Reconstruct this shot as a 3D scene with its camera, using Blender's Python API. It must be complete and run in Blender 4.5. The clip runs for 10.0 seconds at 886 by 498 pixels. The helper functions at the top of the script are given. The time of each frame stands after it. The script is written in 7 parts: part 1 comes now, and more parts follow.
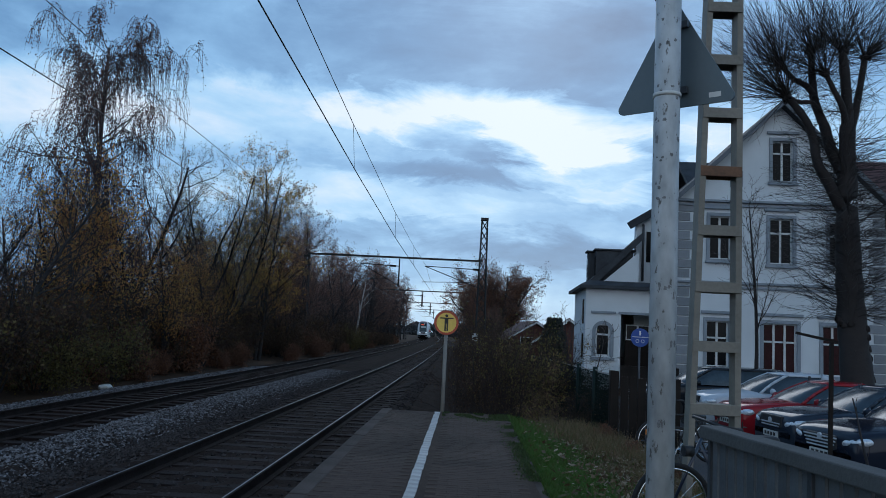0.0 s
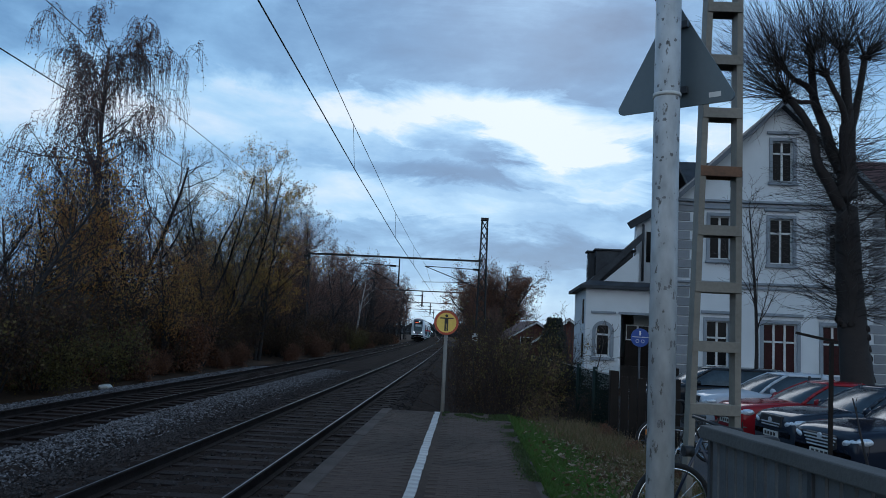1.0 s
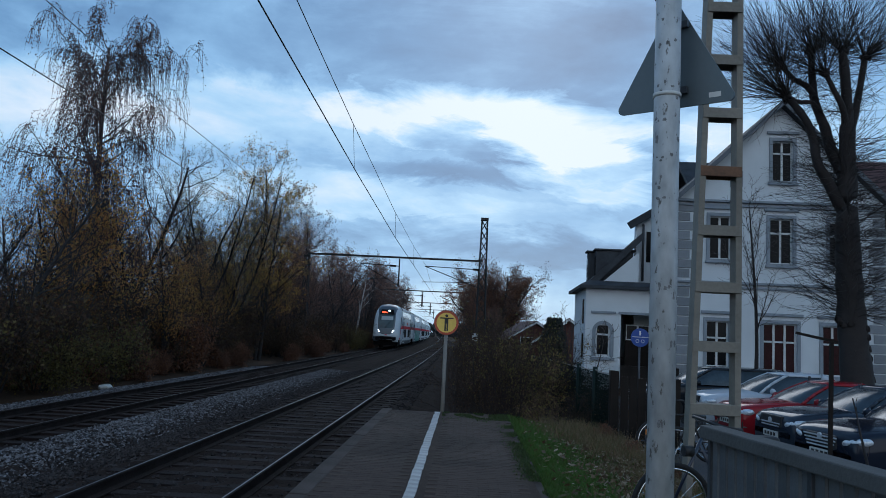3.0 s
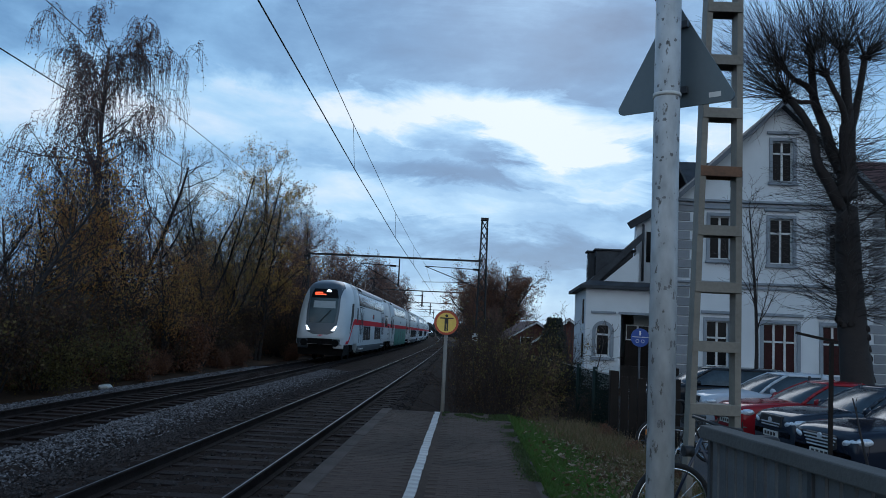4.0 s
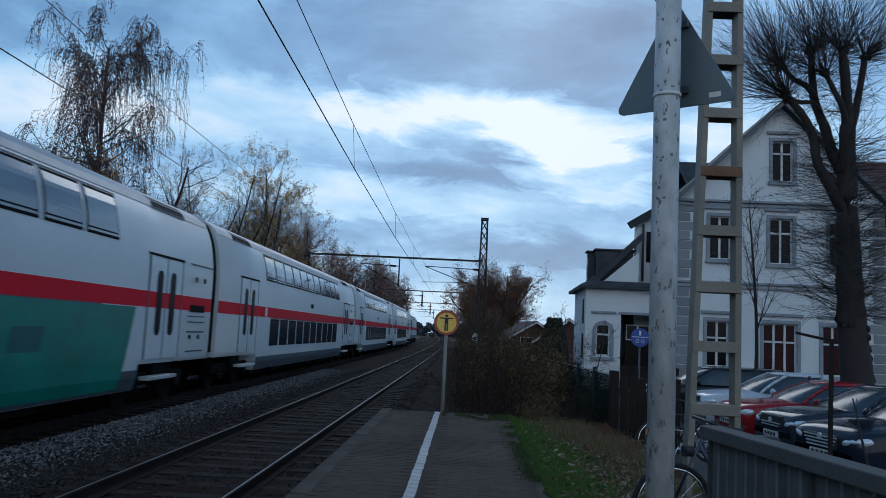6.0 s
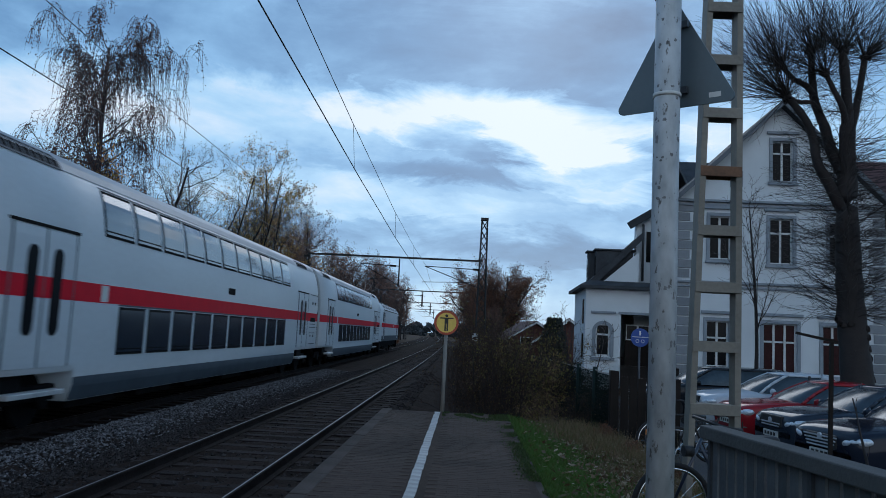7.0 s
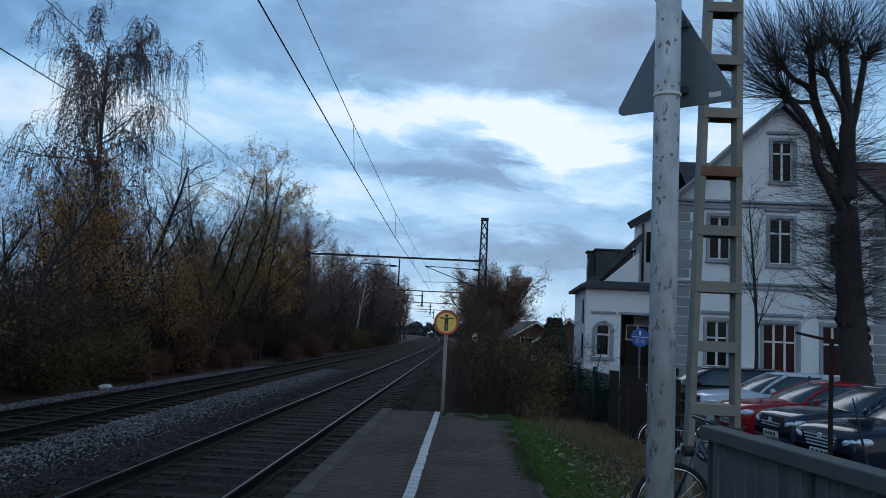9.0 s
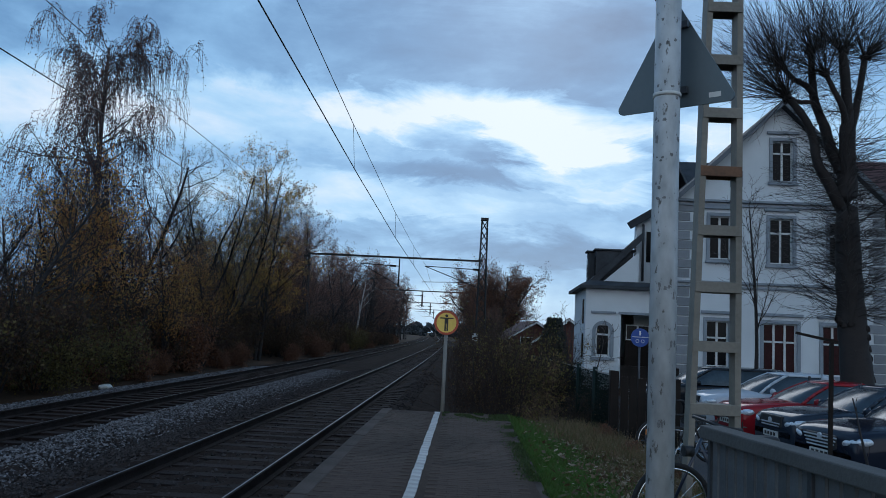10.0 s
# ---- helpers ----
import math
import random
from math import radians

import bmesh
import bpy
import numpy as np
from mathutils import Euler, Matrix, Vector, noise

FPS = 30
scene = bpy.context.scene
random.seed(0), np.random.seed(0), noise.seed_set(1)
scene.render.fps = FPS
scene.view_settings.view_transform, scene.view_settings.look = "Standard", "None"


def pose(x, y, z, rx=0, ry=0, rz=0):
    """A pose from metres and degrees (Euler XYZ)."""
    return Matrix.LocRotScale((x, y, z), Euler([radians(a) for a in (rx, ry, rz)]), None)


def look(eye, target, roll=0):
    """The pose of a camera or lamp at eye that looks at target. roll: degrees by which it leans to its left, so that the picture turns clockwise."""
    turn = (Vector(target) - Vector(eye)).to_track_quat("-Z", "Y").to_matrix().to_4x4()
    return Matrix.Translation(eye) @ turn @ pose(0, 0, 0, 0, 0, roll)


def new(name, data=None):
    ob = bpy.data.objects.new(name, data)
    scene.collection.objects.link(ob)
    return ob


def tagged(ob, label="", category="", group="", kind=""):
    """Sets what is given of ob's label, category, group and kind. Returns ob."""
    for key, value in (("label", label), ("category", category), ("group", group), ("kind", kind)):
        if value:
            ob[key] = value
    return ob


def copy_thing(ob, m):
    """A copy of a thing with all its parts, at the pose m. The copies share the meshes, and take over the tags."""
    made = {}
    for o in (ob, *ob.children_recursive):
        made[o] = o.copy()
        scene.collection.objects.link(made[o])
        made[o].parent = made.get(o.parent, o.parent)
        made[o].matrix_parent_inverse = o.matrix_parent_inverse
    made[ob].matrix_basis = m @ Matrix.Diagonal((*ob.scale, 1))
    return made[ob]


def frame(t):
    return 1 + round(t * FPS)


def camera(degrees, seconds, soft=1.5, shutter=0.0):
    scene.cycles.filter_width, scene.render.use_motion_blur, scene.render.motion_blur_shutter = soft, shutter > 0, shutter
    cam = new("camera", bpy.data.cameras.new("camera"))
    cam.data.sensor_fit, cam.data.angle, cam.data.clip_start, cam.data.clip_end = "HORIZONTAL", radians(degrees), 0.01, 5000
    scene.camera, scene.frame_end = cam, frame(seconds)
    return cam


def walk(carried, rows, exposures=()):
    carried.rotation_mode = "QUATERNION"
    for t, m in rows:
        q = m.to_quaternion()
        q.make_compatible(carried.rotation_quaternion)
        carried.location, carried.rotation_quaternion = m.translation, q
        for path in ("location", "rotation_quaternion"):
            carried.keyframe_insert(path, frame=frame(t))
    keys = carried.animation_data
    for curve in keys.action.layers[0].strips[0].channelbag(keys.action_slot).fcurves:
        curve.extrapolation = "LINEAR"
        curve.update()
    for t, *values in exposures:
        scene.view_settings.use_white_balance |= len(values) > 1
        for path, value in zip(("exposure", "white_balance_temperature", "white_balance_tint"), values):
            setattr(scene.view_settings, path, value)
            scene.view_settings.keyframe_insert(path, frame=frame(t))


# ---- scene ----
# one lens for the whole shot; the camera stands on the platform
EYE = Vector((0.0, 0.0, 1.7617))
AIM = EYE + Vector((-math.sin(radians(1.8612)) * math.cos(radians(6.1646)),
                    math.cos(radians(1.8612)) * math.cos(radians(6.1646)), math.sin(radians(6.1646))))
cam = camera(59.29, 10.0, soft=0.8, shutter=0.12)
walk(cam, [(0.0, look(EYE, AIM, 2.8149)), (10.0, look(EYE, AIM, 2.8149))], exposures=[(0.0, 0.0, 5750, 8), (10.0, 0.0, 5750, 8)])


# ---- sky and sun: late overcast afternoon with a bright gap in the clouds ahead ----
def make_world():
    w = bpy.data.worlds.new("overcast_sky")
    scene.world = w
    w.use_nodes = True
    nt = w.node_tree
    nt.nodes.clear()

    def node(kind, **props):
        n = nt.nodes.new(kind)
        for k, v in props.items():
            if k in ("operation", "data_type", "blend_type", "sky_type"):
                if k == "operation":
                    n.operation = v
                elif k == "data_type":
                    n.data_type = v
                elif k == "blend_type":
                    n.blend_type = v
                else:
                    n.sky_type = v
        return n

    def math_n(op, a, b=None, clamp=False):
        n = node("ShaderNodeMath", operation=op)
        n.use_clamp = clamp
        for i, v in enumerate((a, b)):
            if v is None:
                continue
            if isinstance(v, (int, float)):
                n.inputs[i].default_value = v
            else:
                nt.links.new(v, n.inputs[i])
        return n.outputs[0]

    tc = nt.nodes.new("ShaderNodeTexCoord")
    sep = nt.nodes.new("ShaderNodeSeparateXYZ")
    nt.links.new(tc.outputs["Generated"], sep.inputs[0])
    x, y, z = sep.outputs
    comb = nt.nodes.new("ShaderNodeCombineXYZ")
    nt.links.new(x, comb.inputs[0])
    nt.links.new(y, comb.inputs[1])
    nt.links.new(math_n("MULTIPLY", z, SKY["flat"]), comb.inputs[2])

    def noise_n(scale, detail, rough, dist, shift):
        mp = nt.nodes.new("ShaderNodeMapping")
        mp.inputs["Location"].default_value = shift
        mp.inputs["Scale"].default_value = (1.0, 1.0, 1.0)
        nt.links.new(comb.outputs[0], mp.inputs[0])
        n = nt.nodes.new("ShaderNodeTexNoise")
        n.inputs["Scale"].default_value = scale
        n.inputs["Detail"].default_value = detail
        n.inputs["Roughness"].default_value = rough
        n.inputs["Distortion"].default_value = dist
        nt.links.new(mp.outputs[0], n.inputs["Vector"])
        return n.outputs["Fac"]

    big = noise_n(SKY["scale"], 9.0, 0.56, 0.5, SKY["shift"])
    fine = noise_n(SKY["scale"] * 3.1, 6.0, 0.6, 0.2, (4.0, 1.0, 0.0))
    mixed = math_n("ADD", math_n("MULTIPLY", big, 0.74), math_n("MULTIPLY", fine, 0.26))
    mixed = math_n("ADD", math_n("MULTIPLY", math_n("SUBTRACT", mixed, 0.5), SKY["contrast"]), 0.5)
    # thin cloud towards the horizon, heavier overhead
    e1 = math_n("MAXIMUM", math_n("MULTIPLY", math_n("SUBTRACT", z, 0.22), SKY["overhead"]), -0.03)
    # banks and gaps of the cloud ahead, with edges torn by noise
    ahead = math_n("MAXIMUM", y, 0.08)
    tear = []
    for shift in ((7.0, 2.0, 0.0), (1.0, 9.0, 4.0)):
        tear.append(math_n("MULTIPLY", math_n("SUBTRACT", noise_n(4.6, 8.0, 0.62, 0.6, shift), 0.5), SKY["tear"]))
    u = math_n("ADD", math_n("DIVIDE", x, ahead), math_n("MULTIPLY", tear[0], 1.8))
    v = math_n("ADD", math_n("DIVIDE", z, ahead), math_n("MULTIPLY", tear[1], 0.8))
    banks = None
    for cu, cv, ru, rv, slope, amount in SKY["banks"]:
        du = math_n("SUBTRACT", u, cu)
        dv = math_n("SUBTRACT", math_n("SUBTRACT", v, cv), math_n("MULTIPLY", du, slope))
        a, b = math_n("MULTIPLY", du, 1 / ru), math_n("MULTIPLY", dv, 1 / rv)
        r2 = math_n("ADD", math_n("MULTIPLY", a, a), math_n("MULTIPLY", b, b))
        soft = math_n("SUBTRACT", 1.0, r2, clamp=True)
        one = math_n("MULTIPLY", math_n("POWER", soft, 0.8), amount)
        banks = one if banks is None else math_n("ADD", banks, one)
    banks = math_n("MULTIPLY", banks, math_n("GREATER_THAN", y, 0.08))
    # thinner cloud over the country behind
    back = math_n("MULTIPLY", math_n("MAXIMUM", math_n("MULTIPLY", y, -1.0), 0.0), SKY["back"])
    val = math_n("ADD", math_n("ADD", math_n("SUBTRACT", mixed, e1), back), banks, clamp=True)
    ramp = nt.nodes.new("ShaderNodeValToRGB")
    nt.links.new(val, ramp.inputs[0])
    els = ramp.color_ramp.elements
    stops = SKY["stops"]
    els[0].position, els[0].color = stops[0][0], (*stops[0][1], 1)
    els[1].position, els[1].color = stops[-1][0], (*stops[-1][1], 1)
    for p, c in stops[1:-1]:
        e = els.new(p)
        e.color = (*c, 1)
    sky = node("ShaderNodeTexSky", sky_type="NISHITA")
    sky.sun_disc, sky.sun_elevation, sky.sun_rotation = False, radians(28), radians(5)
    sc = nt.nodes.new("ShaderNodeVectorMath")
    sc.operation = "SCALE"
    nt.links.new(sky.outputs[0], sc.inputs[0])
    sc.inputs["Scale"].default_value = 0.06
    mix = nt.nodes.new("ShaderNodeMix")
    mix.data_type = "RGBA"
    mix.inputs["Factor"].default_value = 0.85
    nt.links.new(sc.outputs[0], mix.inputs[6])
    nt.links.new(ramp.outputs[0], mix.inputs[7])
    bg = nt.nodes.new("ShaderNodeBackground")
    bg.inputs["Strength"].default_value = SKY["strength"]
    nt.links.new(mix.outputs[2], bg.inputs[0])
    out = nt.nodes.new("ShaderNodeOutputWorld")
    nt.links.new(bg.outputs[0], out.inputs[0])


SKY = dict(flat=2.6, scale=2.7, shift=(0.9, 0.0, 0.4), overhead=0.5, contrast=1.25, back=0.62, tear=0.16, strength=0.97,
           banks=[(0.05, 0.283, 0.24, 0.055, -0.06, 0.48), (0.125, 0.235, 0.10, 0.055, -0.3, 0.40), (-0.30, 0.28, 0.30, 0.06, 0.0, 0.13),
                  (-0.58, 0.27, 0.16, 0.08, 0.0, 0.20), (0.29, 0.26, 0.07, 0.06, 0.0, 0.18), (-0.15, 0.172, 0.30, 0.028, 0.0, 0.16),
                  (0.05, 0.147, 0.30, 0.026, 0.0, 0.13), (0.10, 0.05, 0.26, 0.05, 0.0, 0.14), (0.01, 0.258, 0.12, 0.032, -0.18, -0.42),
                  (0.20, 0.245, 0.08, 0.035, 0.3, -0.32), (-0.10, 0.385, 0.80, 0.075, 0.0, -0.20), (0.0, 0.207, 0.26, 0.024, 0.0, -0.20),
                  (-0.17, 0.126, 0.27, 0.022, 0.0, -0.13), (0.14, 0.118, 0.22, 0.022, 0.0, -0.13)],
           stops=[(0.12, (0.108, 0.20, 0.35)), (0.36, (0.178, 0.34, 0.555)), (0.52, (0.308, 0.535, 0.78)),
                  (0.66, (0.505, 0.74, 0.93)), (0.86, (0.93, 0.97, 1.0))])
make_world()
sun = new("sun", bpy.data.lights.new("sun", "SUN"))
sun.data.energy, sun.data.angle, sun.data.color = 0.3, radians(25), (1.0, 0.96, 0.9)
sun.matrix_world = look(Vector((3, 40, 22)), Vector((0, 0, 0)))


# ---- materials ----
def mat(name, col, rough=0.7, metal=0.0, vary=0.25, scale=3.0, fine=40.0, bump=0.15, col2=None, spec=0.5, emit=0.0,
        piece=0.0, stretch=(1, 1, 1), coat=0.0, trans=0.0, alpha=1.0, fine_mix=0.35, spots=None):
    """Principled surface with variation at two scales; piece: value change from object to object."""
    m = bpy.data.materials.new(name)
    m.use_nodes = True
    nt = m.node_tree
    b = nt.nodes["Principled BSDF"]
    b.inputs["Metallic"].default_value = metal
    b.inputs["Specular IOR Level"].default_value = spec
    b.inputs["Coat Weight"].default_value = coat
    b.inputs["Transmission Weight"].default_value = trans
    b.inputs["Alpha"].default_value = alpha
    tc = nt.nodes.new("ShaderNodeTexCoord")
    mp = nt.nodes.new("ShaderNodeMapping")
    mp.inputs["Scale"].default_value = stretch
    nt.links.new(tc.outputs["Object"], mp.inputs[0])
    n1 = nt.nodes.new("ShaderNodeTexNoise")
    n1.inputs["Scale"].default_value, n1.inputs["Detail"].default_value = scale, 5.0
    n2 = nt.nodes.new("ShaderNodeTexNoise")
    n2.inputs["Scale"].default_value, n2.inputs["Detail"].default_value = fine, 3.0
    for n in (n1, n2):
        nt.links.new(mp.outputs[0], n.inputs["Vector"])
    mixf = nt.nodes.new("ShaderNodeMix")
    mixf.inputs[0].default_value = fine_mix
    nt.links.new(n1.outputs["Fac"], mixf.inputs[2])
    nt.links.new(n2.outputs["Fac"], mixf.inputs[3])
    ramp = nt.nodes.new("ShaderNodeValToRGB")
    nt.links.new(mixf.outputs[0], ramp.inputs[0])
    c2 = col2 or tuple(min(1, c * (1 + vary)) for c in col)
    c1 = tuple(c * (1 - vary) for c in col)
    e = ramp.color_ramp.elements
    e[0].position, e[0].color = 0.34, (*c1, 1)
    e[1].position, e[1].color = 0.68, (*c2, 1)
    colour = ramp.outputs[0]
    if spots:
        n3 = nt.nodes.new("ShaderNodeTexNoise")
        n3.inputs["Scale"].default_value, n3.inputs["Detail"].default_value, n3.inputs["Roughness"].default_value = spots[0], 6.0, 0.65
        nt.links.new(mp.outputs[0], n3.inputs["Vector"])
        r3 = nt.nodes.new("ShaderNodeValToRGB")
        r3.color_ramp.elements[0].position, r3.color_ramp.elements[1].position = spots[1], spots[1] + 0.04
        nt.links.new(n3.outputs["Fac"], r3.inputs[0])
        ms = nt.nodes.new("ShaderNodeMix")
        ms.data_type = "RGBA"
        nt.links.new(r3.outputs[0], ms.inputs[0])
        nt.links.new(colour, ms.inputs[6])
        ms.inputs[7].default_value = (*spots[2], 1)
        colour = ms.outputs[2]
    if piece:
        info = nt.nodes.new("ShaderNodeObjectInfo")
        hsv = nt.nodes.new("ShaderNodeHueSaturation")
        mr = nt.nodes.new("ShaderNodeMapRange")
        mr.inputs["To Min"].default_value, mr.inputs["To Max"].default_value = 1 - piece, 1 + piece
        nt.links.new(info.outputs["Random"], mr.inputs[0])
        nt.links.new(mr.outputs[0], hsv.inputs["Value"])
        nt.links.new(colour, hsv.inputs["Color"])
        colour = hsv.outputs[0]
    nt.links.new(colour, b.inputs["Base Color"])
    rr = nt.nodes.new("ShaderNodeMapRange")
    rr.inputs["To Min"].default_value, rr.inputs["To Max"].default_value = max(0.02, rough * 0.82), min(1, rough * 1.15)
    nt.links.new(n2.outputs["Fac"], rr.inputs[0])
    nt.links.new(rr.outputs[0], b.inputs["Roughness"])
    if bump:
        bp = nt.nodes.new("ShaderNodeBump")
        bp.inputs["Strength"].default_value, bp.inputs["Distance"].default_value = bump, 0.02
        nt.links.new(n2.outputs["Fac"], bp.inputs["Height"])
        nt.links.new(bp.outputs[0], b.inputs["Normal"])
    if emit:
        b.inputs["Emission Color"].default_value = (*col, 1)
        b.inputs["Emission Strength"].default_value = emit
    return m


def island(m, low, high):
    """Lets the pieces of a joined mesh differ from one another."""
    nt = m.node_tree
    b = nt.nodes["Principled BSDF"]
    src = b.inputs["Base Color"].links[0].from_socket
    g = nt.nodes.new("ShaderNodeNewGeometry")
    mr = nt.nodes.new("ShaderNodeMapRange")
    mr.inputs["To Min"].default_value, mr.inputs["To Max"].default_value = low, high
    nt.links.new(g.outputs["Random Per Island"], mr.inputs[0])
    hsv = nt.nodes.new("ShaderNodeHueSaturation")
    nt.links.new(mr.outputs[0], hsv.inputs["Value"])
    nt.links.new(src, hsv.inputs["Color"])
    nt.links.new(hsv.outputs[0], b.inputs["Base Color"])
    return m


def leafy(name, cols):
    """Leaves that differ in hue from one to the next."""
    m = mat(name, cols[0], 0.7, vary=0.2, bump=0)
    nt = m.node_tree
    b = nt.nodes["Principled BSDF"]
    g = nt.nodes.new("ShaderNodeNewGeometry")
    r = nt.nodes.new("ShaderNodeValToRGB")
    r.color_ramp.elements[0].color = (*cols[0], 1)
    r.color_ramp.elements[1].color = (*cols[-1], 1)
    for i, c in enumerate(cols[1:-1]):
        r.color_ramp.elements.new((i + 1) / (len(cols) - 1)).color = (*c, 1)
    nt.links.new(g.outputs["Random Per Island"], r.inputs[0])
    nt.links.new(r.outputs[0], b.inputs["Base Color"])
    # thin leaves let part of the light through
    tr = nt.nodes.new("ShaderNodeBsdfTranslucent")
    nt.links.new(r.outputs[0], tr.inputs["Color"])
    mx = nt.nodes.new("ShaderNodeMixShader")
    mx.inputs[0].default_value = 0.42
    nt.links.new(b.outputs[0], mx.inputs[1])
    nt.links.new(tr.outputs[0], mx.inputs[2])
    nt.links.new(mx.outputs[0], nt.nodes["Material Output"].inputs["Surface"])
    return m


M_SOIL = mat("leaf_litter_soil", (0.046, 0.026, 0.015), 0.95, vary=0.5, scale=0.8, fine=18, bump=0.6, spec=0.1)
M_BALLAST = mat("ballast_bed", (0.022, 0.0145, 0.012), 0.95, vary=0.45, scale=1.2, fine=26, bump=0.9, spec=0.04)
M_STONE = island(mat("ballast_stone", (0.098, 0.092, 0.096), 0.9, vary=0.3, scale=9, fine=60, spec=0.2), 0.2, 2.3)
M_STONEDIRTY = island(mat("stained_ballast_stone", (0.034, 0.028, 0.027), 0.9, vary=0.3, scale=9, fine=60, spec=0.15), 0.3, 1.9)
M_SLEEPER = mat("weathered_sleeper", (0.018, 0.012, 0.011), 0.9, vary=0.4, scale=2, fine=30, bump=0.5, piece=0.3, spec=0.15)
M_RAILTOP = mat("polished_rail_head", (0.19, 0.19, 0.20), 0.38, 1.0, vary=0.15, scale=1, fine=30, bump=0.02)
M_RAILDULL = mat("dull_rail_head", (0.11, 0.105, 0.11), 0.42, 0.8, vary=0.2, scale=1, fine=30, bump=0.02)
M_RAIL = mat("rusty_rail_web", (0.018, 0.013, 0.012), 0.9, vary=0.4, scale=4, fine=40, bump=0.4, spec=0.1)
M_PAVER = mat("grey_paver", (0.062, 0.043, 0.035), 0.9, vary=0.3, scale=2.0, fine=45, bump=0.4, piece=0.1, spec=0.15)
M_PAVERS = island(mat("grey_pavers", (0.060, 0.044, 0.036), 0.9, vary=0.5, scale=0.8, fine=45, bump=0.4, spec=0.15), 0.92, 1.08)
M_JOINT = mat("paver_joint_sand", (0.056, 0.040, 0.032), 0.95, vary=0.3, scale=2, fine=60, bump=0.4, spec=0.1)
M_WHITE = mat("worn_white_paint", (0.40, 0.39, 0.38), 0.7, vary=0.35, scale=4, fine=30, bump=0.3, piece=0.12)
M_KERB = mat("concrete_edge", (0.060, 0.047, 0.041), 0.9, vary=0.35, scale=2, fine=35, bump=0.4, piece=0.15, spec=0.15)
M_GRASSBED = mat("mossy_turf", (0.04, 0.075, 0.016), 0.95, vary=0.5, scale=1.5, fine=25, bump=0.7)
M_ASPHALT = mat("asphalt", (0.05, 0.05, 0.055), 0.85, vary=0.25, scale=1, fine=60, bump=0.4)
M_GALV = mat("galvanised_steel", (0.44, 0.45, 0.46), 0.55, 0.25, vary=0.18, scale=3.0, fine=25, bump=0.1)
M_GREYSTEEL = mat("grey_painted_steel", (0.21, 0.19, 0.17), 0.65, 0.1, vary=0.25, scale=2, fine=30, bump=0.2)
M_DARKSTEEL = mat("dark_steel", (0.06, 0.065, 0.075), 0.55, 0.4, vary=0.3, scale=3, fine=40)
M_WIRE = mat("copper_wire", (0.05, 0.055, 0.06), 0.5, 0.6, vary=0.2)
M_SIGNBACK = mat("grey_sign_back", (0.11, 0.135, 0.15), 0.5, 0.3, vary=0.1, scale=2, fine=30, bump=0.03)
M_STICKER = mat("pale_sticker", (0.6, 0.6, 0.58), 0.6, vary=0.1)


# ---- building helpers ----
def part(name, bm, material, parent=None, label=""):
    """Links a bmesh as one mesh object under a thing."""
    me = bpy.data.meshes.new(name)
    bm.to_mesh(me)
    bm.free()
    return mesh_part(name, me, material, parent, label)


def mesh_part(name, me, material, parent=None, label=""):
    if len(me.materials) == 0:
        for m in (material if isinstance(material, (list, tuple)) else [material]):
            me.materials.append(m)
    ob = new(name, me)
    if parent is not None:
        ob.parent = parent
    if label:
        tagged(ob, label)
    return ob


def thing(name, label, category, m=None, group="", kind=""):
    ob = new(name)
    ob.empty_display_size = 0.2
    if m is not None:
        ob.matrix_basis = m
    return tagged(ob, label, category, group, kind)


def soup(name, verts, faces, material, parent=None, label="", smooth=False):
    me = bpy.data.meshes.new(name)
    me.from_pydata(verts, [], faces)
    if smooth:
        me.shade_smooth()
    return mesh_part(name, me, material, parent, label)


def box(bm, x0, x1, y0, y1, z0, z1, bevel=0.0):
    vs = [bm.verts.new(p) for p in ((x0, y0, z0), (x1, y0, z0), (x1, y1, z0), (x0, y1, z0),
                                    (x0, y0, z1), (x1, y0, z1), (x1, y1, z1), (x0, y1, z1))]
    fs = [bm.faces.new([vs[i] for i in f]) for f in ((0, 3, 2, 1), (4, 5, 6, 7), (0, 1, 5, 4), (1, 2, 6, 5), (2, 3, 7, 6), (3, 0, 4, 7))]
    if bevel:
        es = list({e for f in fs for e in f.edges})
        bmesh.ops.bevel(bm, geom=es, offset=bevel, segments=2, affect="EDGES", profile=0.5)
    return bm


def B(x0, x1, y0, y1, z0, z1, bevel=0.0):
    return box(bmesh.new(), x0, x1, y0, y1, z0, z1, bevel)


def tube(bm, p0, p1, r0, r1=None, n=10, caps=True):
    p0, p1 = Vector(p0), Vector(p1)
    r1 = r0 if r1 is None else r1
    q = (p1 - p0).to_track_quat("Z", "Y")
    rings = []
    for p, r in ((p0, r0), (p1, r1)):
        rings.append([bm.verts.new(p + q @ Vector((r * math.cos(2 * math.pi * i / n), r * math.sin(2 * math.pi * i / n), 0))) for i in range(n)])
    for i in range(n):
        f = bm.faces.new((rings[0][i], rings[0][(i + 1) % n], rings[1][(i + 1) % n], rings[1][i]))
        f.smooth = n > 6
    if caps:
        bm.faces.new(rings[0][::-1])
        bm.faces.new(rings[1])
    return bm


def T(p0, p1, r0, r1=None, n=10):
    return tube(bmesh.new(), p0, p1, r0, r1, n)


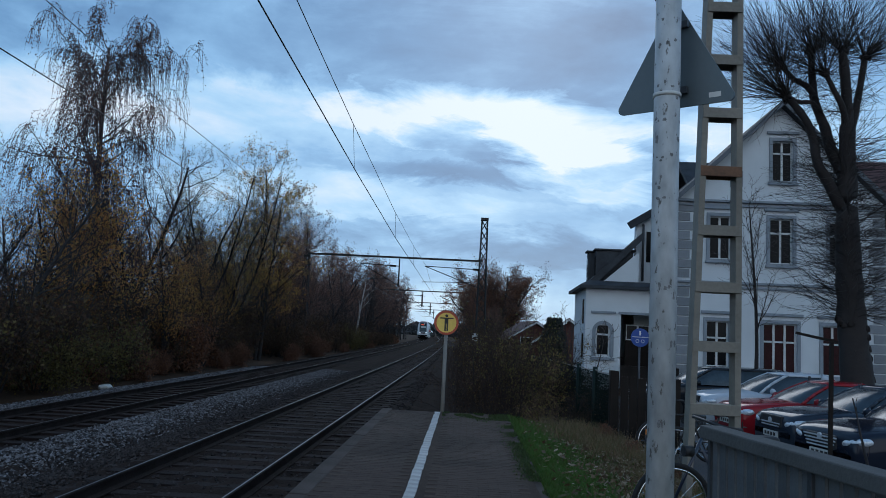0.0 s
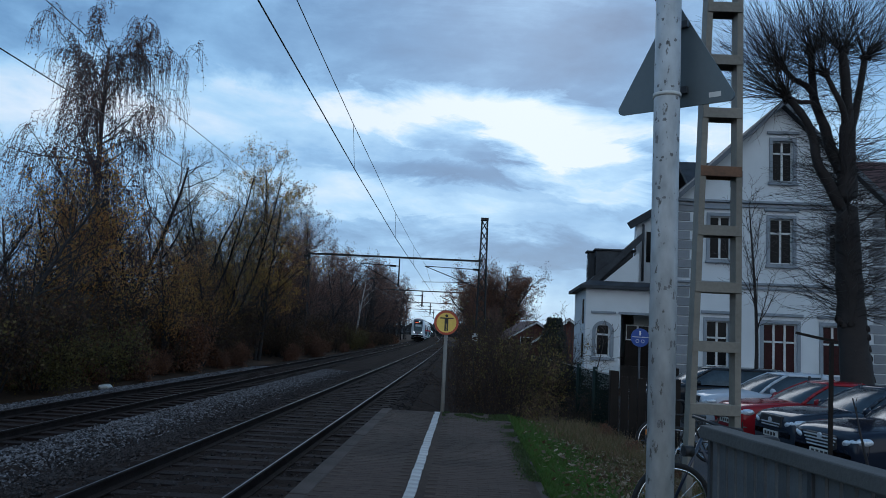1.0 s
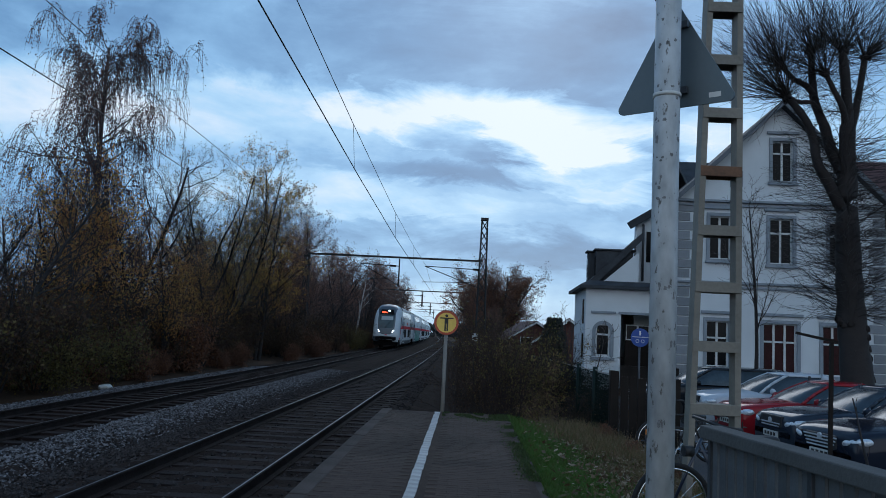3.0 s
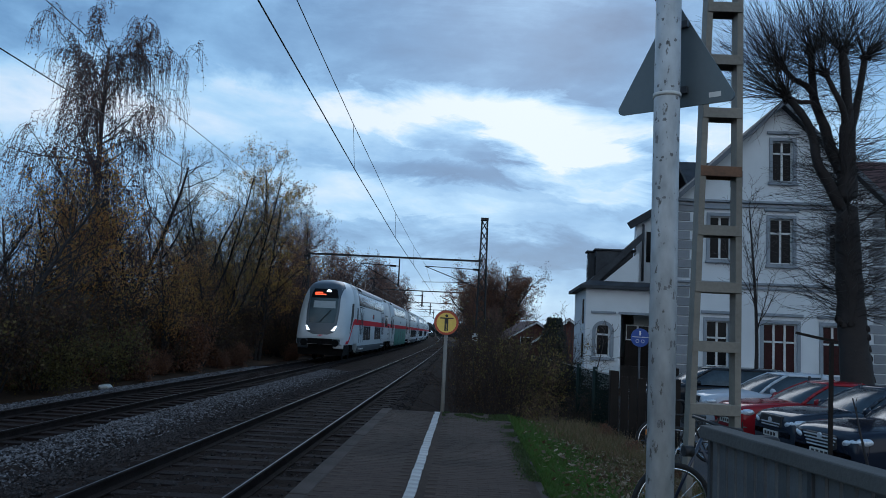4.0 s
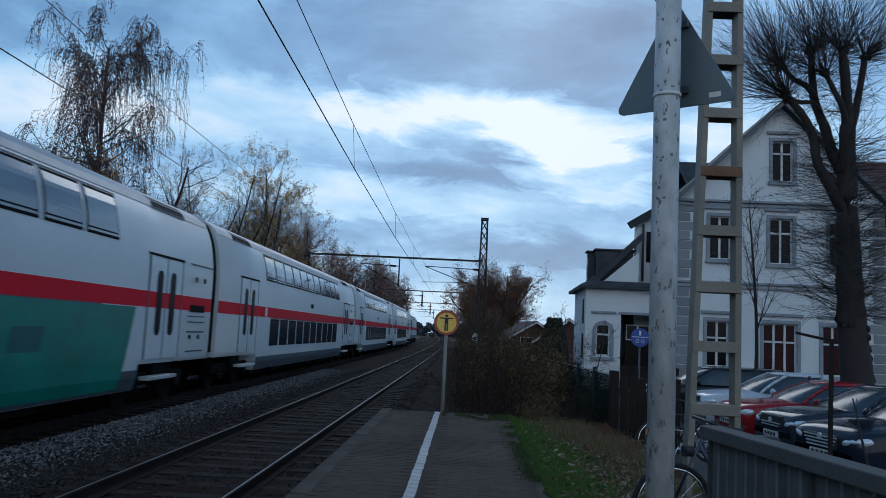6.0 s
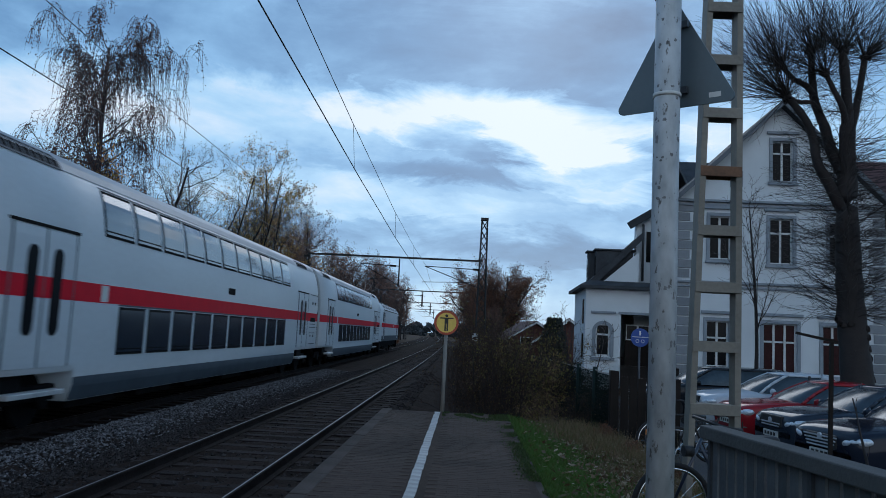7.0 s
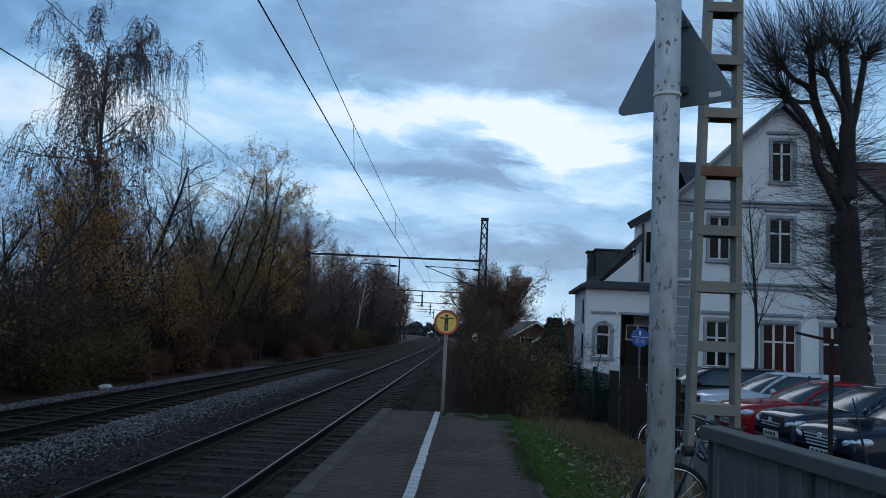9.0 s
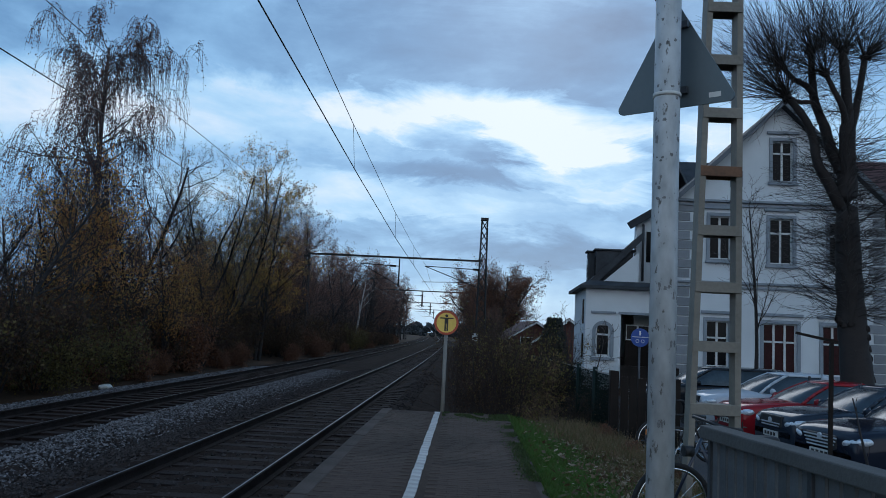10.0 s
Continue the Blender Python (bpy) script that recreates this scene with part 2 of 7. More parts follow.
def beam(bm, p0, p1, w, h):
    """A square bar from p0 to p1."""
    p0, p1 = Vector(p0), Vector(p1)
    q = (p1 - p0).to_track_quat("Z", "Y")
    rings = [[bm.verts.new(p + q @ Vector((a * w / 2, b * h / 2, 0))) for a, b in ((-1, -1), (1, -1), (1, 1), (-1, 1))] for p in (p0, p1)]
    for i in range(4):
        bm.faces.new((rings[0][i], rings[0][(i + 1) % 4], rings[1][(i + 1) % 4], rings[1][i]))
    bm.faces.new(rings[0][::-1])
    bm.faces.new(rings[1])
    return bm


def prism(bm, pts, axis, a, b):
    """A polygon drawn in the other two axes, extruded along axis from a to b."""
    def at(p, t):
        return {"x": (t, p[0], p[1]), "y": (p[0], t, p[1]), "z": (p[0], p[1], t)}[axis]
    r0, r1 = [bm.verts.new(at(p, a)) for p in pts], [bm.verts.new(at(p, b)) for p in pts]
    n = len(pts)
    for i in range(n):
        bm.faces.new((r0[i], r0[(i + 1) % n], r1[(i + 1) % n], r1[i]))
    bm.faces.new(r0[::-1])
    bm.faces.new(r1)
    bmesh.ops.recalc_face_normals(bm, faces=bm.faces[:])
    return bm


def line_curve(name, pts, r, material, parent=None):
    cu = bpy.data.curves.new(name, "CURVE")
    cu.dimensions, cu.bevel_depth, cu.bevel_resolution, cu.use_fill_caps = "3D", r, 1, True
    sp = cu.splines.new("POLY")
    sp.points.add(len(pts) - 1)
    for p, q in zip(sp.points, pts):
        p.co = (*q, 1)
    cu.materials.append(material)
    ob = new(name, cu)
    if parent is not None:
        ob.parent = parent
    return ob


# ---- the line: two tracks, straight past the platform, then a long left-hand curve ----
NEAR, FAR, FAR_Z = -3.1245, -8.109, -0.142


def swing(y):
    d = max(0.0, y - 34.5)
    return -0.5 * 0.00018 * d * d if d < 260 else -0.5 * 0.00018 * 260 * 260 - 0.00018 * 260 * (d - 260)


def ground_z(x, y):
    """Height of the natural ground."""
    c = x - swing(y)
    if c < -10.6:
        t = min(1.0, (-10.6 - c) / 6.0)
        return -0.42 + 0.5 * t + 0.25 * t * noise.noise((x * 0.25, y * 0.25, 0))
    if c < 0.5:
        return -0.75
    if y > 15.1 and c < 3.2:
        return -0.35 + 0.1 * noise.noise((x * 0.4, y * 0.4, 3))
    if c < 3.2:
        return 0.20 - 0.12 * max(0.0, c - 1.0) + 0.05 * noise.noise((x, y, 1))
    return -0.24


def make_ground():
    xs = [-3000, -1200, -500, -200, -100, -60, -40, -30, -24, -20] + [-18 + 0.5 * i for i in range(60)] + [12, 14, 18, 24, 40, 80, 200, 500, 1200, 3000]
    ys = [-400, -100, -40, -20] + [-10 + 0.8 * i for i in range(100)] + [72, 80, 90, 100, 120, 140, 160, 180, 200, 220, 250, 280, 320, 400, 600, 1000, 2000, 4000]
    vs = [(x, y, ground_z(x, y)) for y in ys for x in xs]
    n = len(xs)
    fs = [(j * n + i, j * n + i + 1, (j + 1) * n + i + 1, (j + 1) * n + i) for j in range(len(ys) - 1) for i in range(n - 1)]
    tagged(soup("ground", vs, fs, M_SOIL, smooth=True), "dark earth with leaf litter beside the railway", "ground", kind="structure")


def ballast_z(c):
    """Top of the ballast across the line; c is the distance from the straight axis."""
    pts = [(-10.6, -0.52), (-10.3, -0.33), (-9.75, -0.30), (-9.45, -0.29), (-9.3, -0.335), (-6.9, -0.335), (-6.75, -0.28), (-6.2, -0.30), (-5.5, -0.36), (-4.7, -0.20), (-4.45, -0.17), (-4.3, -0.165), (-1.95, -0.165), (-1.8, -0.19), (-1.6, -0.2), (-1.3, -0.3), (0.2, -0.7)]
    for (a, za), (b, zb) in zip(pts, pts[1:]):
        if a <= c <= b:
            return za + (zb - za) * (c - a) / (b - a)
    return -0.7


def make_ballast():
    cs = [-10.6 + 0.15 * i for i in range(71)]
    ys = [-40, -20] + [-8 + 0.25 * i for i in range(180)] + [37 + 2 * i for i in range(35)] + [110, 130, 150, 180, 210, 250, 300, 350]
    vs = [(c + swing(y), y, ballast_z(c) + 0.035 * noise.noise((c * 3, y * 3, 0)) + 0.03 * noise.noise((c * 9, y * 9, 5))) for y in ys for c in cs]
    n = len(cs)
    fs = [(j * n + i, j * n + i + 1, (j + 1) * n + i + 1, (j + 1) * n + i) for j in range(len(ys) - 1) for i in range(n - 1)]
    tagged(soup("ballast_bed", vs, fs, M_BALLAST, smooth=True), "grey crushed-stone ballast bed under two tracks", "ballast", kind="structure")


STONE_F = ((0, 2, 4), (2, 1, 4), (1, 3, 4), (3, 0, 4), (2, 0, 5), (1, 2, 5), (3, 1, 5), (0, 3, 5))


def make_stones(rng):
    """Loose stones: clean and pale on the shoulder between the tracks, stained brown beside and inside them."""
    clean, dirty = ([], []), ([], [])
    for _ in range(90000):
        y = 4.5 + 34 * rng.random() ** 1.7
        c = rng.uniform(-10.4, -1.35) if rng.random() < 0.65 else rng.choice((rng.uniform(-6.9, -4.7), rng.uniform(-6.9, -4.7), rng.uniform(-10.3, -9.5)))
        d_near, d_far = abs(c - NEAR), abs(c - FAR)
        inside = d_near < 1.3 or d_far < 1.3
        if inside and rng.random() < (0.3 if d_near < 1.3 else 0.88):
            continue
        if min(abs(d_near - 0.75), abs(d_far - 0.75)) < 0.09:
            continue
        if d_near < 1.3 and rng.random() < 0.5:
            continue
        pale = c < -9.3 or -7.0 + rng.gauss(0, 0.15) < c < -5.75 + rng.gauss(0, 0.3)
        vs, fs = clean if pale else dirty
        s = rng.uniform(0.014, 0.031)
        z = ballast_z(c) + s * 0.35 - (0.01 if inside else 0)
        k = len(vs)
        for dx, dy, dz in ((1, 0, 0), (-1, 0, 0), (0, 1, 0), (0, -1, 0), (0, 0, 1), (0, 0, -1)):
            j = 0.45
            vs.append((c + swing(y) + s * (dx + rng.uniform(-j, j)), y + s * (dy + rng.uniform(-j, j)), z + s * 0.8 * (dz + rng.uniform(-j, j))))
        fs += [tuple(k + i for i in f) for f in STONE_F]
    tagged(soup("ballast_stones", *clean, M_STONE), "loose angular grey ballast stones between the tracks", "ballast", kind="stuff")
    tagged(soup("ballast_stones", *dirty, M_STONEDIRTY), "brown stained ballast stones beside the rails", "ballast", kind="stuff")


RAIL = [(-0.07, -0.16), (0.07, -0.16), (0.07, -0.145), (0.012, -0.125), (0.012, -0.045), (0.036, -0.03), (0.036, -0.006), (0.018, 0.0),
        (0.0, 0.0), (-0.036, -0.006), (-0.036, -0.03), (-0.012, -0.045), (-0.012, -0.125), (-0.07, -0.145)]


def make_track(name, cx, z, label, head):
    t = thing(name, label, "railway track", kind="structure")
    ys = [-60, -30] + [-10 + 4 * i for i in range(12)] + [38 + 6 * i for i in range(55)]
    for side in (-0.75, 0.75):
        vs, fs = [], []
        n = len(RAIL)
        for y in ys:
            for a, b in RAIL:
                vs.append((cx + side + a + swing(y), y, z + b))
        for j in range(len(ys) - 1):
            for i in range(n):
                fs.append((j * n + i, j * n + (i + 1) % n, (j + 1) * n + (i + 1) % n, (j + 1) * n + i))
        r = soup("rail", vs, fs, [M_RAIL, head], t, "rusty steel rail with a polished running surface")
        for k, p in enumerate(r.data.polygons):
            p.material_index = 1 if k % n == 7 else 0
    bm = B(-1.3, 1.3, -0.12, 0.12, -0.16, 0.0, 0.015)
    me = bpy.data.meshes.new("sleeper")
    bm.to_mesh(me)
    bm.free()
    me.materials.append(M_SLEEPER)
    for i in range(150):
        y = -3 + 0.62 * i
        s = mesh_part("sleeper", me, M_SLEEPER, t)
        s.matrix_basis = pose(cx + swing(y), y, z - 0.155, 0, 0, random.uniform(-0.6, 0.6))
    return t


# ---- platform ----
PX0, PX1, PY1, PZ = -1.30, 0.78, 14.75, 0.30


def make_platform():
    p = thing("platform", "low platform of grey pavers with a white safety line", "platform", kind="structure")
    part("bed", B(PX0 - 0.02, PX1, -6.0, PY1, -0.75, PZ - 0.0035), M_JOINT, p)
    # edge slabs of concrete
    bm = B(-0.09, 0.09, -0.495, 0.495, -1.0, 0.0, 0.012)
    me = bpy.data.meshes.new("edge_slab")
    bm.to_mesh(me)
    bm.free()
    me.materials.append(M_KERB)
    for i in range(21):
        s = mesh_part("edge_slab", me, M_KERB, p)
        s.matrix_basis = pose(-1.395, -5.5 + i * 1.0, PZ + random.uniform(-0.004, 0.004), 0, 0, random.uniform(-0.3, 0.3))
    bm = B(-0.04, 0.04, -0.495, 0.495, -0.3, 0.0, 0.01)
    me = bpy.data.meshes.new("kerb_stone")
    bm.to_mesh(me)
    bm.free()
    me.materials.append(M_KERB)
    for i in range(20):
        s = mesh_part("kerb_stone", me, M_KERB, p)
        s.matrix_basis = pose(PX1 + 0.045, -5.0 + i * 1.0, PZ - 0.01 + random.uniform(-0.012, 0.012), 0, 0, random.uniform(-0.5, 0.5))
    # the white line, one painted paver after another
    bm = B(-0.052, 0.052, -0.098, 0.098, -0.05, 0.0, 0.006)
    me = bpy.data.meshes.new("white_paver")
    bm.to_mesh(me)
    bm.free()
    me.materials.append(M_WHITE)
    for i in range(60):
        s = mesh_part("white_paver", me, M_WHITE, p)
        s.matrix_basis = pose(LINE_X + random.uniform(-0.005, 0.005), 2.85 + i * 0.2, PZ + 0.002 + random.uniform(-0.003, 0.003), 0, 0, random.uniform(-0.7, 0.7))
    # pavers in running bond
    pm = bpy.data.meshes.new("paver")
    bm = B(-0.097, 0.097, -0.047, 0.047, -0.05, 0.0, 0.003)
    bm.to_mesh(pm)
    bm.free()
    pm.materials.append(M_PAVER)
    vs, fs = [], []
    count = 0
    row = 0
    y = 3.0
    while y < PY1 - 0.05:
        x = PX0 + 0.1 + (0.1 if row % 2 else 0.0)
        while x < PX1 - 0.09:
            if abs(x - LINE_X) > 0.16:
                z = PZ + random.uniform(-0.001, 0.001)
                if 6.7 < y < 8.8 and count < 300:
                    s = mesh_part("paver", pm, M_PAVER, p)
                    s.matrix_basis = pose(x, y, z, random.uniform(-0.12, 0.12), random.uniform(-0.12, 0.12), 0)
                    count += 1
                else:
                    k = len(vs)
                    a, b = 0.097, 0.047
                    for dx, dy, dz in ((-a, -b, -0.03), (a, -b, -0.03), (a, b, -0.03), (-a, b, -0.03), (-a + .004, -b + .004, 0), (a - .004, -b + .004, 0), (a - .004, b - .004, 0), (-a + .004, b - .004, 0)):
                        vs.append((x + dx, y + dy, z + dz))
                    fs += [tuple(k + i for i in f) for f in ((4, 5, 6, 7), (0, 1, 5, 4), (1, 2, 6, 5), (2, 3, 7, 6), (3, 0, 4, 7))]
            x += 0.2
        y += 0.1
        row += 1
    tagged(soup("pavers", vs, fs, M_PAVERS, p), kind="stuff")


LINE_X = -0.43
rng = random.Random(5)
make_ground()
make_ballast()
make_track("track_near", NEAR, 0.0, "railway track with polished rails on dark sleepers", M_RAILTOP)
make_track("track_far", FAR, FAR_Z, "second railway track with rusty rails on dark sleepers", M_RAILDULL)
make_platform()


# ---- the train: a double-deck set with a driving trailer ahead and a locomotive behind ----
M_COACH = mat("light_grey_coach_paint", (0.53, 0.565, 0.595), 0.42, vary=0.07, scale=0.8, fine=12, bump=0.01, coat=0.08, stretch=(1, 0.3, 1))
M_ROOF = mat("coach_roof_grey", (0.27, 0.30, 0.34), 0.45, vary=0.2, scale=1, fine=10, bump=0.03)
M_SKIRT = mat("dark_grey_skirt", (0.048, 0.066, 0.085), 0.6, vary=0.25, scale=2, fine=20, bump=0.05)
M_RED = mat("traffic_red_stripe", (0.60, 0.008, 0.026), 0.65, vary=0.08, bump=0, spec=0.1)
M_BLACK = mat("black_underframe", (0.007, 0.007, 0.008), 0.9, vary=0.3, scale=4, fine=30, spec=0.1)
M_TGLASS = mat("tinted_coach_glass", (0.02, 0.03, 0.045), 0.12, vary=0.15, bump=0, spec=0.35)
M_CABGLASS = mat("black_cab_glass", (0.006, 0.007, 0.010), 0.35, vary=0.1, bump=0, spec=0.03)
# upper panes: pale blue base paints in reflected sky, besides the real gloss
M_UGLASS = mat("sky_toned_upper_glass", (0.10, 0.14, 0.19), 0.1, vary=0.2, scale=0.6, bump=0, spec=0.6, coat=0.4)
M_MASK = mat("dark_grey_cab_mask", (0.055, 0.07, 0.088), 0.35, vary=0.15, bump=0, coat=0.15)
M_SCREEN = mat("windscreen_glass", (0.035, 0.055, 0.065), 0.06, vary=0.3, scale=1.2, bump=0, spec=0.4, coat=0.2)
M_LAMP = mat("headlight_glow", (0.95, 0.97, 1.0), 0.3, vary=0, bump=0, emit=2.0)
M_LED = mat("orange_display", (1.0, 0.10, 0.03), 0.4, vary=0, bump=0, emit=1.6)
M_LEDRED = mat("red_display_text", (0.6, 0.03, 0.02), 0.4, vary=0, bump=0, emit=0.25)
M_GREEN = mat("green_graffiti_paint", (0.003, 0.155, 0.118), 0.5, vary=0.35, scale=0.9, fine=6, bump=0)
M_GREEND = mat("dark_green_graffiti", (0.004, 0.07, 0.075), 0.5, vary=0.35, scale=0.9, fine=6, bump=0)
M_SILVER = mat("bare_aluminium", (0.6, 0.62, 0.64), 0.4, 0.5, vary=0.2)
M_YELLOW = mat("yellow_marking", (0.7, 0.55, 0.03), 0.5, vary=0.1, bump=0)

# half section of a double-deck coach: half width, height above the rail
SECTION = [(1.30, 0.42), (1.38, 0.70), (1.40, 1.1), (1.40, 2.8), (1.395, 3.1), (1.375, 3.4), (1.335, 3.7), (1.27, 4.0), (1.18, 4.25), (1.06, 4.49), (0.78, 4.68), (0.0, 4.78)]


def half_width(z):
    for (w0, z0), (w1, z1) in zip(SECTION, SECTION[1:]):
        if z0 <= z <= z1:
            return w0 + (w1 - w0) * (z - z0) / (z1 - z0)
    return SECTION[0][0] if z < 1 else 0.0


def side_panel(y0, y1, z0, z1, out=0.012, side=1, slant=0.0, wide=None):
    """A thin panel that follows the side of a coach."""
    wide = wide or half_width
    bm = bmesh.new()
    n = max(1, int(abs(z1 - z0) / 0.07))
    grid = []
    for i in range(n + 1):
        z = z0 + (z1 - z0) * i / n
        w = (wide(z) + out) * side
        d = slant * (z - z0)
        grid.append([bm.verts.new((w, y0 + d, z)), bm.verts.new((w, y1 + d, z)), bm.verts.new((w - 0.04 * side, y1 + d, z)), bm.verts.new((w - 0.04 * side, y0 + d, z))])
    for i in range(n):
        for j in range(4):
            bm.faces.new((grid[i][j], grid[i][(j + 1) % 4], grid[i + 1][(j + 1) % 4], grid[i + 1][j]))
    bm.faces.new(grid[0])
    bm.faces.new(grid[-1])
    bmesh.ops.recalc_face_normals(bm, faces=bm.faces[:])
    return bm


def ring_section():
    return [(w, z) for w, z in SECTION] + [(-w, z) for w, z in reversed(SECTION[:-1])]


def hull(y0, y1, low0, low1):
    """Body shell from y0 to y1; between low0 and low1 it hangs down between the bogies."""
    bm = bmesh.new()
    stations = [(y0, 0.95), (low0, 0.95), (low0 + 0.02, 0.42), (low1 - 0.02, 0.42), (low1, 0.95), (y1, 0.95)]
    prev = None
    for y, zb in stations:
        ring = [bm.verts.new((math.copysign(half_width(max(z, zb)) if z < zb else abs(w), w) if w else 0.0, y, max(z, zb))) for w, z in ring_section()]
        if prev:
            for i in range(len(ring)):
                f = bm.faces.new((prev[i], prev[(i + 1) % len(ring)], ring[(i + 1) % len(ring)], ring[i]))
                f.smooth = True
        else:
            bm.faces.new(ring[::-1])
        prev = ring
    bm.faces.new(prev)
    bmesh.ops.remove_doubles(bm, verts=bm.verts[:], dist=0.0005)
    bmesh.ops.recalc_face_normals(bm, faces=bm.faces[:])
    return bm


def add_bogie(parent, y):
    bm = bmesh.new()
    for s in (-1, 1):
        box(bm, s * 1.02 - 0.07, s * 1.02 + 0.07, y - 1.75, y + 1.75, 0.45, 0.72, 0.03)
        box(bm, s * 1.05 - 0.16, s * 1.05 + 0.16, y - 0.45, y + 0.45, 0.55, 0.92, 0.05)
    box(bm, -1.0, 1.0, y - 0.3, y + 0.3, 0.5, 0.9)
    bg = part("bogie", bm, M_BLACK, parent, "black bogie frame with its springs")
    for dy in (-1.25, 1.25):
        bm = bmesh.new()
        for s in (-1, 1):
            tube(bm, (s * 0.72, y + dy, 0.46), (s * 0.86, y + dy, 0.46), 0.46, n=24)
            tube(bm, (s * 1.0, y + dy, 0.46), (s * 1.17, y + dy, 0.46), 0.14, n=12)
        tube(bm, (-0.8, y + dy, 0.46), (0.8, y + dy, 0.46), 0.09)
        part("wheelset", bm, M_BLACK, bg)


def add_door(parent, yc, side):
    """Two leaves with tall dark windows, a frame and a step."""
    d = part("door", side_panel(yc - 0.95, yc + 0.95, 1.05, 3.24, 0.012, side), M_COACH, parent, "double-leaf sliding door")
    part("door_stripe", side_panel(yc - 0.94, yc + 0.94, 2.15, 2.49, 0.0145, side), M_RED, d, "red stripe across the door")
    for dy in (-0.96, 0.0, 0.96):
        part("door_seam", side_panel(yc + dy - 0.018, yc + dy + 0.018, 1.05, 3.26, 0.018, side), M_SKIRT, d)
    part("door_header", side_panel(yc - 1.05, yc + 1.05, 3.27, 3.32, 0.022, side), M_BLACK, d)
    for dy in (-0.38, 0.38):
        bm = bmesh.new()
        pts = []
        for i in range(16):
            a = 2 * math.pi * i / 16
            pts.append((yc + dy + 0.15 * math.cos(a), 2.26 + (0.55 if math.sin(a) > 0 else -0.55) + 0.16 * math.sin(a)))
        prism(bm, pts, "x", side * (1.40 + 0.008), side * (1.40 + 0.026))
        part("door_window", bm, M_CABGLASS, d, "tall narrow dark door window")
    part("step", B(min(side * 1.28, side * 1.5), max(side * 1.28, side * 1.5), yc - 0.8, yc + 0.8, 0.60, 0.68, 0.01), M_SILVER, d)


def add_windows(parent, side, first, count, pitch, width, z0, z1, name="window"):
    """A row of windows: each a dark rubber frame with its pane, light pillars between them."""
    # the upper row takes the glass with sky reflection put into its colour
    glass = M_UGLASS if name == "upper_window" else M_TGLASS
    for i in range(count):
        a, b = first + i * pitch, first + i * pitch + width
        w = part(name, side_panel(a, b, z0, z1, 0.010, side), M_BLACK, parent, "dark rubber-framed coach window")
        part("pane", side_panel(a + 0.045, b - 0.045, z0 + 0.05, z1 - 0.05, 0.018, side), glass, w)
        part("glazing_bar", side_panel(a + 0.05, b - 0.05, z0 + 0.10, z0 + 0.125, 0.024, side), M_BLACK, w)
    part("window_rail", side_panel(first - 0.03, first + count * pitch - (pitch - width) + 0.03, z1 + 0.02, z1 + 0.05, 0.012, side), M_SKIRT, parent)


def add_roof(parent, y0, y1):
    bm = bmesh.new()
    zs = [4.34, 4.41, 4.49, 4.56, 4.62, 4.68, 4.74]
    pts = [(half_width(z) + 0.012, z + 0.004) for z in zs] + [(0.0, 4.795)]
    pts = pts + [(-w, z) for w, z in reversed(pts[:-1])]
    prism(bm, pts, "y", y0, y1)
    part("roof", bm, M_ROOF, parent, "grey ribbed roof")
    for yy in (y0 + 1.6, y1 - 3.6):
        for s in (1, -1):
            g = part("roof_grille", side_panel(yy, yy + 2.0, 4.33, 4.6, 0.028, s), M_SKIRT, parent, "dark ventilation grille")
            for i in range(9):
                part("grille_slot", side_panel(yy + 0.08 + i * 0.21, yy + 0.2 + i * 0.21, 4.36, 4.57, 0.036, s), M_BLACK, g)


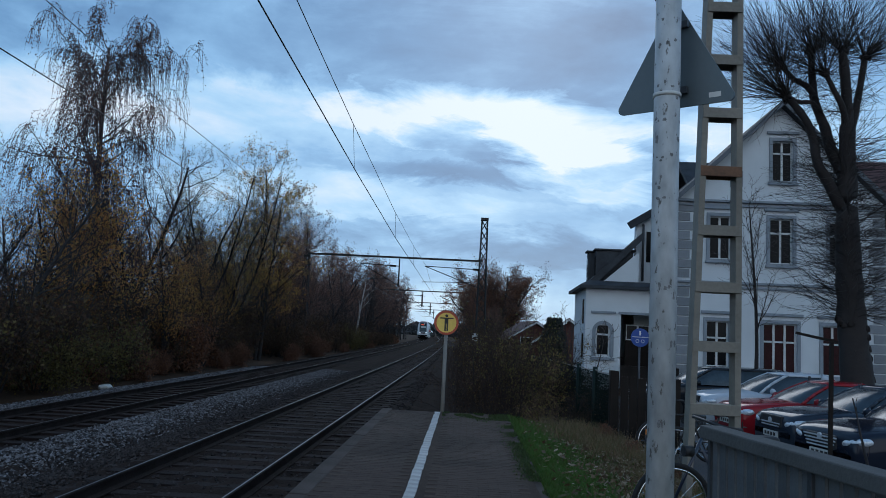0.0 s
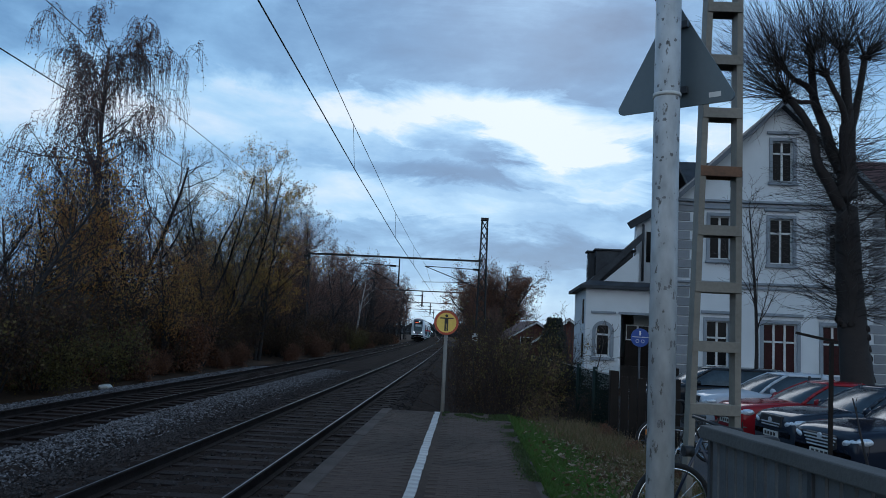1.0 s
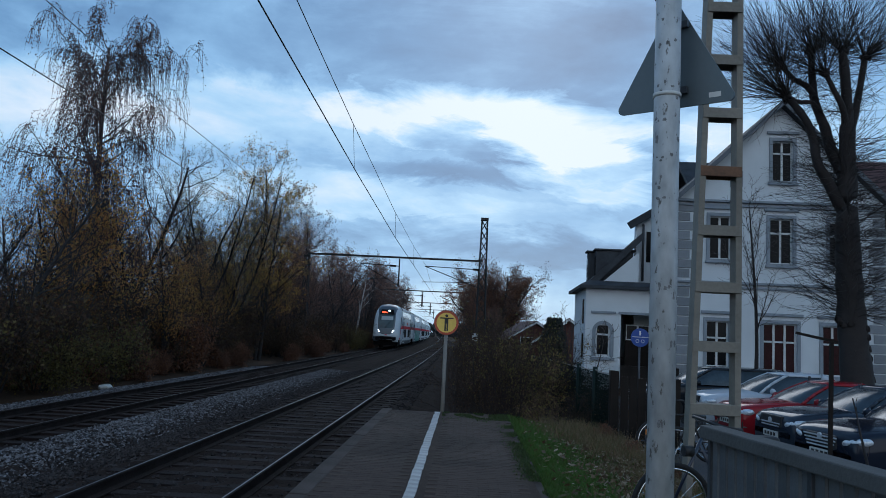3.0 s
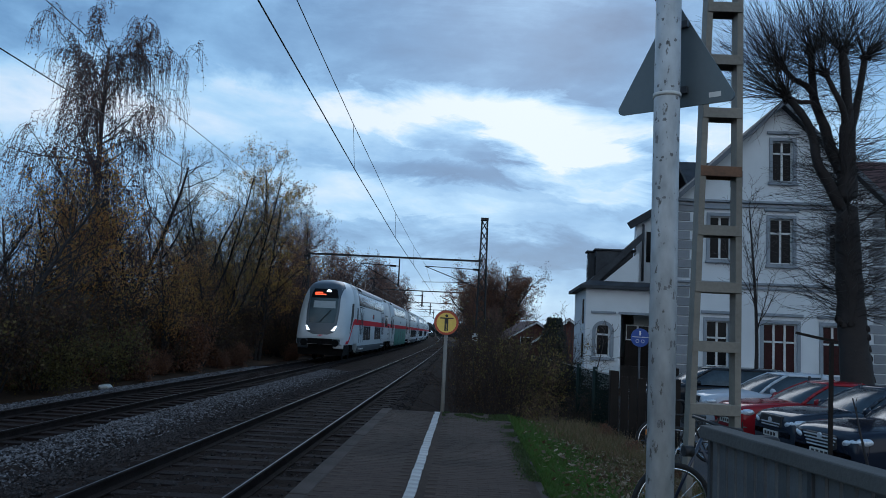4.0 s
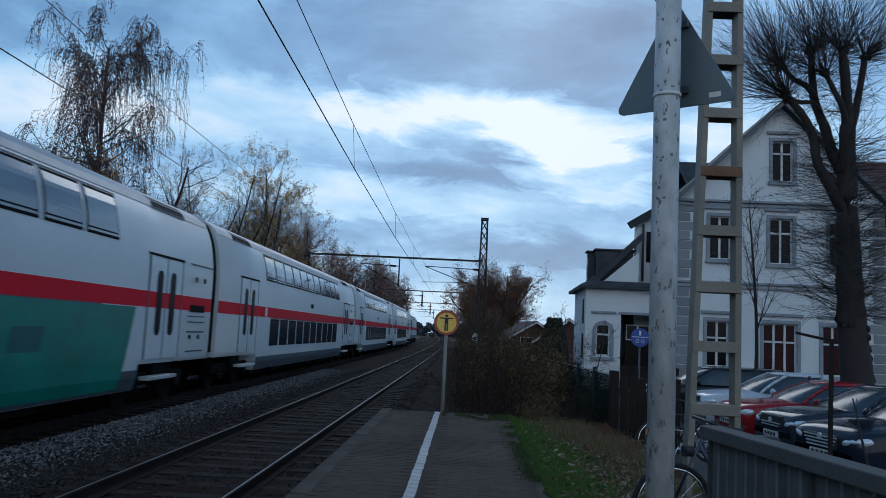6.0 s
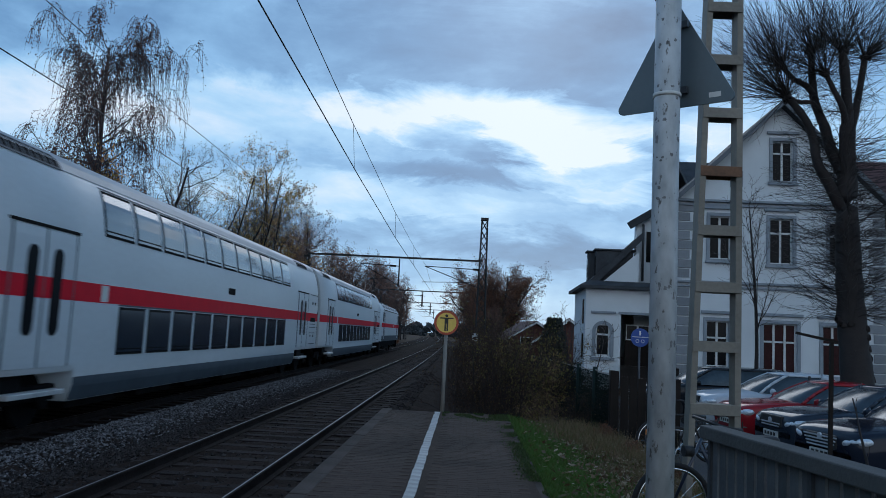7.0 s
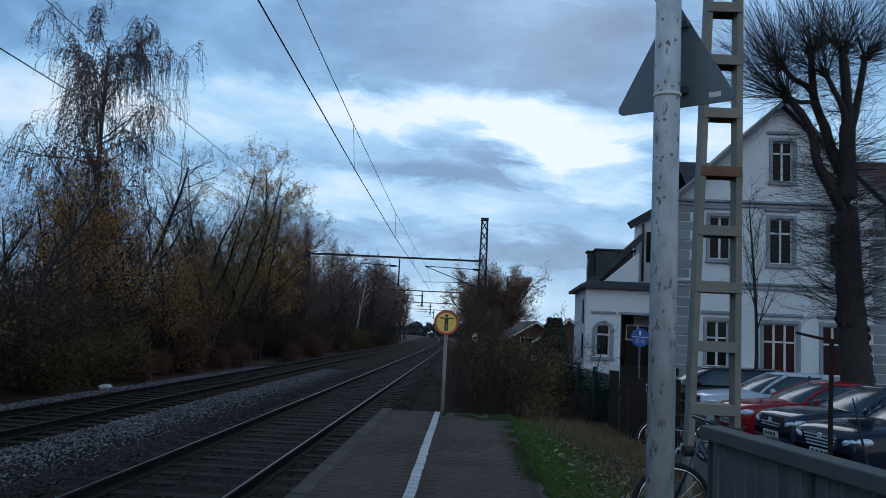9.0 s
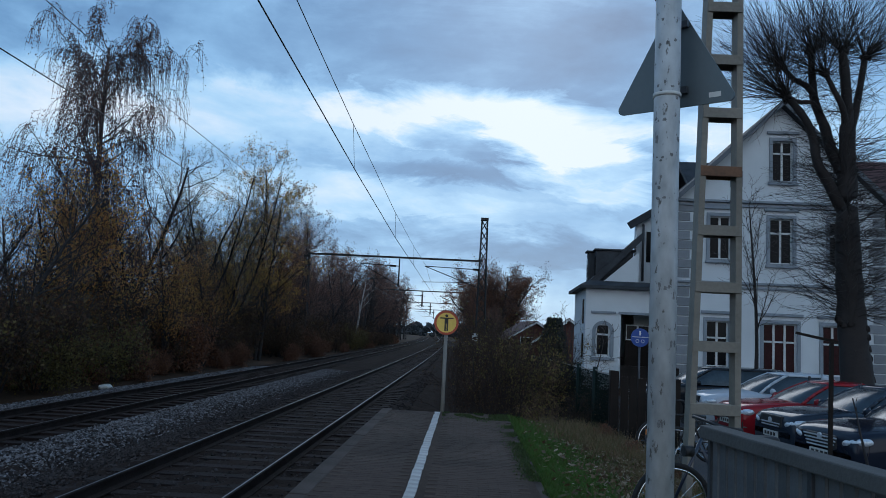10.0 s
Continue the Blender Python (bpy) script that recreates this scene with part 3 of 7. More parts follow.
def make_coach(label, graffiti=False, low=(6.15, 10), group="coaches of the train"):
    c = thing("coach", label, "train coach", group=group)
    L = 26.8
    part("body", hull(0.28, L - 0.28, 4.6, L - 4.6), M_COACH, c)
    add_roof(c, 0.4, L - 0.4)
    bm = bmesh.new()
    prism(bm, [(w * 0.93, z) for w, z in ring_section() if z > 0.8], "y", -0.3, 0.30)
    part("gangway_bellows", bm, M_BLACK, c)
    for s in (1, -1):
        part("stripe", side_panel(0.3, L - 0.3, 2.15, 2.49, 0.006, s), M_RED, c, "traffic red waist stripe")
        part("skirt", side_panel(4.62, L - 4.62, 0.43, 0.84, 0.014, s), M_SKIRT, c, "dark grey lower edge")
        add_door(c, 3.35, s)
        add_door(c, L - 3.45, s)
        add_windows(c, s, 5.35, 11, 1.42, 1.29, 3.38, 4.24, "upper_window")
        add_windows(c, s, low[0], low[1], 1.43, 1.25, 1.18, 2.10, "lower_window")
        if graffiti:
            add_windows(c, s, 0.8, 1, 1.3, 1.25, 2.2, 3.1, "end_window")
        for i in range(4):
            part("vent_slat", side_panel(L - 1.95, L - 0.75, (1.15, 1.62, 1.86, 2.0)[i], (1.15, 1.62, 1.86, 2.0)[i] + 0.03, 0.012, s), M_SKIRT, c)
        part("vent_grille", side_panel(L - 1.85, L - 0.8, 2.12, 2.29, 0.014, s), M_BLACK, c)
        for dy in (1.5, 0.9):
            part("lamp_socket", side_panel(L - dy - 0.06, L - dy + 0.06, 2.86, 2.98, 0.012, s), M_BLACK, c)
        for dy in (1.72, 1.1):
            part("lamp_socket", side_panel(L - dy - 0.06, L - dy + 0.06, 1.46, 1.55, 0.012, s), M_BLACK, c)
        part("panel_seam", side_panel(L - 1.95, L - 0.35, 3.27, 3.30, 0.010, s), M_SKIRT, c)
        part("number_panel", side_panel(13.05, 13.65, 2.70, 2.88, 0.014, s), M_BLACK, c)
        part("class_sign", side_panel(5.35, 5.62, 2.17, 2.47, 0.011, s), M_STICKER, c)
    if graffiti:
        g = part("graffiti", side_panel(5.5, 21.3, 0.50, 2.13, 0.030, 1, 0.30), M_GREEN, c, "teal graffiti sprayed over the lower deck")
        for yy, w, z0, z1 in ((9.6, 0.35, 0.7, 2.1), (10.6, 0.8, 1.0, 1.5), (13.0, 1.1, 1.0, 1.9), (16.4, 0.4, 0.8, 2.05), (17.4, 0.9, 1.3, 1.7), (7.0, 0.3, 1.2, 2.1)):
            part("graffiti_stroke", side_panel(yy, yy + w, z0, z1, 0.036, 1, 0.25), M_GREEND, g)
    for y in (2.9, L - 2.9):
        add_bogie(c, y)
    for y in range(6, 21, 3):
        part("equipment_box", B(-1.1, 1.1, y - 1.0, y + 1.0, 0.25, 0.5, 0.03), M_BLACK, c)
    return c


NOSE = 0.1  # the nose reaches this far ahead of the first bogie's datum


def nose_y(u, z):
    """How far the nose surface lies behind its foremost point."""
    pts = [(0.5, 0.12), (0.95, 0.05), (1.35, 0.0), (1.75, 0.08), (2.1, 0.2), (2.6, 0.38), (3.2, 0.62), (3.8, 0.88), (4.2, 1.12), (4.45, 1.42), (4.62, 1.85), (4.78, 2.9)]
    s = pts[-1][1]
    for (z0, s0), (z1, s1) in zip(pts, pts[1:]):
        if z0 <= z <= z1:
            s = s0 + (s1 - s0) * (z - z0) / (z1 - z0)
            break
    a = abs(u)
    return s - NOSE + 0.12 * a ** 2 + 0.48 * a ** 6 * min(1.0, 0.55 + 0.25 * max(0, z - 1.0))


def nose_w(z):
    """Half width of the nose, drawn in towards its rounded crown."""
    return half_width(z) * (1 - 0.15 * (max(0.0, z - 2.5) / 2.2) ** 1.5)


def nose_patch(u0, u1, z0, z1, out, n=10, m=10, trim=None):
    """A patch of the nose surface, lifted outwards."""
    bm = bmesh.new()
    grid = []
    for j in range(m + 1):
        z = z0 + (z1 - z0) * j / m
        a, b = (u0, u1) if trim is None else trim(j / m)
        grid.append([bm.verts.new(((a + (b - a) * i / n) * nose_w(z), nose_y(a + (b - a) * i / n, z) - out, z + out * 0.3)) for i in range(n + 1)])
    for j in range(m):
        for i in range(n):
            f = bm.faces.new((grid[j][i], grid[j][i + 1], grid[j + 1][i + 1], grid[j + 1][i]))
            f.smooth = True
    return bm


def mask_half(t):
    """Half width of the dark cab front from its rounded foot to the roof."""
    return 0.30 + 0.30 * min(1.0, t / 0.10) ** 0.5 + 0.10 * min(1.0, t / 0.75) + 0.24 * max(0.0, (t - 0.75) / 0.25) ** 1.5


def make_control_car():
    c = thing("control_car", "light grey double-deck driving trailer with red stripe and dark cab", "train coach", group="coaches of the train")
    L = 27.27
    part("body", hull(3.4, L - 0.28, 5.4, L - 5.1), M_COACH, c)
    # the nose: front surface and the cheeks that run back to the body
    bm = bmesh.new()
    zs = [0.95, 1.1, 1.25, 1.4, 1.6, 1.8, 2.0, 2.3, 2.6, 2.9, 3.2, 3.5, 3.75, 3.95, 4.12, 4.25, 4.36, 4.45, 4.52, 4.58, 4.64, 4.69, 4.74, 4.778]
    us = [i / 12 for i in range(-12, 13)]
    rows = []
    for z in zs:
        w = half_width(z)
        row = [bm.verts.new((-w, 3.42, z))] + [bm.verts.new((u * nose_w(z), nose_y(u, z), z)) for u in us] + [bm.verts.new((w, 3.42, z))]
        rows.append(row)
    for a, b in zip(rows, rows[1:]):
        for i in range(len(a) - 1):
            f = bm.faces.new((a[i], a[i + 1], b[i + 1], b[i]))
            f.smooth = True
    bmesh.ops.remove_doubles(bm, verts=bm.verts[:], dist=0.001)
    part("nose", bm, M_COACH, c, "rounded light grey cab nose")
    mask = part("cab_mask", nose_patch(-0.8, 0.8, 1.50, 4.2, 0.02, 14, 20, lambda t: (-mask_half(t), mask_half(t))), M_MASK, c, "dark grey surround of the windscreen")
    part("cab_roof", nose_patch(-0.99, 0.99, 4.18, 4.755, 0.022, 20, 8), M_MASK, c, "dark grey cab roof")
    part("display_band", nose_patch(-0.6, 0.6, 3.58, 4.12, 0.03, 10, 5, lambda t: (-0.62 + 0.04 * t * t, 0.62 - 0.04 * t * t)), M_BLACK, mask)
    part("windscreen", nose_patch(-0.55, 0.55, 2.15, 3.58, 0.035, 10, 10, lambda t: (-0.52 - 0.1 * t, 0.52 + 0.1 * t)), M_SCREEN, mask, "large raked windscreen")
    part("sun_blind", nose_patch(-0.42, 0.5, 3.0, 3.4, 0.042, 8, 4), mat("grey_blind", (0.3, 0.34, 0.36), 0.6, vary=0.1, bump=0), mask)
    part("destination_display", nose_patch(-0.5, 0.08, 3.68, 3.95, 0.045, 6, 3), M_BLACK, mask)
    for k, (a, b) in enumerate(((-0.48, -0.12), (-0.47, 0.06))):
        part("display_text", nose_patch(a, b, 3.84 - 0.1 * k, 3.91 - 0.1 * k, 0.058, 5, 1), M_LED, mask, "glowing orange destination text")
    part("top_light", nose_patch(0.08, 0.3, 3.93, 4.08, 0.06, 5, 4, lambda t: (0.06 + 0.08 * t * t, 0.30 - 0.08 * t * t)), M_LAMP, mask, "lit upper headlight")
    for s in (1, -1):
        part("headlight", nose_patch(0, 1, 1.70, 1.98, 0.05, 4, 5, (lambda t: (0.42 + 0.15 * t, 0.55 + 0.09 * t)) if s > 0 else (lambda t: (-0.55 - 0.09 * t, -0.42 - 0.15 * t))), M_LAMP, c, "lit slanted headlight cluster")
    part("wiper", beam(bmesh.new(), (-0.1, nose_y(0, 2.15) - 0.08, 2.2), (0.45, nose_y(0.3, 2.9) - 0.08, 2.9), 0.035, 0.02), M_BLACK, mask)
    em = part("emblem", nose_patch(-0.09, 0.09, 1.39, 1.50, 0.02, 3, 2), M_RED, c)
    part("emblem_field", nose_patch(-0.07, 0.07, 1.405, 1.485, 0.026, 3, 2), M_COACH, em)
    part("emblem_mark", nose_patch(-0.045, 0.045, 1.42, 1.47, 0.030, 3, 2), M_RED, em)
    part("coupler_recess", nose_patch(-0.5, 0.5, 0.96, 1.27, 0.04, 8, 3), M_BLACK, c, "black coupler opening")
    part("bumper_lip", nose_patch(-0.97, 0.97, 1.27, 1.36, 0.06, 16, 2), M_COACH, c, "light grey bumper edge")
    # dark panels that paint the shade below the bumper lip onto the nose
    for u0, u1 in ((-0.97, -0.5), (0.5, 0.8)):
        part("lower_shade", nose_patch(u0, u1, 0.96, 1.25, 0.03, 5, 2), M_SKIRT, c)
    bm = bmesh.new()
    tube(bm, (0, -0.15 - NOSE, 1.0), (0, 0.6, 1.0), 0.12)
    part("coupler", bm, M_BLACK, c)
    for s in (-0.88, 0.88):
        bm = tube(bmesh.new(), (s, 0.1, 1.04), (s, -0.05 - NOSE, 1.04), 0.14, n=14)
        tube(bm, (s, -0.05 - NOSE, 1.04), (s, -0.11 - NOSE, 1.04), 0.2, n=16)
        part("buffer", bm, M_BLACK, c)
    bm = bmesh.new()
    prism(bm, [(-1.25, 0.35), (1.25, 0.35), (1.33, 0.97), (-1.33, 0.97)], "y", 0.45 - NOSE, 2.6)
    part("front_apron", bm, M_BLACK, c, "black snow plough apron")
    for s in (1, -1):
        bm = bmesh.new()
        x0, x1 = sorted((s * 0.72, s * 1.3))
        box(bm, x0, x1, 0.25 - NOSE, 1.3, 0.72, 1.06, 0.06)
        # far corner in the dark skirt colour, its shade put into the paint
        part("bumper_corner", bm, M_COACH if s > 0 else M_SKIRT, c)
        # the stripe climbs from the bumper to waist height
        bm = bmesh.new()
        prev = None
        for i in range(29):
            t = i / 28
            y = 6.9 * t
            k = min(1.0, max(0.0, (y - 1.0) / 2.6))
            k = k * k * (3 - 2 * k)
            z = 1.08 + 1.24 * k
            wz = 0.085 + 0.085 * k
            yy = max(y, nose_y(1, z) + 0.02)
            cur = [bm.verts.new((s * (half_width(z + d) + 0.012), yy, z + d)) for d in (-wz, wz)]
            if prev:
                bm.faces.new((prev[0], cur[0], cur[1], prev[1]))
            prev = cur
        part("stripe_sweep", bm, M_RED, c, "red stripe sweeping down to the bumper")
        part("stripe", side_panel(6.9, L - 0.3, 2.15, 2.49, 0.01, s), M_RED, c, "traffic red waist stripe")
        part("skirt", side_panel(5.42, L - 5.12, 0.43, 0.84, 0.014, s), M_SKIRT, c)
        bm = bmesh.new()
        prism(bm, [(1.75, 1.62), (2.25, 2.0), (3.05, 2.7), (3.0, 3.4), (2.6, 3.35), (2.15, 2.7)], "x", s * 1.34, s * 1.413)
        part("cab_side_window", bm, M_CABGLASS, c, "dark slanted cab side window")
        part("cab_door_window", side_panel(4.7, 5.2, 2.3, 3.2, 0.014, s), M_CABGLASS, c)
        add_door(c, 6.95, s)
        add_door(c, 20.5, s)
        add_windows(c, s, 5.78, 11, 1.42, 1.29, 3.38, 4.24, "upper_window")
        add_windows(c, s, 8.25, 2, 1.42, 1.25, 1.18, 2.10, "lower_window")
        add_windows(c, s, 11.09, 1, 1.0, 0.95, 1.18, 2.10, "lower_window")
        add_windows(c, s, 14.95, 3, 1.42, 1.25, 1.18, 2.10, "lower_window")
        add_windows(c, s, 22.6, 1, 0.75, 0.70, 2.2, 3.12, "end_window")
        add_windows(c, s, 23.4, 1, 1.5, 1.40, 2.2, 3.12, "end_window")
        dp = part("destination_panel", side_panel(13.3, 14.2, 2.66, 2.98, 0.014, s), M_BLACK, c, "black destination display with red text bars")
        for k in range(2):
            part("display_text", side_panel(13.36, 13.9 - 0.15 * k, 2.85 - 0.1 * k, 2.90 - 0.1 * k, 0.020, s), M_LEDRED, dp)
        part("class_sign", side_panel(22.0, 22.27, 2.17, 2.47, 0.012, s), M_STICKER, c)
        part("vent_grille", side_panel(L - 1.85, L - 0.8, 2.12, 2.29, 0.014, s), M_BLACK, c)
        for dy, zz in ((1.72, 2.88), (1.1, 2.88), (1.72, 1.5), (1.1, 1.5)):
            part("lamp_socket", side_panel(L - dy - 0.06, L - dy + 0.06, zz, zz + 0.1, 0.012, s), M_BLACK, c)
        for i in range(4):
            part("vent_slat", side_panel(L - 1.95, L - 0.75, (1.15, 1.62, 1.86, 2.0)[i], (1.15, 1.62, 1.86, 2.0)[i] + 0.03, 0.012, s), M_SKIRT, c)
    add_roof(c, 4.6, L - 0.4)
    for y in (4.2, L - 2.9):
        add_bogie(c, y)
    for y in range(8, 21, 3):
        part("equipment_box", B(-1.1, 1.1, y - 1.0, y + 1.0, 0.25, 0.5, 0.03), M_BLACK, c)
    return c


LOCO = [(1.47, 1.0), (1.49, 1.5), (1.49, 3.56), (1.43, 3.70), (1.18, 4.06), (1.0, 4.13), (0.0, 4.18)]


def loco_width(z):
    for (w0, z0), (w1, z1) in zip(LOCO, LOCO[1:]):
        if z0 <= z <= z1:
            return w0 + (w1 - w0) * (z - z0) / (z1 - z0)
    return 1.47 if z < 2 else 0.0


def make_loco():
    c = thing("locomotive", "light grey electric locomotive with a red stripe pushing the train", "locomotive")
    L = 18.9
    bm = bmesh.new()
    ring = [(w, z) for w, z in LOCO] + [(-w, z) for w, z in reversed(LOCO[:-1])]

    def end(z):
        return 0.45 + 0.42 * max(0.0, z - 2.1)
    prev = None
    for k, (side, inset) in enumerate(((0, 0), (0, 1), (1, 1), (1, 0))):
        row = []
        for w, z in ring:
            e = end(z)
            taper = 0.86 if inset == 0 else 1.0
            y = (e if inset == 0 else e + 0.5)
            row.append(bm.verts.new((w * taper, y if side == 0 else L - y, z)))
        if prev:
            for i in range(len(row)):
                bm.faces.new((prev[i], prev[(i + 1) % len(row)], row[(i + 1) % len(row)], row[i]))
        else:
            bm.faces.new(row[::-1])
        prev = row
    bm.faces.new(prev)
    bmesh.ops.recalc_face_normals(bm, faces=bm.faces[:])
    part("body", bm, M_COACH, c)
    bm = bmesh.new()
    prism(bm, [(w + 0.012, z + 0.006) for w, z in LOCO[3:]] + [(-w - 0.012, z + 0.006) for w, z in reversed(LOCO[3:-1])], "y", 2.1, L - 2.1)
    part("roof", bm, M_ROOF, c, "blue-grey roof hatch panels")
    for s in (1, -1):
        part("stripe", side_panel(0.95, L - 1.05, 2.17, 2.50, 0.018, s, 0, loco_width), M_RED, c, "traffic red waist stripe")
        part("skirt", side_panel(0.95, L - 0.95, 1.0, 1.46, 0.012, s, 0, loco_width), M_SKIRT, c, "dark blue-grey lower edge")
        part("gutter", side_panel(1.9, L - 1.9, 3.55, 3.62, 0.03, s, 0, loco_width), M_BLACK, c)
        for y in (2.62, L - 2.84):
            d = part("cab_door", side_panel(y - 0.36, y + 0.36, 1.2, 3.36, 0.014, s, 0, loco_width), M_COACH, c)
            for dy in (-0.39, 0.39):
                part("door_seam", side_panel(y + dy - 0.04, y + dy + 0.04, 1.2, 3.36, 0.026, s, 0, loco_width), M_BLACK, d)
            yy = y - 0.86 if y < 9 else y + 0.90
            part("cab_side_window", side_panel(yy - 0.22, yy + 0.22, 2.62, 3.42, 0.03, s, 0, loco_width), M_CABGLASS, c)
        part("number_panel", side_panel(11.2, 11.65, 2.20, 2.47, 0.024, s, 0, loco_width), M_STICKER, c)
        for i in range(6):
            yy = 2.6 + i * 2.35
            part("roof_louvre", side_panel(yy, yy + 1.6, 3.78, 4.0, 0.03, s, 0, loco_width), M_SKIRT, c)
    for y0 in (0, 1):
        bm = bmesh.new()
        prism(bm, [(-1.05, 2.42), (1.05, 2.42), (0.98, 3.3), (-0.98, 3.3)], "y", 0, 0.02)
        for v in bm.verts:
            d = 0.45 + 0.42 * (v.co.z - 2.1) - 0.02 + v.co.y
            v.co.y = d if y0 == 0 else L - d
        part("windscreen", bm, M_TGLASS, c, "dark cab windscreen")
    bm = bmesh.new()
    box(bm, -1.2, 1.2, 0.75, L - 0.75, 0.55, 1.05, 0.05)
    box(bm, -1.1, 1.1, 7.2, 11.7, 0.25, 0.6, 0.05)
    for y in (0.25, L - 0.25):
        for x in (-0.88, 0.88):
            tube(bm, (x, y, 1.04), (x, y + (0.35 if y < 9 else -0.35), 1.04), 0.18, n=14)
    box(bm, -1.35, 1.35, 0.5, 1.1, 0.3, 0.95, 0.04)
    box(bm, -1.35, 1.35, L - 1.1, L - 0.5, 0.3, 0.95, 0.04)
    part("underframe", bm, M_BLACK, c, "black underframe with buffers")
    for y in (4.2, L - 4.2):
        add_bogie(c, y)
    bm = bmesh.new()
    for yy, w, h in ((4.6, 0.5, 0.22), (7.5, 0.4, 0.3), (10.5, 0.5, 0.2), (13.0, 0.35, 0.26)):
        box(bm, -w, w, yy - 0.8, yy + 0.8, 4.12, 4.18 + h, 0.03)
    for i in range(7):
        tube(bm, (0.45, 5.2 + i * 1.2, 4.1), (0.45, 5.2 + i * 1.2, 4.36), 0.06, 0.05, 8)
    tube(bm, (0.45, 5.2, 4.38), (0.45, 12.4, 4.38), 0.025, n=6)
    part("roof_gear", bm, M_DARKSTEEL, c, "insulators and bus bar on the roof")
    # raised current collector at the trailing end
    arm = tube(bmesh.new(), (0, 13.9, 4.35), (0, 12.4, 5.18), 0.055, 0.045)
    for dx in (-0.12, 0.12):
        tube(arm, (dx, 12.4, 5.18), (dx * 3, 14.2, 5.80), 0.028, n=8)
    tube(arm, (0.16, 13.6, 4.4), (0.10, 12.6, 5.05), 0.02, n=6)
    pg = part("pantograph", arm, M_DARKSTEEL, c, "raised single-arm current collector")
    bm = bmesh.new()
    for dy in (-0.22, 0.22):
        tube(bm, (-0.55, 14.2 + dy, 5.84), (0.55, 14.2 + dy, 5.84), 0.032, n=6)
        for e in (-1, 1):
            tube(bm, (e * 0.55, 14.2 + dy, 5.84), (e * 0.95, 14.2 + dy, 5.62), 0.022, n=6)
    part("contact_strip", bm, M_DARKSTEEL, pg)
    part("collector_base", B(-0.6, 0.6, 12.9, 14.9, 4.16, 4.38, 0.03), M_DARKSTEEL, pg)
    return c


def on_line(s):
    return Vector((FAR + swing(s), s, FAR_Z))


CONTROL = make_control_car()
COACHES = [make_coach("light grey double-deck coach with teal graffiti along its side", True)]
plain = make_coach("light grey double-deck coach with a red stripe and dark windows")
COACHES += [plain] + [copy_thing(plain, pose(0, 0, 0)) for _ in range(2)]
ENGINE = make_loco()


# ---- the house beside the line ----
M_RENDER = mat("white_rendered_wall", (0.56, 0.60, 0.64), 0.85, vary=0.1, scale=0.7, fine=30, bump=0.15)
M_QUOIN = mat("grey_quoin_paint", (0.19, 0.205, 0.23), 0.8, vary=0.15, scale=2, fine=30, piece=0.12)
M_BARGE = mat("dark_grey_board", (0.10, 0.115, 0.135), 0.7, vary=0.15, scale=2, fine=30)
M_TRIM = mat("grey_moulding", (0.22, 0.25, 0.29), 0.8, vary=0.15, scale=2, fine=30)
M_SLATE = mat("dark_slate_roof", (0.045, 0.05, 0.058), 0.7, vary=0.3, scale=2, fine=14, bump=0.4, spec=0.15)
M_REDTILE = mat("old_red_roof_tile", (0.075, 0.033, 0.030), 0.8, vary=0.35, scale=2, fine=14, bump=0.5)
M_FRAME = mat("white_window_frame", (0.54, 0.56, 0.58), 0.5, vary=0.08, bump=0.05)
M_PANE = mat("dark_window_glass", (0.006, 0.007, 0.009), 0.08, vary=0.2, bump=0, spec=0.12)
M_CURTAIN = mat("dark_red_curtain", (0.03, 0.006, 0.008), 0.3, vary=0.4, scale=6, fine=20, bump=0, spec=0.15)
M_BRICKRED = mat("red_brick_far", (0.095, 0.036, 0.03), 0.85, vary=0.25, scale=3, fine=20)
M_WOODDARK = mat("dark_door_wood", (0.014, 0.011, 0.010), 0.6, vary=0.3, spec=0.15)


def wall_cells(bm, x0, x1, z0, z1, openings, y0, y1):
    """A wall with real openings, from blocks round them."""
    xs = sorted({x0, x1, *[v for o in openings for v in o[:2]]})
    zs = sorted({z0, z1, *[v for o in openings for v in o[2:4]]})
    for a, b in zip(xs, xs[1:]):
        run = None
        for c, d in zip(zs, zs[1:]):
            mx, mz = (a + b) / 2, (c + d) / 2
            hole = any(o[0] < mx < o[1] and o[2] < mz < o[3] for o in openings)
            if hole:
                if run:
                    box(bm, a, b, y0, y1, *run)
                run = None
            else:
                run = (run[0], d) if run else (c, d)
        if run:
            box(bm, a, b, y0, y1, *run)
    return bm


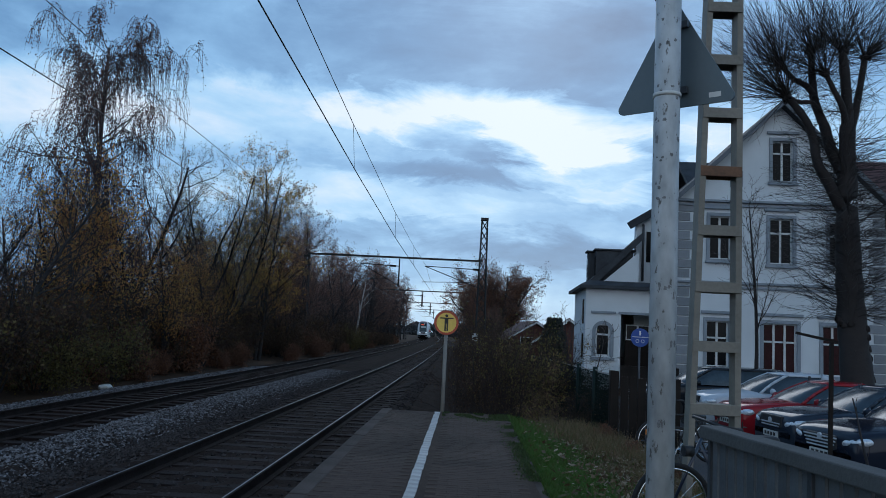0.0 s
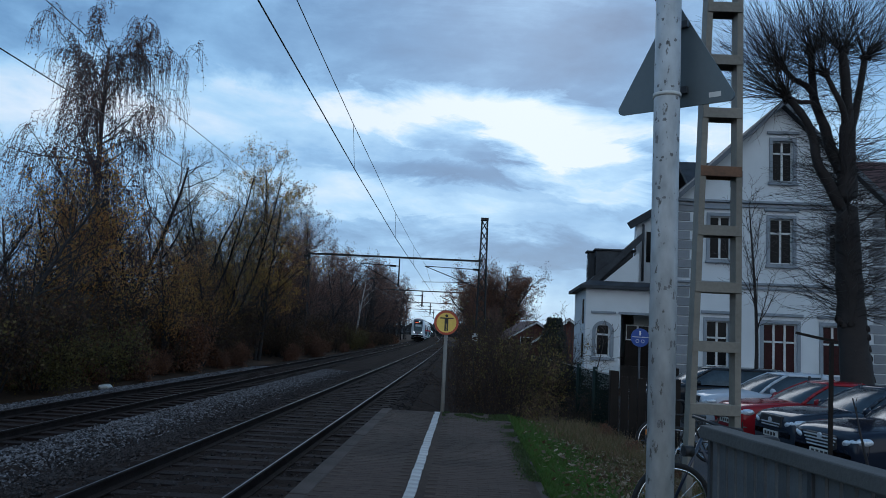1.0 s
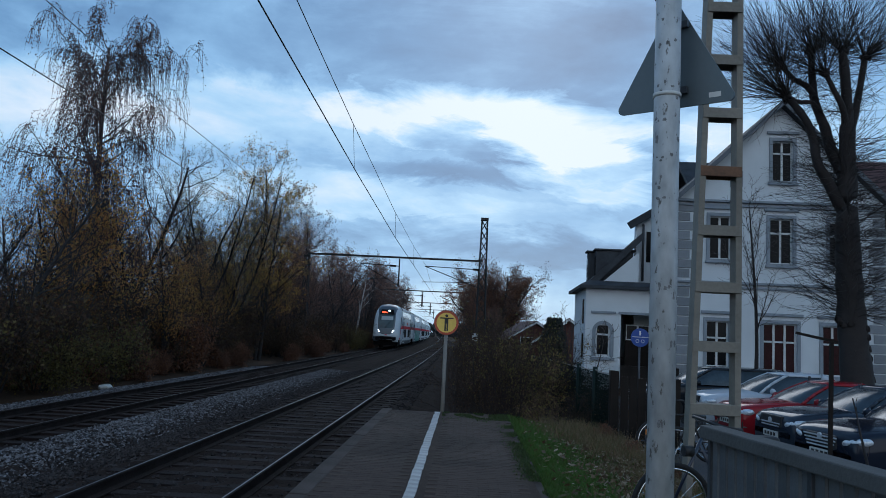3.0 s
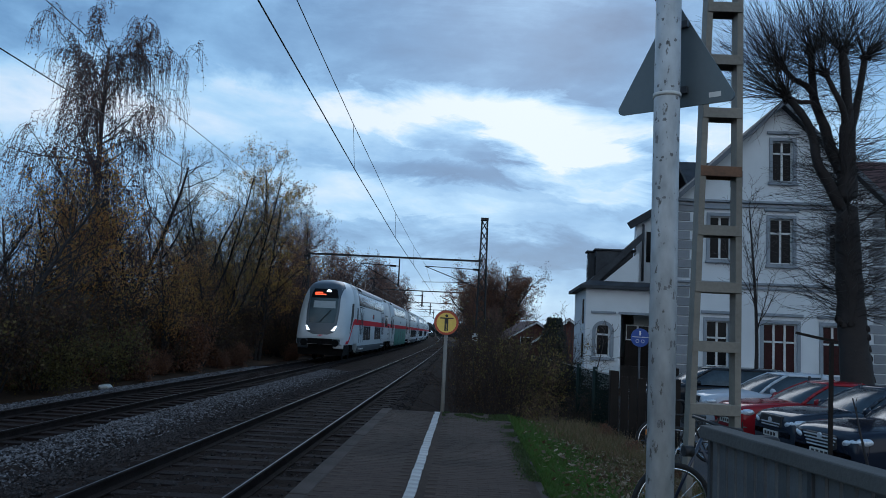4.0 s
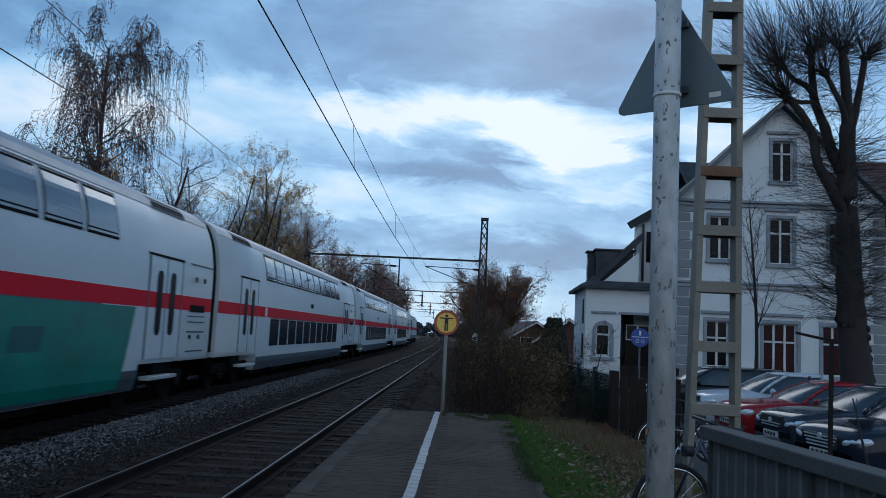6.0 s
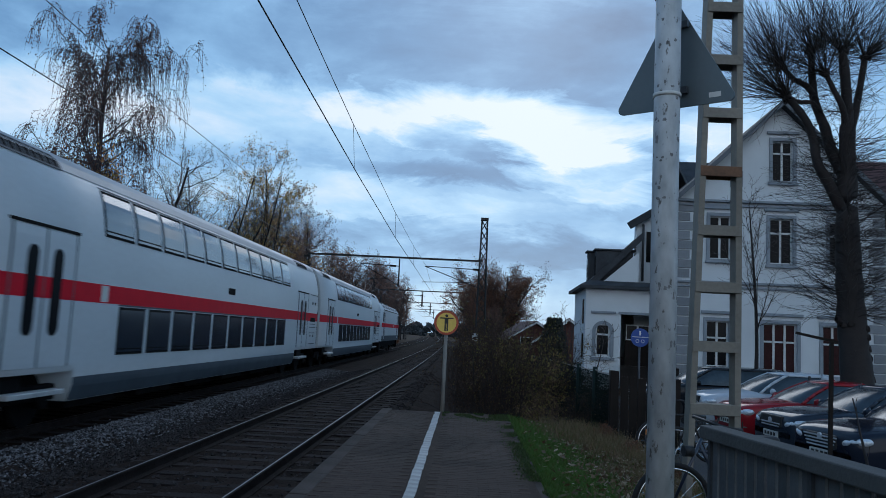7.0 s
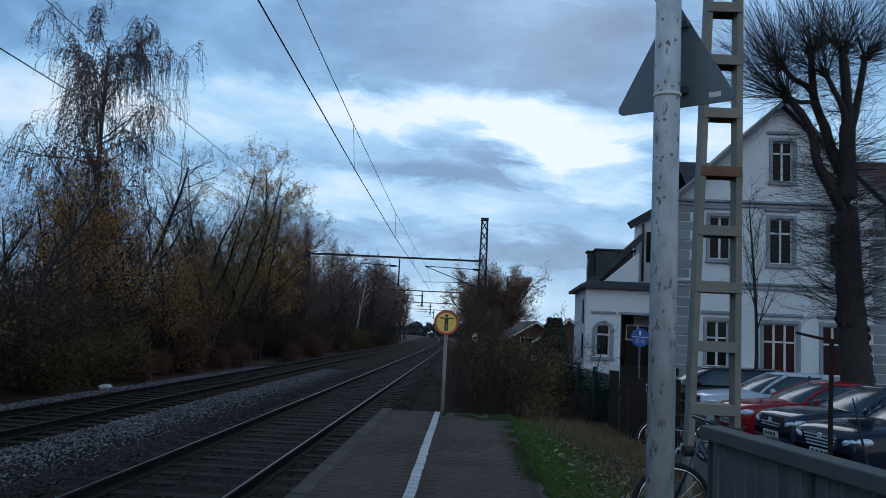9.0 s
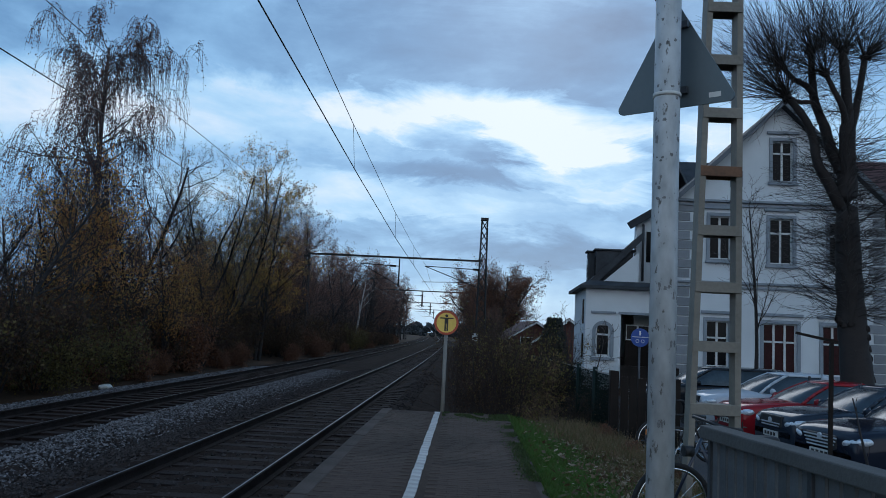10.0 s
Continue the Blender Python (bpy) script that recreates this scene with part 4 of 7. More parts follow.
def add_window(parent, x0, x1, z0, z1, y, leaves=2, transom=0.72, glass=None, hood=True, surround=0.13):
    w = part("window", wall_cells(bmesh.new(), x0 - surround, x1 + surround, z0 - surround * 0.6, z1 + surround, [(x0, x1, z0, z1)], y - 0.05, y + 0.02), M_TRIM, parent, "white-framed casement window with grey surround")
    bm = bmesh.new()
    t = 0.05
    box(bm, x0, x0 + t, y + 0.12, y + 0.2, z0, z1)
    box(bm, x1 - t, x1, y + 0.12, y + 0.2, z0, z1)
    box(bm, x0 + t, x1 - t, y + 0.12, y + 0.2, z0, z0 + t)
    box(bm, x0 + t, x1 - t, y + 0.12, y + 0.2, z1 - t, z1)
    zt = z0 + (z1 - z0) * transom
    box(bm, x0 + t, x1 - t, y + 0.11, y + 0.2, zt - 0.035, zt + 0.035)
    for i in range(1, leaves):
        xm = x0 + (x1 - x0) * i / leaves
        box(bm, xm - 0.04, xm + 0.04, y + 0.11, y + 0.2, z0 + t, z1 - t)
    part("frame", bm, M_FRAME, w)
    for i in range(leaves):
        a, b = x0 + (x1 - x0) * i / leaves, x0 + (x1 - x0) * (i + 1) / leaves
        for c, d in ((z0, zt), (zt, z1)):
            part("pane", B(a + 0.04, b - 0.04, y + 0.155, y + 0.165, c + 0.03, d - 0.03), glass or M_PANE, w)
    part("sill", B(x0 - surround - 0.05, x1 + surround + 0.05, y - 0.12, y + 0.02, z0 - surround * 0.6 - 0.09, z0 - surround * 0.6, 0.01), M_TRIM, w)
    if hood:
        part("hood_mould", B(x0 - surround - 0.1, x1 + surround + 0.1, y - 0.10, y, z1 + surround + 0.14, z1 + surround + 0.26, 0.02), M_TRIM, w)
    return w


def make_house():
    h = thing("house", "white rendered villa with grey quoins, mouldings and a steep gable", "house", pose(8.27, 30.86, 0.14, 0, 0, -2.63))
    W, E1, E2, APX = 7.9, 7.40, 4.07, 11.25
    holes = [(3.55, 4.42, 4.95, 6.74), (1.24, 2.06, 5.05, 6.76), (5.80, 6.62, 4.95, 6.70),
             (3.32, 4.58, 0.70, 2.62), (1.16, 2.00, 0.85, 2.62), (5.55, 6.35, 0.70, 2.62)]
    bm = wall_cells(bmesh.new(), 0, W, -0.3, E1, holes, 0.0, 0.35)
    g = (3.64, 4.43, 8.24, 9.86)
    mid = W / 2

    def edge(x):
        return E1 + (APX - E1) * (1 - abs(x - mid) / mid)
    for pts in ([(0, E1), (g[0], E1), (g[0], edge(g[0]))], [(g[1], E1), (W, E1), (g[1], edge(g[1]))],
                [(g[0], E1), (g[1], E1), (g[1], g[2]), (g[0], g[2])], [(g[0], g[3]), (g[1], g[3]), (g[1], edge(g[1])), (mid, APX), (g[0], edge(g[0]))]):
        prism(bm, pts, "y", 0.0, 0.35)
    part("wall", bm, M_RENDER, h)
    part("side_wall", B(0, 0.35, 0.352, 6, -0.3, E1), M_RENDER, h)
    part("side_wall", B(W - 0.35, W, 0.352, 6, -0.3, E1), M_RENDER, h)
    part("dark_interior", B(0.4, W - 0.4, 1.6, 1.7, -0.2, E1), M_WOODDARK, h)
    for i, (a, b, c, d) in enumerate(holes):
        add_window(h, a, b, c, d, 0.0, 3 if i == 3 else 2, 0.68 if i < 3 else 0.63, M_CURTAIN if i in (3, 5) else None)
    add_window(h, *g, 0.0, 2, 0.7)
    for z, dep, hh in ((E1 - 0.1, 0.16, 0.1), (E1 - 0.26, 0.10, 0.1), (E2, 0.14, 0.1), (E2 - 0.17, 0.09, 0.09)):
        part("cornice", B(-0.08, W + 0.08, -dep, -0.001, z, z + hh, 0.015), M_TRIM, h)
    # small windows beside the gable window
    for a in (2.0, 5.55):
        part("niche", B(a, a + 0.5, -0.05, 0.02, 7.95, 8.6, 0.01), M_TRIM, h)
    # quoins, long and short in turn
    q1 = bpy.data.meshes.new("quoin")
    bm = B(0, 0.62, -0.05, 0.0, 0, 0.33, 0.012)
    bm.to_mesh(q1)
    bm.free()
    q2 = bpy.data.meshes.new("quoin")
    bm = B(0, 0.46, -0.05, 0.0, 0, 0.33, 0.012)
    bm.to_mesh(q2)
    bm.free()
    for side in (0, 1):
        for i in range(19):
            z = 0.15 + i * 0.375
            if E2 - 0.5 < z < E2 + 0.05:
                continue
            ob = mesh_part("quoin", (q1, q2)[i % 2], M_QUOIN, h)
            wq = (0.62, 0.46)[i % 2]
            ob.matrix_basis = pose(0.005 if side == 0 else W - wq - 0.005, -0.001, z)
    # front gable roof
    for s, name in ((1, "roof"), (-1, "roof")):
        bm = bmesh.new()
        k = (APX - E1) / mid
        pts = [(-0.45, E1 - 0.45 * k + 0.02), (mid, APX + 0.02), (mid, APX + 0.22), (-0.45, E1 - 0.45 * k + 0.22)]
        if s < 0:
            pts = [(W - x, z) for x, z in pts]
        prism(bm, pts, "y", -0.4, 7.0)
        part(name, bm, M_SLATE, h, "steep dark slate roof")
    # barge boards
    for s in (1, -1):
        a = (-0.45, -0.42, E1 - 0.45 * k + 0.1) if s > 0 else (W + 0.45, -0.42, E1 - 0.45 * k + 0.1)
        part("barge_board", beam(bmesh.new(), a, (mid, -0.42, APX + 0.1), 0.05, 0.17), M_BARGE, h)
    # cross wing behind, ridge along the street
    bm = bmesh.new()
    prism(bm, [(1.6, 7.1), (6.0, 10.1), (6.0, 10.3), (1.3, 7.15)], "x", 1.25, 15.0)
    prism(bm, [(6.0, 10.1), (10.4, 7.1), (10.7, 7.15), (6.0, 10.3)], "x", 1.25, 15.0)
    part("rear_roof", bm, M_SLATE, h)
    bm = bmesh.new()
    prism(bm, [(1.1, 6.6), (5.9, 10.35), (5.9, 10.55), (0.9, 6.7)], "x", W + 0.6, 15.2)
    part("rear_roof_tiles", bm, M_REDTILE, h, "weathered dark red roof tiles")
    part("rear_wall", B(W + 0.02, 14.8, 2.0, 9.6, -0.3, 7.0), M_RENDER, h)
    add_window(h, 8.6, 9.4, 5.0, 6.7, 2.0)
    bm = bmesh.new()
    prism(bm, [(-1.30, -0.3), (0.0, -0.3), (0.0, 7.45), (-1.30, 6.65)], "y", 2.0, 2.35)
    part("rear_wall", bm, M_RENDER, h)
    part("verge", beam(bmesh.new(), (-1.6, 1.9, 6.52), (0.1, 1.9, 7.6), 0.24, 0.3), M_SLATE, h)
    part("rear_window", B(-0.86, -0.52, 1.95, 2.02, 5.0, 6.3), M_PANE, h)
    part("drainpipe", T((-1.0, 1.93, 4.2), (-1.0, 1.93, 6.6), 0.05), M_DARKSTEEL, h)
    # low wing with porch, round-headed window and mansard roof
    y = 0.6
    x0 = -3.46
    oh = [(-3.04, -2.46, 1.02, 2.30), (-2.05, -0.62, -0.3, 2.72)]
    part("wing_wall", wall_cells(bmesh.new(), x0, -0.001, -0.3, 3.75, oh, y, y + 0.3), M_RENDER, h)
    part("wing_side", B(x0, x0 + 0.3, y + 0.301, y + 4.7, -0.3, 3.75), M_RENDER, h)
    part("wing_back", B(x0 + 0.3, -0.01, y + 4.5, y + 4.7, -0.3, 3.75), M_RENDER, h)
    part("porch_floor", B(-2.05, -0.62, y + 0.31, y + 1.4, -0.3, 0.35), M_KERB, h)
    d = part("entrance_door", B(-1.72, -0.72, y + 0.95, y + 1.02, 0.35, 2.35), M_WOODDARK, h, "dark wooden entrance door with glazing")
    for a in (-1.66, -1.18):
        part("pane", B(a, a + 0.4, y + 0.93, y + 0.948, 1.75, 2.3), M_PANE, d)
        part("frame", wall_cells(bmesh.new(), a - 0.04, a + 0.44, 1.71, 2.34, [(a, a + 0.4, 1.75, 2.3)], y + 0.925, y + 0.95), M_FRAME, d)
    part("porch_lintel", B(-2.15, -0.5, y - 0.06, y - 0.001, 2.72, 2.82), M_TRIM, h)
    # round-headed window
    w = part("arched_window", B(-3.03, -2.47, y + 0.10, y + 0.12, 1.03, 2.29), M_PANE, h, "round-headed window with grey surround")
    for s in (0, 1):
        pts = [(-3.05, 2.30), (-3.05, 2.0)] + [(-2.75 - 0.29 * math.cos(a), 2.0 + 0.30 * math.sin(a)) for a in [math.pi / 2 * i / 8 for i in range(9)]]
        if s:
            pts = [(-5.5 - px, pz) for px, pz in pts]
        part("spandrel", prism(bmesh.new(), pts, "y", y - 0.001, y + 0.1), M_RENDER, w)
    arch = bmesh.new()
    n = 14
    ri, ro = 0.29, 0.43
    inner = [(-3.04, 1.0)] + [(-2.75 - ri * math.cos(math.pi * i / n), 2.0 + ri * math.sin(math.pi * i / n)) for i in range(n + 1)] + [(-2.46, 1.0)]
    outer = [(-3.18, 1.0)] + [(-2.75 - ro * math.cos(math.pi * i / n), 2.0 + ro * math.sin(math.pi * i / n)) for i in range(n + 1)] + [(-2.32, 1.0)]
    for i in range(len(inner) - 1):
        prism(arch, [inner[i], inner[i + 1], outer[i + 1], outer[i]], "y", y - 0.05, y - 0.002)
    part("surround", arch, M_TRIM, w)
    bm = wall_cells(bmesh.new(), -3.03, -2.47, 1.03, 2.29, [(-2.97, -2.53, 1.09, 1.85), (-2.97, -2.53, 1.92, 2.25)], y + 0.06, y + 0.099)
    part("frame", bm, M_FRAME, w)
    part("sill", B(-3.22, -2.28, y - 0.1, y, 0.86, 0.98, 0.01), M_TRIM, w)
    part("hood_mould", B(-3.25, -2.25, y - 0.06, y - 0.001, 2.72, 2.82, 0.01), M_TRIM, h)
    part("side_window", B(x0 - 0.02, x0, y + 0.6, y + 1.1, 2.3, 3.3), M_PANE, h)
    part("side_window", B(x0 - 0.02, x0, y + 0.6, y + 1.1, 0.9, 1.9), M_PANE, h)
    bm = bmesh.new()
    lower = [(x0 - 0.28, y - 0.3), (0.0, y - 0.3), (0.0, y + 5.0), (x0 - 0.28, y + 5.0)]
    mids = [(x0 + 0.10, y + 0.15), (0.0, y + 0.15), (0.0, y + 5.0), (x0 + 0.10, y + 5.0)]
    rings = [[bm.verts.new((px, py, z)) for px, py in ring] for ring, z in ((lower, 3.72), (lower, 3.84), (mids, 4.05))]
    for a, b in zip(rings, rings[1:]):
        for i in range(4):
            bm.faces.new((a[i], a[(i + 1) % 4], b[(i + 1) % 4], b[i]))
    bm.faces.new(rings[0][::-1])
    bm.faces.new(rings[-1])
    part("eaves_roof", bm, M_SLATE, h, "dark slate skirt roof")
    part("wing_roof", prism(bmesh.new(), [(x0 + 0.12, 4.02), (-1.2, 6.1), (-1.2, 5.8), (x0 + 0.5, 4.02)], "y", y + 0.35, y + 1.9), M_SLATE, h, "dark slate roof slope")
    part("wing_gable", prism(bmesh.new(), [(-2.75, 4.03), (-1.32, 4.03), (-1.32, 5.30)], "y", y + 0.42, y + 0.6), M_RENDER, h)
    for k, (dy, xf) in enumerate(((0.62, -3.02), (1.5, -3.25))):
        dm = part("dormer", B(xf, -1.5, y + dy, y + dy + 0.55, 4.06, 5.34, 0.03), M_SLATE, h, "slate-clad dormer with rounded top")
        part("dormer_window", B(xf - 0.02, xf - 0.001, y + dy + 0.08, y + dy + 0.47, 4.3, 5.1), M_PANE, dm)
        part("dormer_roof", B(xf - 0.08, -1.4, y + dy - 0.06, y + dy + 0.61, 5.345, 5.42, 0.02), M_SLATE, dm)
    part("brick_plinth", B(-2.2, 0.0, -0.6, -0.45, -0.3, 0.72), M_WOODDARK, h, "low dark brick wall before the porch")
    return h


make_house()


def make_far_house(x, y, w, d, hh, rise, turn, wall):
    h = thing("bungalow", "low red-brick house with a tiled gable roof beyond the bushes", "house", pose(x, y, -0.3, 0, 0, turn), group="distant houses")
    bm = B(0, w, 0, d, 0, hh)
    part("wall", bm, wall, h)
    bm = bmesh.new()
    prism(bm, [(0, hh), (w, hh), (w / 2, hh + rise - 0.15)], "y", 0, d)
    part("gable", bm, wall, h)
    for s in (0, 1):
        bm = bmesh.new()
        k = rise / (w / 2)
        pts = [(-0.6, hh - 0.6 * k), (w / 2, hh + rise), (w / 2, hh + rise + 0.2), (-0.6, hh - 0.6 * k + 0.2)]
        if s:
            pts = [(w - a, b) for a, b in pts]
        prism(bm, pts, "y", -0.5, d + 0.5)
        part("roof", bm, M_REDTILE, h)
    for s in (0, 1):
        a = (-0.6, -0.52, hh - 0.6 * k + 0.05) if s == 0 else (w + 0.6, -0.52, hh - 0.6 * k + 0.05)
        part("barge_board", beam(bmesh.new(), a, (w / 2, -0.52, hh + rise + 0.05), 0.05, 0.17), M_FRAME, h, "white barge board")
    for a in (0.18, 0.62):
        wdw = part("window", B(w * a, w * a + 1.2, -0.03, 0.0, 0.9, 2.1), M_FRAME, h)
        part("pane", B(w * a + 0.08, w * a + 1.12, -0.05, -0.031, 0.98, 2.02), M_PANE, wdw)
    return h


make_far_house(4.6, 76, 4.6, 8, 2.1, 1.4, 6, M_BRICKRED)
make_far_house(6.5, 68, 5.0, 9, 2.0, 1.7, -6, M_BRICKRED)


# ---- overhead line ----
M_GANTRY = mat("dark_gantry_steel", (0.028, 0.027, 0.028), 0.7, 0.2, vary=0.3, scale=3, fine=40)


def lattice_mast(parent, x, y, z0, z1, w0, w1, name="mast"):
    m = part(name, bmesh_corners(x, y, z0, z1, w0, w1), M_GANTRY, parent, "steel lattice mast")
    n = int((z1 - z0) / 0.75)
    bm = bmesh.new()
    for i in range(n):
        a, b = i / n, (i + 1) / n
        za, zb = z0 + (z1 - z0) * a, z0 + (z1 - z0) * b
        wa, wb = (w0 + (w1 - w0) * a) / 2, (w0 + (w1 - w0) * b) / 2
        for s in (-1, 1):
            beam(bm, (x - wa, y + s * wa, za), (x + wb, y + s * wb, zb), 0.05, 0.05)
            beam(bm, (x + wa, y + s * wa, za), (x - wb, y + s * wb, zb), 0.05, 0.05)
            beam(bm, (x + s * wa, y - wa, za), (x + s * wb, y + wb, zb), 0.05, 0.05)
    part("bracing", bm, M_GANTRY, m)
    part("cap", B(x - w1 / 2 - 0.08, x + w1 / 2 + 0.08, y - w1 / 2 - 0.08, y + w1 / 2 + 0.08, z1, z1 + 0.2), M_GANTRY, m)
    return m


def bmesh_corners(x, y, z0, z1, w0, w1):
    bm = bmesh.new()
    for sx in (-1, 1):
        for sy in (-1, 1):
            beam(bm, (x + sx * w0 / 2, y + sy * w0 / 2, z0), (x + sx * w1 / 2, y + sy * w1 / 2, z1), 0.09, 0.09)
    return bm


def make_gantry(y, top, label):
    s = swing(y)
    g = thing("catenary_gantry", label, "gantry", group="gantries over the line")
    xr, xl = 1.25 + s, -12.4 + s
    lattice_mast(g, xr, y, -0.6, top, 0.75, 0.42)
    lattice_mast(g, xl, y, -0.6, 7.14, 0.5, 0.3)
    part("crossbeam", B(xl, xr, y - 0.09, y + 0.09, 7.36, 7.50, 0.01), M_GANTRY, g)
    for cx in (NEAR - 2.5, FAR + 2.6) if y > 70 else (FAR + 2.9,):
        part("drop_post", beam(bmesh.new(), (cx + s, y, 7.33), (cx + s, y, 5.2), 0.1, 0.1), M_GANTRY, g)
    for cx, side in ((NEAR, 1), (FAR, 1)):
        xe = xr if cx == NEAR else FAR + 2.9 + s
        a = bmesh.new()
        tube(a, (xe, y, 6.75), (cx + s, y, 6.85), 0.035, n=6)
        tube(a, (xe, y, 5.25), (cx + s - 0.1, y, 6.85), 0.035, n=6)
        tube(a, (xe - 0.9, y, 5.75), (cx + s - 0.25, y, 5.62), 0.025, n=6)
        part("cantilever", a, M_GANTRY, g, "tubular cantilever arm with insulators")
        part("insulator", T((xe - 0.25, y, 6.76), (xe - 0.75, y, 6.77), 0.08, n=8), M_RAIL, g)
    return g


make_gantry(60, 10.6, "steel lattice mast and crossbeam carrying the overhead line")
for gy in (108, 150, 195):
    make_gantry(gy, 8.4, "distant steel gantry over both tracks")


def make_overhead():
    near = thing("overhead_line", "dark contact and messenger wires over the track", "overhead line", group="overhead lines")
    far = thing("overhead_line", "dark contact and messenger wires over the track", "overhead line", group="overhead lines")

    def span(par, cx, z_end, sag, name):
        pts = []
        for a, b in ((60, 108), (108, 150), (150, 195), (195, 240)):
            for i in range(8):
                t = i / 8
                y = a + (b - a) * t
                pts.append((cx + swing(y), y, z_end - sag * 4 * t * (1 - t)))
        return pts
    m = [(NEAR, -30, 9.0), (NEAR, 0, 7.95), (NEAR, 12.7, 7.31), (NEAR, 19.7, 7.04), (NEAR, 32, 6.70), (NEAR, 45, 6.62), (NEAR, 53, 6.72)]
    c = [(NEAR, -30, 6.8), (NEAR, 0, 6.55), (NEAR, 10.5, 6.31), (NEAR, 20.9, 5.98), (NEAR, 32.7, 5.71), (NEAR, 45, 5.6)]
    line_curve("messenger_wire", m + span(near, NEAR, 6.85, 0.9, ""), 0.010, M_WIRE, near)
    line_curve("contact_wire", c + span(near, NEAR, 5.55, 0.0, ""), 0.014, M_WIRE, near)
    for y, z0, z1 in ((20.3, 7.02, 6.0), (33, 6.7, 5.7), (45, 6.62, 5.6)):
        line_curve("dropper", [(NEAR, y - 0.6, z0 + 0.02), (NEAR, y, z1)], 0.006, M_WIRE, near)
    m = [(FAR, -30, 9.0), (FAR, 0, 8.0), (FAR, 13.7, 7.60), (FAR, 19.4, 7.34), (FAR, 26.9, 7.2), (FAR, 38, 6.95), (FAR, 48, 6.98)]
    c = [(FAR, -30, 6.5), (FAR, 12.6, 6.21), (FAR, 14.8, 6.2), (FAR, 30, 5.8), (FAR, 45, 5.6)]
    line_curve("messenger_wire", m + span(far, FAR, 6.85, 0.9, ""), 0.010, M_WIRE, far)
    line_curve("contact_wire", c + span(far, FAR, 5.55, 0.0, ""), 0.012, M_WIRE, far)
    for y, z0, z1 in ((21.2, 7.3, 6.05), (38, 6.95, 5.7)):
        line_curve("dropper", [(FAR, y, z0), (FAR, y, z1)], 0.006, M_WIRE, far)


make_overhead()


# ---- signs and poles on the platform ----
M_SIGNYEL = mat("faded_yellow_sign", (0.72, 0.50, 0.10), 0.5, vary=0.12, scale=5, fine=30, bump=0.02)
M_SIGNRED = mat("faded_red_rim", (0.42, 0.07, 0.03), 0.5, vary=0.15, bump=0.02)
M_SIGNBLK = mat("black_sign_paint", (0.012, 0.012, 0.012), 0.5, vary=0.2, bump=0)
M_SIGNBLUE = mat("blue_sign", (0.008, 0.05, 0.26), 0.4, vary=0.1, bump=0)


def disc(bm, x, y0, y1, z, r0, r1=None, n=40):
    """A disc or ring that faces along y."""
    pts = [(x + r0 * math.cos(2 * math.pi * i / n), z + r0 * math.sin(2 * math.pi * i / n)) for i in range(n)]
    if r1 is None:
        return prism(bm, pts, "y", y0, y1)
    inn = [(x + r1 * math.cos(2 * math.pi * i / n), z + r1 * math.sin(2 * math.pi * i / n)) for i in range(n)]
    for i in range(n):
        j = (i + 1) % n
        prism(bm, [pts[i], pts[j], inn[j], inn[i]], "y", y0, y1)
    return bm


def make_stop_sign():
    s = thing("no_passage_sign", "round yellow sign with red rim on a thin grey post", "sign", pose(-0.36, 15.4, 0.0))
    part("post", T((0, 0.0, -0.4), (0, 0.0, 1.80), 0.036, n=12), M_GREYSTEEL, s, "grey galvanised post")
    z, y = 1.97, -0.04
    part("plate", disc(bmesh.new(), 0, y - 0.006, y, z, 0.232), M_SIGNYEL, s)
    part("rim", disc(bmesh.new(), 0, y - 0.012, y - 0.007, z, 0.238, 0.195), M_SIGNRED, s, "faded red rim")
    part("edge", disc(bmesh.new(), 0, y - 0.014, y + 0.004, z, 0.244, 0.2385), M_SIGNBLK, s)
    # the plain warning symbol: bars and a dot
    yy = y - 0.010
    bm = bmesh.new()
    box(bm, -0.135, 0.135, yy, yy + 0.003, z + 0.075, z + 0.10)
    box(bm, -0.036, 0.036, yy, yy + 0.0031, z - 0.02, z + 0.075)
    box(bm, -0.036, -0.006, yy, yy + 0.0031, z - 0.16, z - 0.02)
    box(bm, 0.006, 0.036, yy, yy + 0.0031, z - 0.16, z - 0.02)
    disc(bm, 0, yy, yy + 0.003, z + 0.135, 0.028, n=16)
    part("symbol", bm, M_SIGNBLK, s, "plain black bar symbol")
    part("bracket", B(-0.06, 0.06, -0.036, 0.04, z - 0.1, z - 0.06), M_GREYSTEEL, s)


make_stop_sign()


